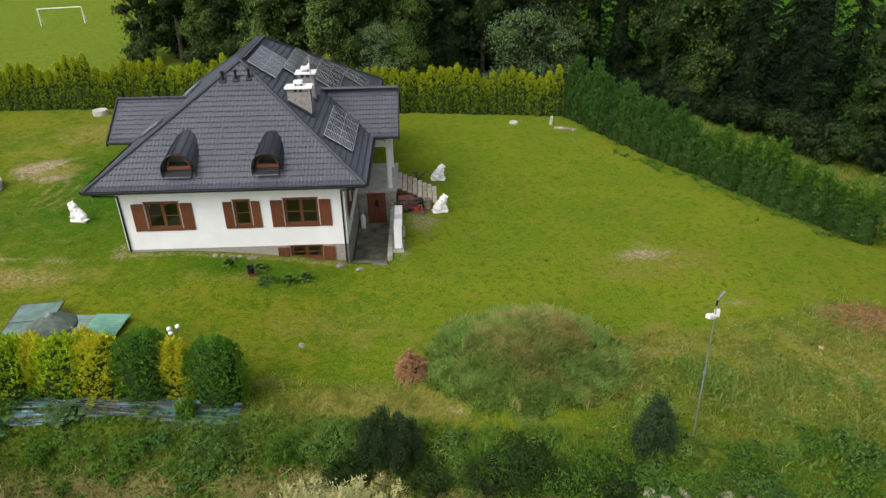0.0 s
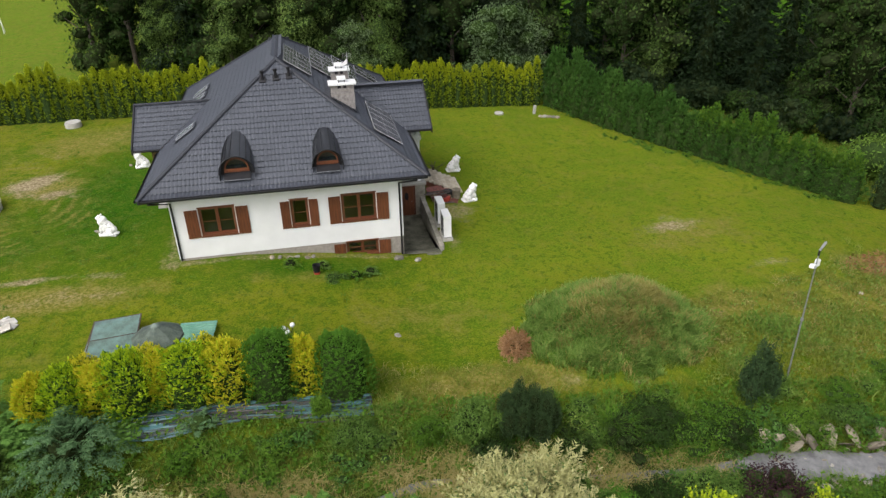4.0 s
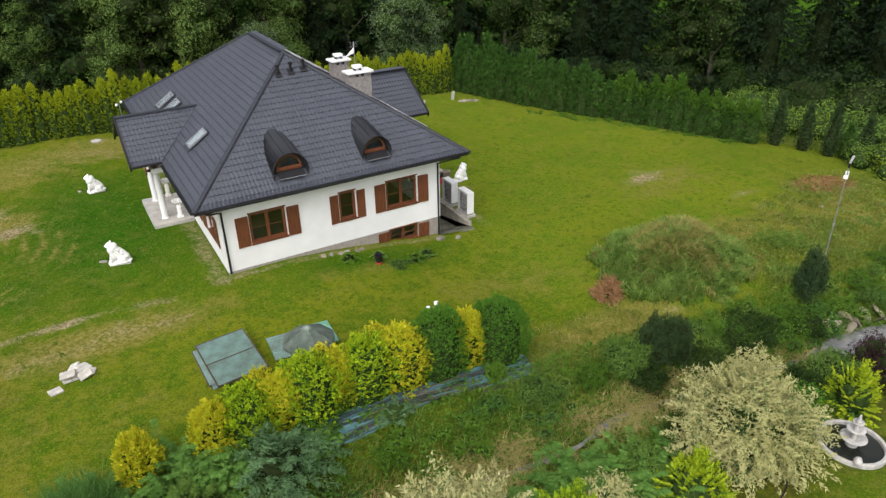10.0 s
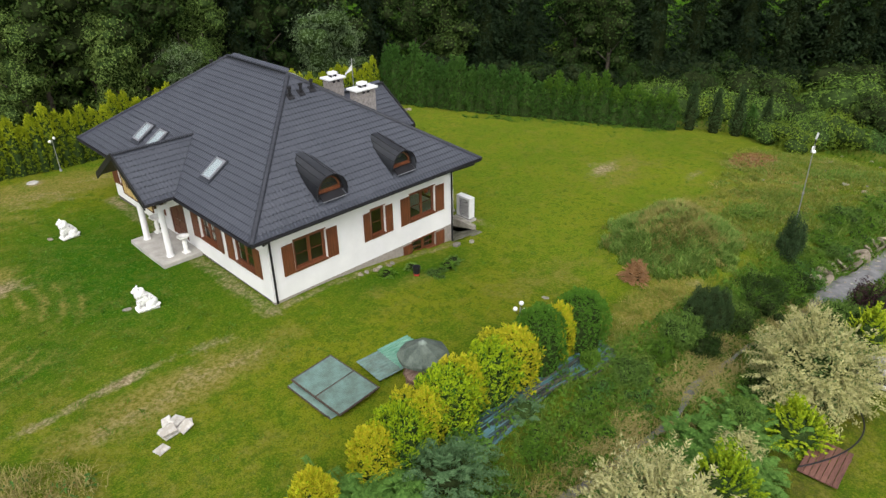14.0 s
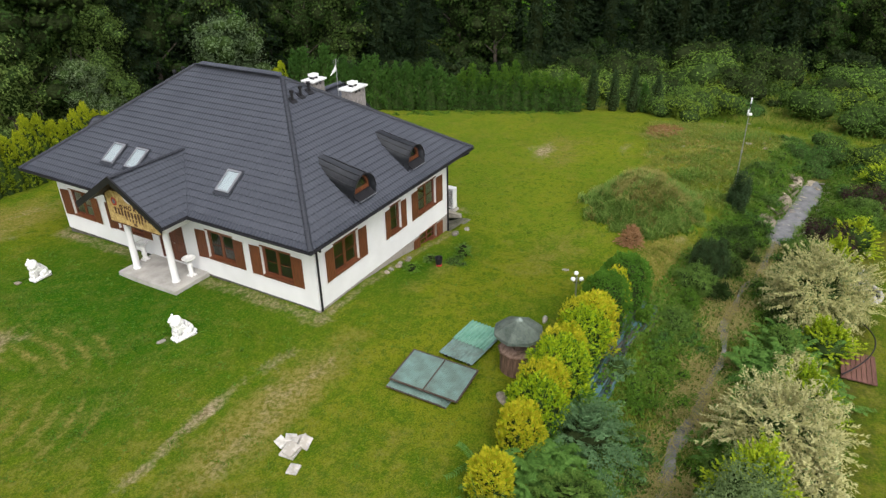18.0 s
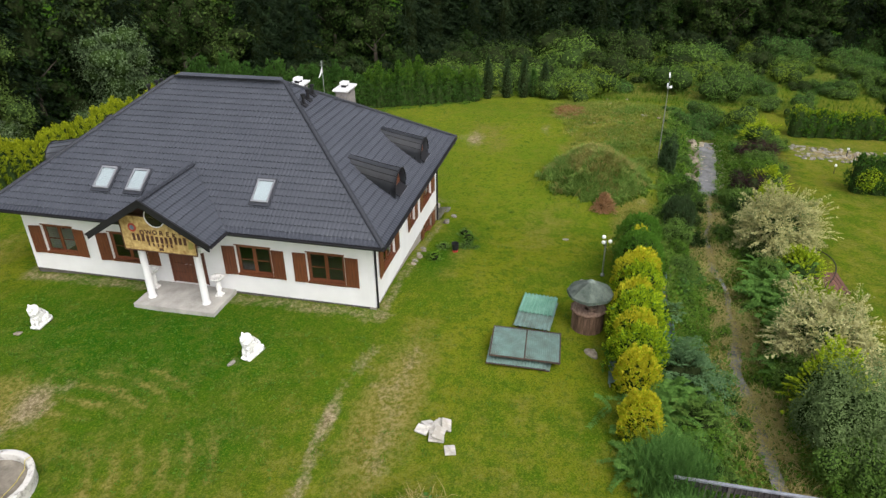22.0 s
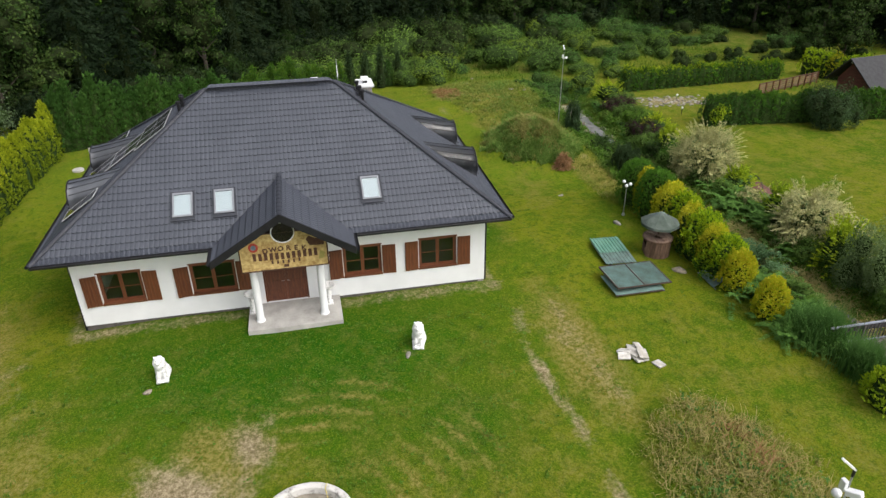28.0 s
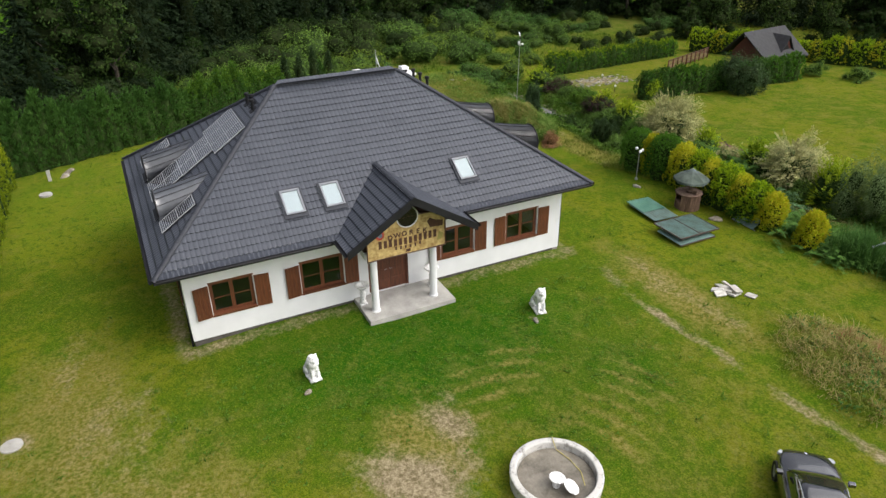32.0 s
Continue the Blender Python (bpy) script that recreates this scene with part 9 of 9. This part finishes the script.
random.seed(5)
for _ in range(125):
    py = random.uniform(-16, 36)
    px = 36 + 0.2 * max(0, 30 - py) + random.uniform(3, 24)
    if 8 < py < 19 and (px < 46 or random.random() < 0.5):
        continue
    scrub(px, py, random.uniform(0.45, 1.35), random.choice((0, 0, 1, 2, 3, 4)))
for px, py, s, k in ((43, 24, 1.5, 0), (41.5, 20.5, 1.5, 4), (43.5, 18.5, 1.1, 3), (39.2, 22.6, 1.4, 0), (33.5, 10.2, 1.0, 0), (31, 8.0, 1.2, 4), (47, 29, 2.2, 1), (50, 32, 2.6, 1), (44, 33, 1.7, 0), (52, 24, 2.6, 0), (55, 18, 2.5, 1),
                    (58, 26, 2.8, 1), (49, 20, 2.2, 1), (57, 10, 2.4, 0), (46, 37, 1.8, 1), (52, 12, 1.7, 1), (47, 6, 1.5, 0), (56, 2, 1.8, 1), (62, -2, 2.0, 3), (65, -7, 2.0, 3), (66, -13, 2.2, 3), (60, -10, 1.6, 0), (42, 40, 1.2, 0)):
    scrub(px, py, s, k)

for _ in range(40):
    px, py = random.uniform(33, 58), random.uniform(-30, 7)
    scrub(px, py, random.uniform(0.45, 1.2), random.choice((0, 1, 1, 3)))
for px, py, s, k in ((39.5, 37.0, 1.7, 0), (40.7, 32.7, 1.5, 4), (35.8, 23.4, 1.35, 4), (37.0, 25.8, 1.1, 0), (43.4, 13.1, 1.7, 0), (40.9, 8.5, 1.6, 2), (45.5, 10.2, 1.8, 4), (36.4, 1.9, 1.2, 4), (38.5, 4.6, 1.3, 0), (43.0, 28.6, 1.9, 0)):
    scrub(px, py, s, k)
for px, py, s in ((28.5, 11.2, 0.8), (30.2, 10.6, 0.9), (32.0, 11.4, 0.8), (34.5, 11.0, 0.9), (29.6, 12.9, 0.6), (56, -9, 1.3), (58, -11, 1.3), (56.5, -13, 1.2), (59.5, -8, 1.3), (54.5, -11, 1.1)):
    scrub(px, py, s, 3)
# dark undergrowth at the foot of the wood
THICKET = []
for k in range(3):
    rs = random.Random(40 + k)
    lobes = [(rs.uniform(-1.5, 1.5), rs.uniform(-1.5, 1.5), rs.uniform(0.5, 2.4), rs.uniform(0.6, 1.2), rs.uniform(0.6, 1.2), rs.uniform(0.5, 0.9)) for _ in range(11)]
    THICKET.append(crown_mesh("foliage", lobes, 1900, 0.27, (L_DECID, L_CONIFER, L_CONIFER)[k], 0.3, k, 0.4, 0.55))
UNDER = ((28.5, 62), (33, 57.5), (38.5, 51.5), (42, 46.5), (46, 43.2), (52, 40.0), (57.5, 33), (60.5, 21), (62.5, 8), (63, -8))
for (ax, ay), (bx, by) in zip(UNDER, UNDER[1:]):
    n = round(math.hypot(bx - ax, by - ay) / 2.3)
    for i in range(n):
        u = (i + random.random() * 0.6) / n
        px, py = ax + (bx - ax) * u + random.uniform(-0.8, 0.8), ay + (by - ay) * u + random.uniform(-0.8, 0.8)
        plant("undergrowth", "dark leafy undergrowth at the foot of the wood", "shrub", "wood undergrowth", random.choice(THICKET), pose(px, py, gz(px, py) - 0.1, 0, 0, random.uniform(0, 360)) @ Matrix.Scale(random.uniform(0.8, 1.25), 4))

# neighbours' hedges to the south-east
for i, (ax, ay, bx, by, sp, h, mts) in enumerate(((29.2, 3.4, 30.2, -14.5, 0.95, 2.0, (L_HEDGE_DARK, L_HEDGE_DARK, L_THUJA)), (15.3, 2.2, 13.0, -15.0, 0.9, 2.3, (L_HEDGE_DARK, L_THUJA, L_HEDGE_DARK)), (30.5, -19, 8, -29, 1.0, 2.5, (L_LIME, L_GOLD, L_LIME)))):
    me = [thuja_mesh(h, 0.85, 1300, mt, i + k, 0.13, 4, 0.5, 0.95, L_YELLOW if i == 0 else L_WEED, 0.74 if i == 0 else 0.8) for k, mt in enumerate(mts)]
    n = round(math.hypot(bx - ax, by - ay) / sp)
    for k in range(n + 1):
        px, py = ax + (bx - ax) * k / n, ay + (by - ay) * k / n
        s = random.uniform(0.85, 1.15)
        plant("hedge_shrub", "low clipped garden hedge shrub", "hedge", "neighbour's hedges", random.choice(me), pose(px, py, gz(px, py), 0, 0, random.uniform(0, 360)) @ Matrix.Diagonal((1.1, 1.1, s, 1)), None)
shrub("broad dark conifer bush in the neighbour's hedge", 11.9, -6.9, 2.4, 3.3, 4200, 0.2, L_PINE, 90)
shrub("yellow bush at the end of the hedge", 15.0, 1.6, 1.1, 1.9, 1200, 0.16, L_LIME, 91)
for i, (px, py, r, h, mt) in enumerate(((16.5, -16.5, 1.0, 0.9, L_PURPLE), (13.0, -18.5, 1.3, 1.4, L_SHRUB), (9.0, -20.0, 1.6, 1.3, L_SHRUB), (17.6, -13.6, 0.8, 0.7, L_YELLOW))):
    shrub("garden bush near the brown cottage", px, py, r, h, 900, 0.18, mt, 92 + i)

# ---- grasses and weeds


def tufts(C, per, spread):
    """Blades gathered in tufts round the places C."""
    P = np.repeat(C, per, 0)
    P[:, :2] += RNG.normal(size=(len(P), 2)) * spread
    P[:, 2] = ground_z(P[:, 0], P[:, 1]) - 0.03
    return P



def off_house(x, y):
    return ~((x > -11.2) & (x < 5.2) & (y > 28.5) & (y < 47.6))


BUILT = ((-21.9, 38.1, 1.5), (-26.7, 31.7, 2.3), (-10.6, 22.0, 1.7), (-7.6, 22.0, 1.3), (-8.3, 19.7, 0.95), (-16.1, 24.6, 0.7), (-13.36, 33.15, 0.5), (-13.3, 43.44, 0.5))


L_LAWN_TUFT = leafy("coarse_lawn_blades", [(0.060, 0.135, 0.012), (0.105, 0.205, 0.020), (0.210, 0.280, 0.045)], glow=0.3)


def lawn_ok(x, y):
    d_ = y - stream_y(x)
    s_ = wear_and_shade(x, y)[0]
    free = np.ones(len(x), bool)
    for cx, cy, r in BUILT:
        free &= np.hypot(x - cx, y - cy) > r
    return free & off_house(x, y) & (d_ > 3.2) & (RNG.random(len(x)) > s_ * 1.3)


P = scatter(40000, -30, 34, 16, 55, lawn_ok)
tagged(new("lawn_grass", blade_mesh("lawn_grass", P, 0.075, 0.022, L_GRASS, 0.6, 0.6)), "short mown grass of the lawn", "grass", kind="stuff")


P = tufts(scatter(2600, -29, 34, 16, 54, lambda x, y: lawn_ok(x, y) & (np.sin(0.9 * x + 0.4 * y) + np.sin(1.3 * y - 0.5 * x + 1) + RNG.normal(size=len(x)) * 0.8 > 0.1)), 8, 0.09)
tagged(new("lawn_tufts", blade_mesh("lawn_tufts", P, np.repeat(RNG.uniform(0.08, 0.2, len(P) // 8), 8), 0.03, L_LAWN_TUFT, 0.9, 0.8)), "coarser tufts standing out of the mown lawn", "grass", kind="stuff")


def mound_ok(x, y):
    q = ((x - 11.2) / 4.8) ** 2 + ((y - 20.0) / 3.8) ** 2
    return (q < 1.0) & (RNG.random(len(x)) > 1.15 * smooth(0.5, 1.0, q + 0.18 * np.sin(2.1 * x + y) * np.sin(1.7 * y - x)))


L_MOUND_OLIVE = leafy("olive_mound_blades", [(0.165, 0.185, 0.040), (0.325, 0.320, 0.088), (0.560, 0.480, 0.190)], glow=0.4)


def mound_bias(x, y):
    """Where the mound's growth has turned olive: over the top and down its east side, in patches."""
    return np.clip(0.62 * smooth(-0.3, 0.7, ground_z(x, y)) + 0.22 * smooth(11, 15, x) + 0.06 + 0.36 * np.sin(1.3 * x + 0.5 * y) * np.sin(1.9 * y - 0.4 * x), 0.04, 0.94)


for name_, mt, n_t, per, spread, width, tall, kind_, lab in (("mound_grass", L_MOUND, 1700, 20, 0.13, 0.050, 0.50, 0, "long green grass in tufts on the earth mound"), ("mound_olive_grass", L_MOUND_OLIVE, 1300, 20, 0.13, 0.046, 0.48, 1, "olive dry-tipped grass over the top of the mound"),
                                                             ("mound_straw", L_STRAW, 240, 18, 0.15, 0.026, 0.45, 1, "dry stalks on the earth mound"), ("mound_weeds", L_WEED, 420, 14, 0.17, 0.10, 0.32, 0, "leafy green weeds low on the mound")):
    C = scatter(n_t * 7, 5.4, 18, 15.8, 24.6, lambda x, y: mound_ok(x, y) & ((RNG.random(len(x)) < mound_bias(x, y)) == (kind_ == 1)))[:n_t]
    P = tufts(C, per, spread)
    P[:, :2] += np.repeat(RNG.normal(size=(len(C), 2)) * 0.10, per, 0)
    P[:, 2] = ground_z(P[:, 0], P[:, 1]) - 0.03
    # tufts hang down the slope
    way = np.repeat(np.arctan2(C[:, 1] - 20.0, C[:, 0] - 11.3) + RNG.normal(size=len(C)) * 1.9, per)
    tagged(new(name_, blade_mesh(name_, P, np.repeat(0.14 + (tall - 0.14) * RNG.random(len(C)) ** 1.3, per), width, mt, 0.5, 0.6, way)), lab, "grass", kind="stuff")


def bank_ok(x, y):
    d_ = y - stream_y(x)
    edge = 0.20 + 0.42 * smooth(11, 15, x)
    return (np.abs(d_) > edge) & (d_ < 3.4) & (d_ > -3.2)


P = tufts(scatter(3000, -22, 34, 8.5, 17.5, bank_ok), 18, 0.14)
tagged(new("bank_grass", blade_mesh("bank_grass", P, np.repeat(RNG.uniform(0.2, 0.5, len(P) // 18), 18), 0.024, L_TALL, 0.8, 0.9)), "rough green grass on the ditch banks", "grass", kind="stuff")
P = tufts(scatter(1500, -22, 12, 11.2, 15.0, lambda x, y: (np.abs(y - stream_y(x)) < 1.5) & (np.abs(y - stream_y(x)) > 0.30)), 16, 0.16)
tagged(new("ditch_grass", blade_mesh("ditch_grass", P, np.repeat(RNG.uniform(0.15, 0.4, len(P) // 16), 16), 0.03, L_ROUGH, 0.8, 0.9)), "half-dry grass in the bottom of the ditch", "grass", kind="stuff")
P = tufts(scatter(1700, -22, 13, 11.6, 15.5, lambda x, y: bank_ok(x, y) & (np.abs(np.abs(y - stream_y(x) - 0.1) - 0.62) < 0.36) & (np.sin(x * 0.9) + np.sin(x * 2.3 + y * 2) > -0.7)), 26, 0.2)
tagged(new("bank_straw", blade_mesh("bank_straw", P, 0.5, 0.026, L_STRAW, 1.1, 1.3)), "fallen straw-coloured grass along the water", "grass", kind="stuff")
P = scatter(30000, -22, 30, 8.8, 17.2, bank_ok)
P[:, 2] += RNG.uniform(0.05, 0.45, len(P))
V = leaf_quads(P, RNG.normal(size=P.shape) + np.array([0, 0, 0.2]), 0.17, 0.11, np.array([[0, 0, 1.0]]) + 0 * P, 0.5)
tagged(new("bank_weeds", kites("bank_weeds", V, L_WEED)), "broad-leaved weeds on the ditch banks", "weeds", kind="stuff")


def rough_ok(x, y):
    q = np.minimum(((x - 18) / 7) ** 2 + ((y - 18) / 4.0) ** 2, ((x - 27) / 9) ** 2 + ((y - 18.5) / 5) ** 2)
    q = np.minimum(q, ((x - 2) / 8) ** 2 + ((y - 17.2) / 1.6) ** 2)
    s_ = wear_and_shade(x, y)[0]
    return (q < 1.1) & (y - stream_y(x) > 2.6) & (RNG.random(len(x)) > s_)


P = tufts(scatter(1900, -6, 36, 14, 25, rough_ok), 16, 0.16)
tagged(new("rough_grass", blade_mesh("rough_grass", P, np.repeat(RNG.uniform(0.1, 0.34, len(P) // 16), 16), 0.026, L_ROUGH, 0.8, 0.8)), "rough half-long grass beside the bank", "grass", kind="stuff")


P = tufts(scatter(500, 13, 36, 14, 25, rough_ok), 14, 0.22)
P[:, 2] += RNG.uniform(0.04, 0.22, len(P))
V = leaf_quads(P, RNG.normal(size=P.shape) + np.array([0, 0, 0.2]), 0.15, 0.10, np.array([[0, 0, 1.0]]) + 0 * P, 0.5)
tagged(new("slope_weeds", kites("slope_weeds", V, L_TALL)), "patches of broad-leaved weeds on the rough slope", "weeds", kind="stuff")
P = tufts(scatter(420, -1, 36, 14.5, 25, lambda x, y: (rough_ok(x, y) | ((x < 9) & (y > 15.8) & (y < 18.8))) & ((x < 6.5) | (x > 15))), 20, 0.22)
tagged(new("slope_straw", blade_mesh("slope_straw", P, 0.24, 0.015, L_STRAW, 1.1, 1.3)), "bleached dry grass on the rough slope", "grass", kind="stuff")
# rust-brown dead stalks thrown on the knoll
P = scatter(7000, 24, 33, 20, 26, lambda x, y: ((x - 28.4) / 3.0) ** 2 + ((y - 22.9) / 1.5) ** 2 < RNG.random(len(x)) ** 0.6)
P[:, 2] += RNG.uniform(0.02, 0.22, len(P))
V = leaf_quads(P, RNG.normal(size=P.shape) * np.array([1, 1, 0.3]), 0.3, 0.06, np.array([[0, 0, 1.0]]) + 0 * P, 0.6)
tagged(new("dead_stalks", kites("dead_stalks", V, L_DEAD)), "rust-brown heap of dead stalks on the knoll", "dead stalks", kind="stuff")
P = tufts(scatter(420, 22, 36, 17.5, 27, lambda x, y: ((x - 29) / 6.5) ** 2 + ((y - 21.5) / 4.5) ** 2 < RNG.random(len(x))), 16, 0.16)
tagged(new("knoll_grass", blade_mesh("knoll_grass", P, 0.34, 0.026, L_ROUGH, 0.9, 1.0)), "tufts of long grass and weeds on the knoll", "grass", kind="stuff")


def west_ok(x, y):
    q = ((x + 23.6) / 5.2) ** 2 + ((y - 24.2) / 3.0) ** 2
    return (q < 1) & (RNG.random(len(x)) > q * 0.95)


P = tufts(scatter(520, -29, -18, 21, 28, west_ok), 26, 0.24)
tagged(new("tall_straw_grass", blade_mesh("tall_straw_grass", P, np.repeat(RNG.uniform(0.14, 0.42, len(P) // 26), 26), 0.026, L_STRAW, 0.9, 1.0)), "tall straw-coloured grass left unmown", "grass", kind="stuff")
P = tufts(scatter(520, -29, -18, 21, 28, west_ok), 26, 0.24)
tagged(new("tall_green_grass", blade_mesh("tall_green_grass", P, np.repeat(RNG.uniform(0.12, 0.36, len(P) // 26), 26), 0.028, L_ROUGH, 0.9, 1.0)), "tall green grass left unmown", "grass", kind="stuff")


P = tufts(scatter(22, -29, -18, 21, 28, west_ok), 26, 0.26)
tagged(new("fallen_grass", blade_mesh("fallen_grass", P, 0.5, 0.03, L_DEAD, 1.3, 1.4)), "brown fallen grass tangled in the unmown patch", "grass", kind="stuff")
P = tufts(scatter(120, -29, -18, 21, 28, west_ok), 16, 0.2)
P[:, 2] += RNG.uniform(0.08, 0.34, len(P))
V = leaf_quads(P, RNG.normal(size=P.shape) + np.array([0, 0, 0.3]), 0.17, 0.08, np.array([[0, 0, 1.0]]) + 0 * P, 0.5)
tagged(new("patch_weeds", kites("patch_weeds", V, L_FERN)), "fresh green weeds in the unmown patch", "weeds", kind="stuff")


# low weeds standing out of the lush turf before the house
P = tufts(scatter(900, -22, -9.8, 28.5, 48, lambda x, y: lawn_ok(x, y) & (wear_and_shade(x, y)[2] > RNG.random(len(x)) * 0.9)), 7, 0.05)
P[:, 2] += RNG.uniform(0.03, 0.10, len(P))
V = leaf_quads(P, RNG.normal(size=P.shape) * np.array([1, 1, 0.4]), 0.10, 0.045, np.array([[0, 0, 1.0]]) + 0 * P, 0.4)
tagged(new("lawn_weeds", kites("lawn_weeds", V, L_WEED)), "scattered low weeds in the lawn", "weeds", kind="stuff")


def meadow_ok(x, y):
    line = np.where(y > 32, 24 + (56 - y) * 0.45, 37.5 + 0 * y)
    return (x > line) & (np.abs(y - stream_y(x)) > 0.8)


P = scatter(34000, 24, 72, -18, 58, meadow_ok)
tagged(new("meadow_grass", blade_mesh("meadow_grass", P, 0.45, 0.06, L_GRASS, 0.8, 0.8)), "tall rough meadow grass before the wood", "grass", kind="stuff")
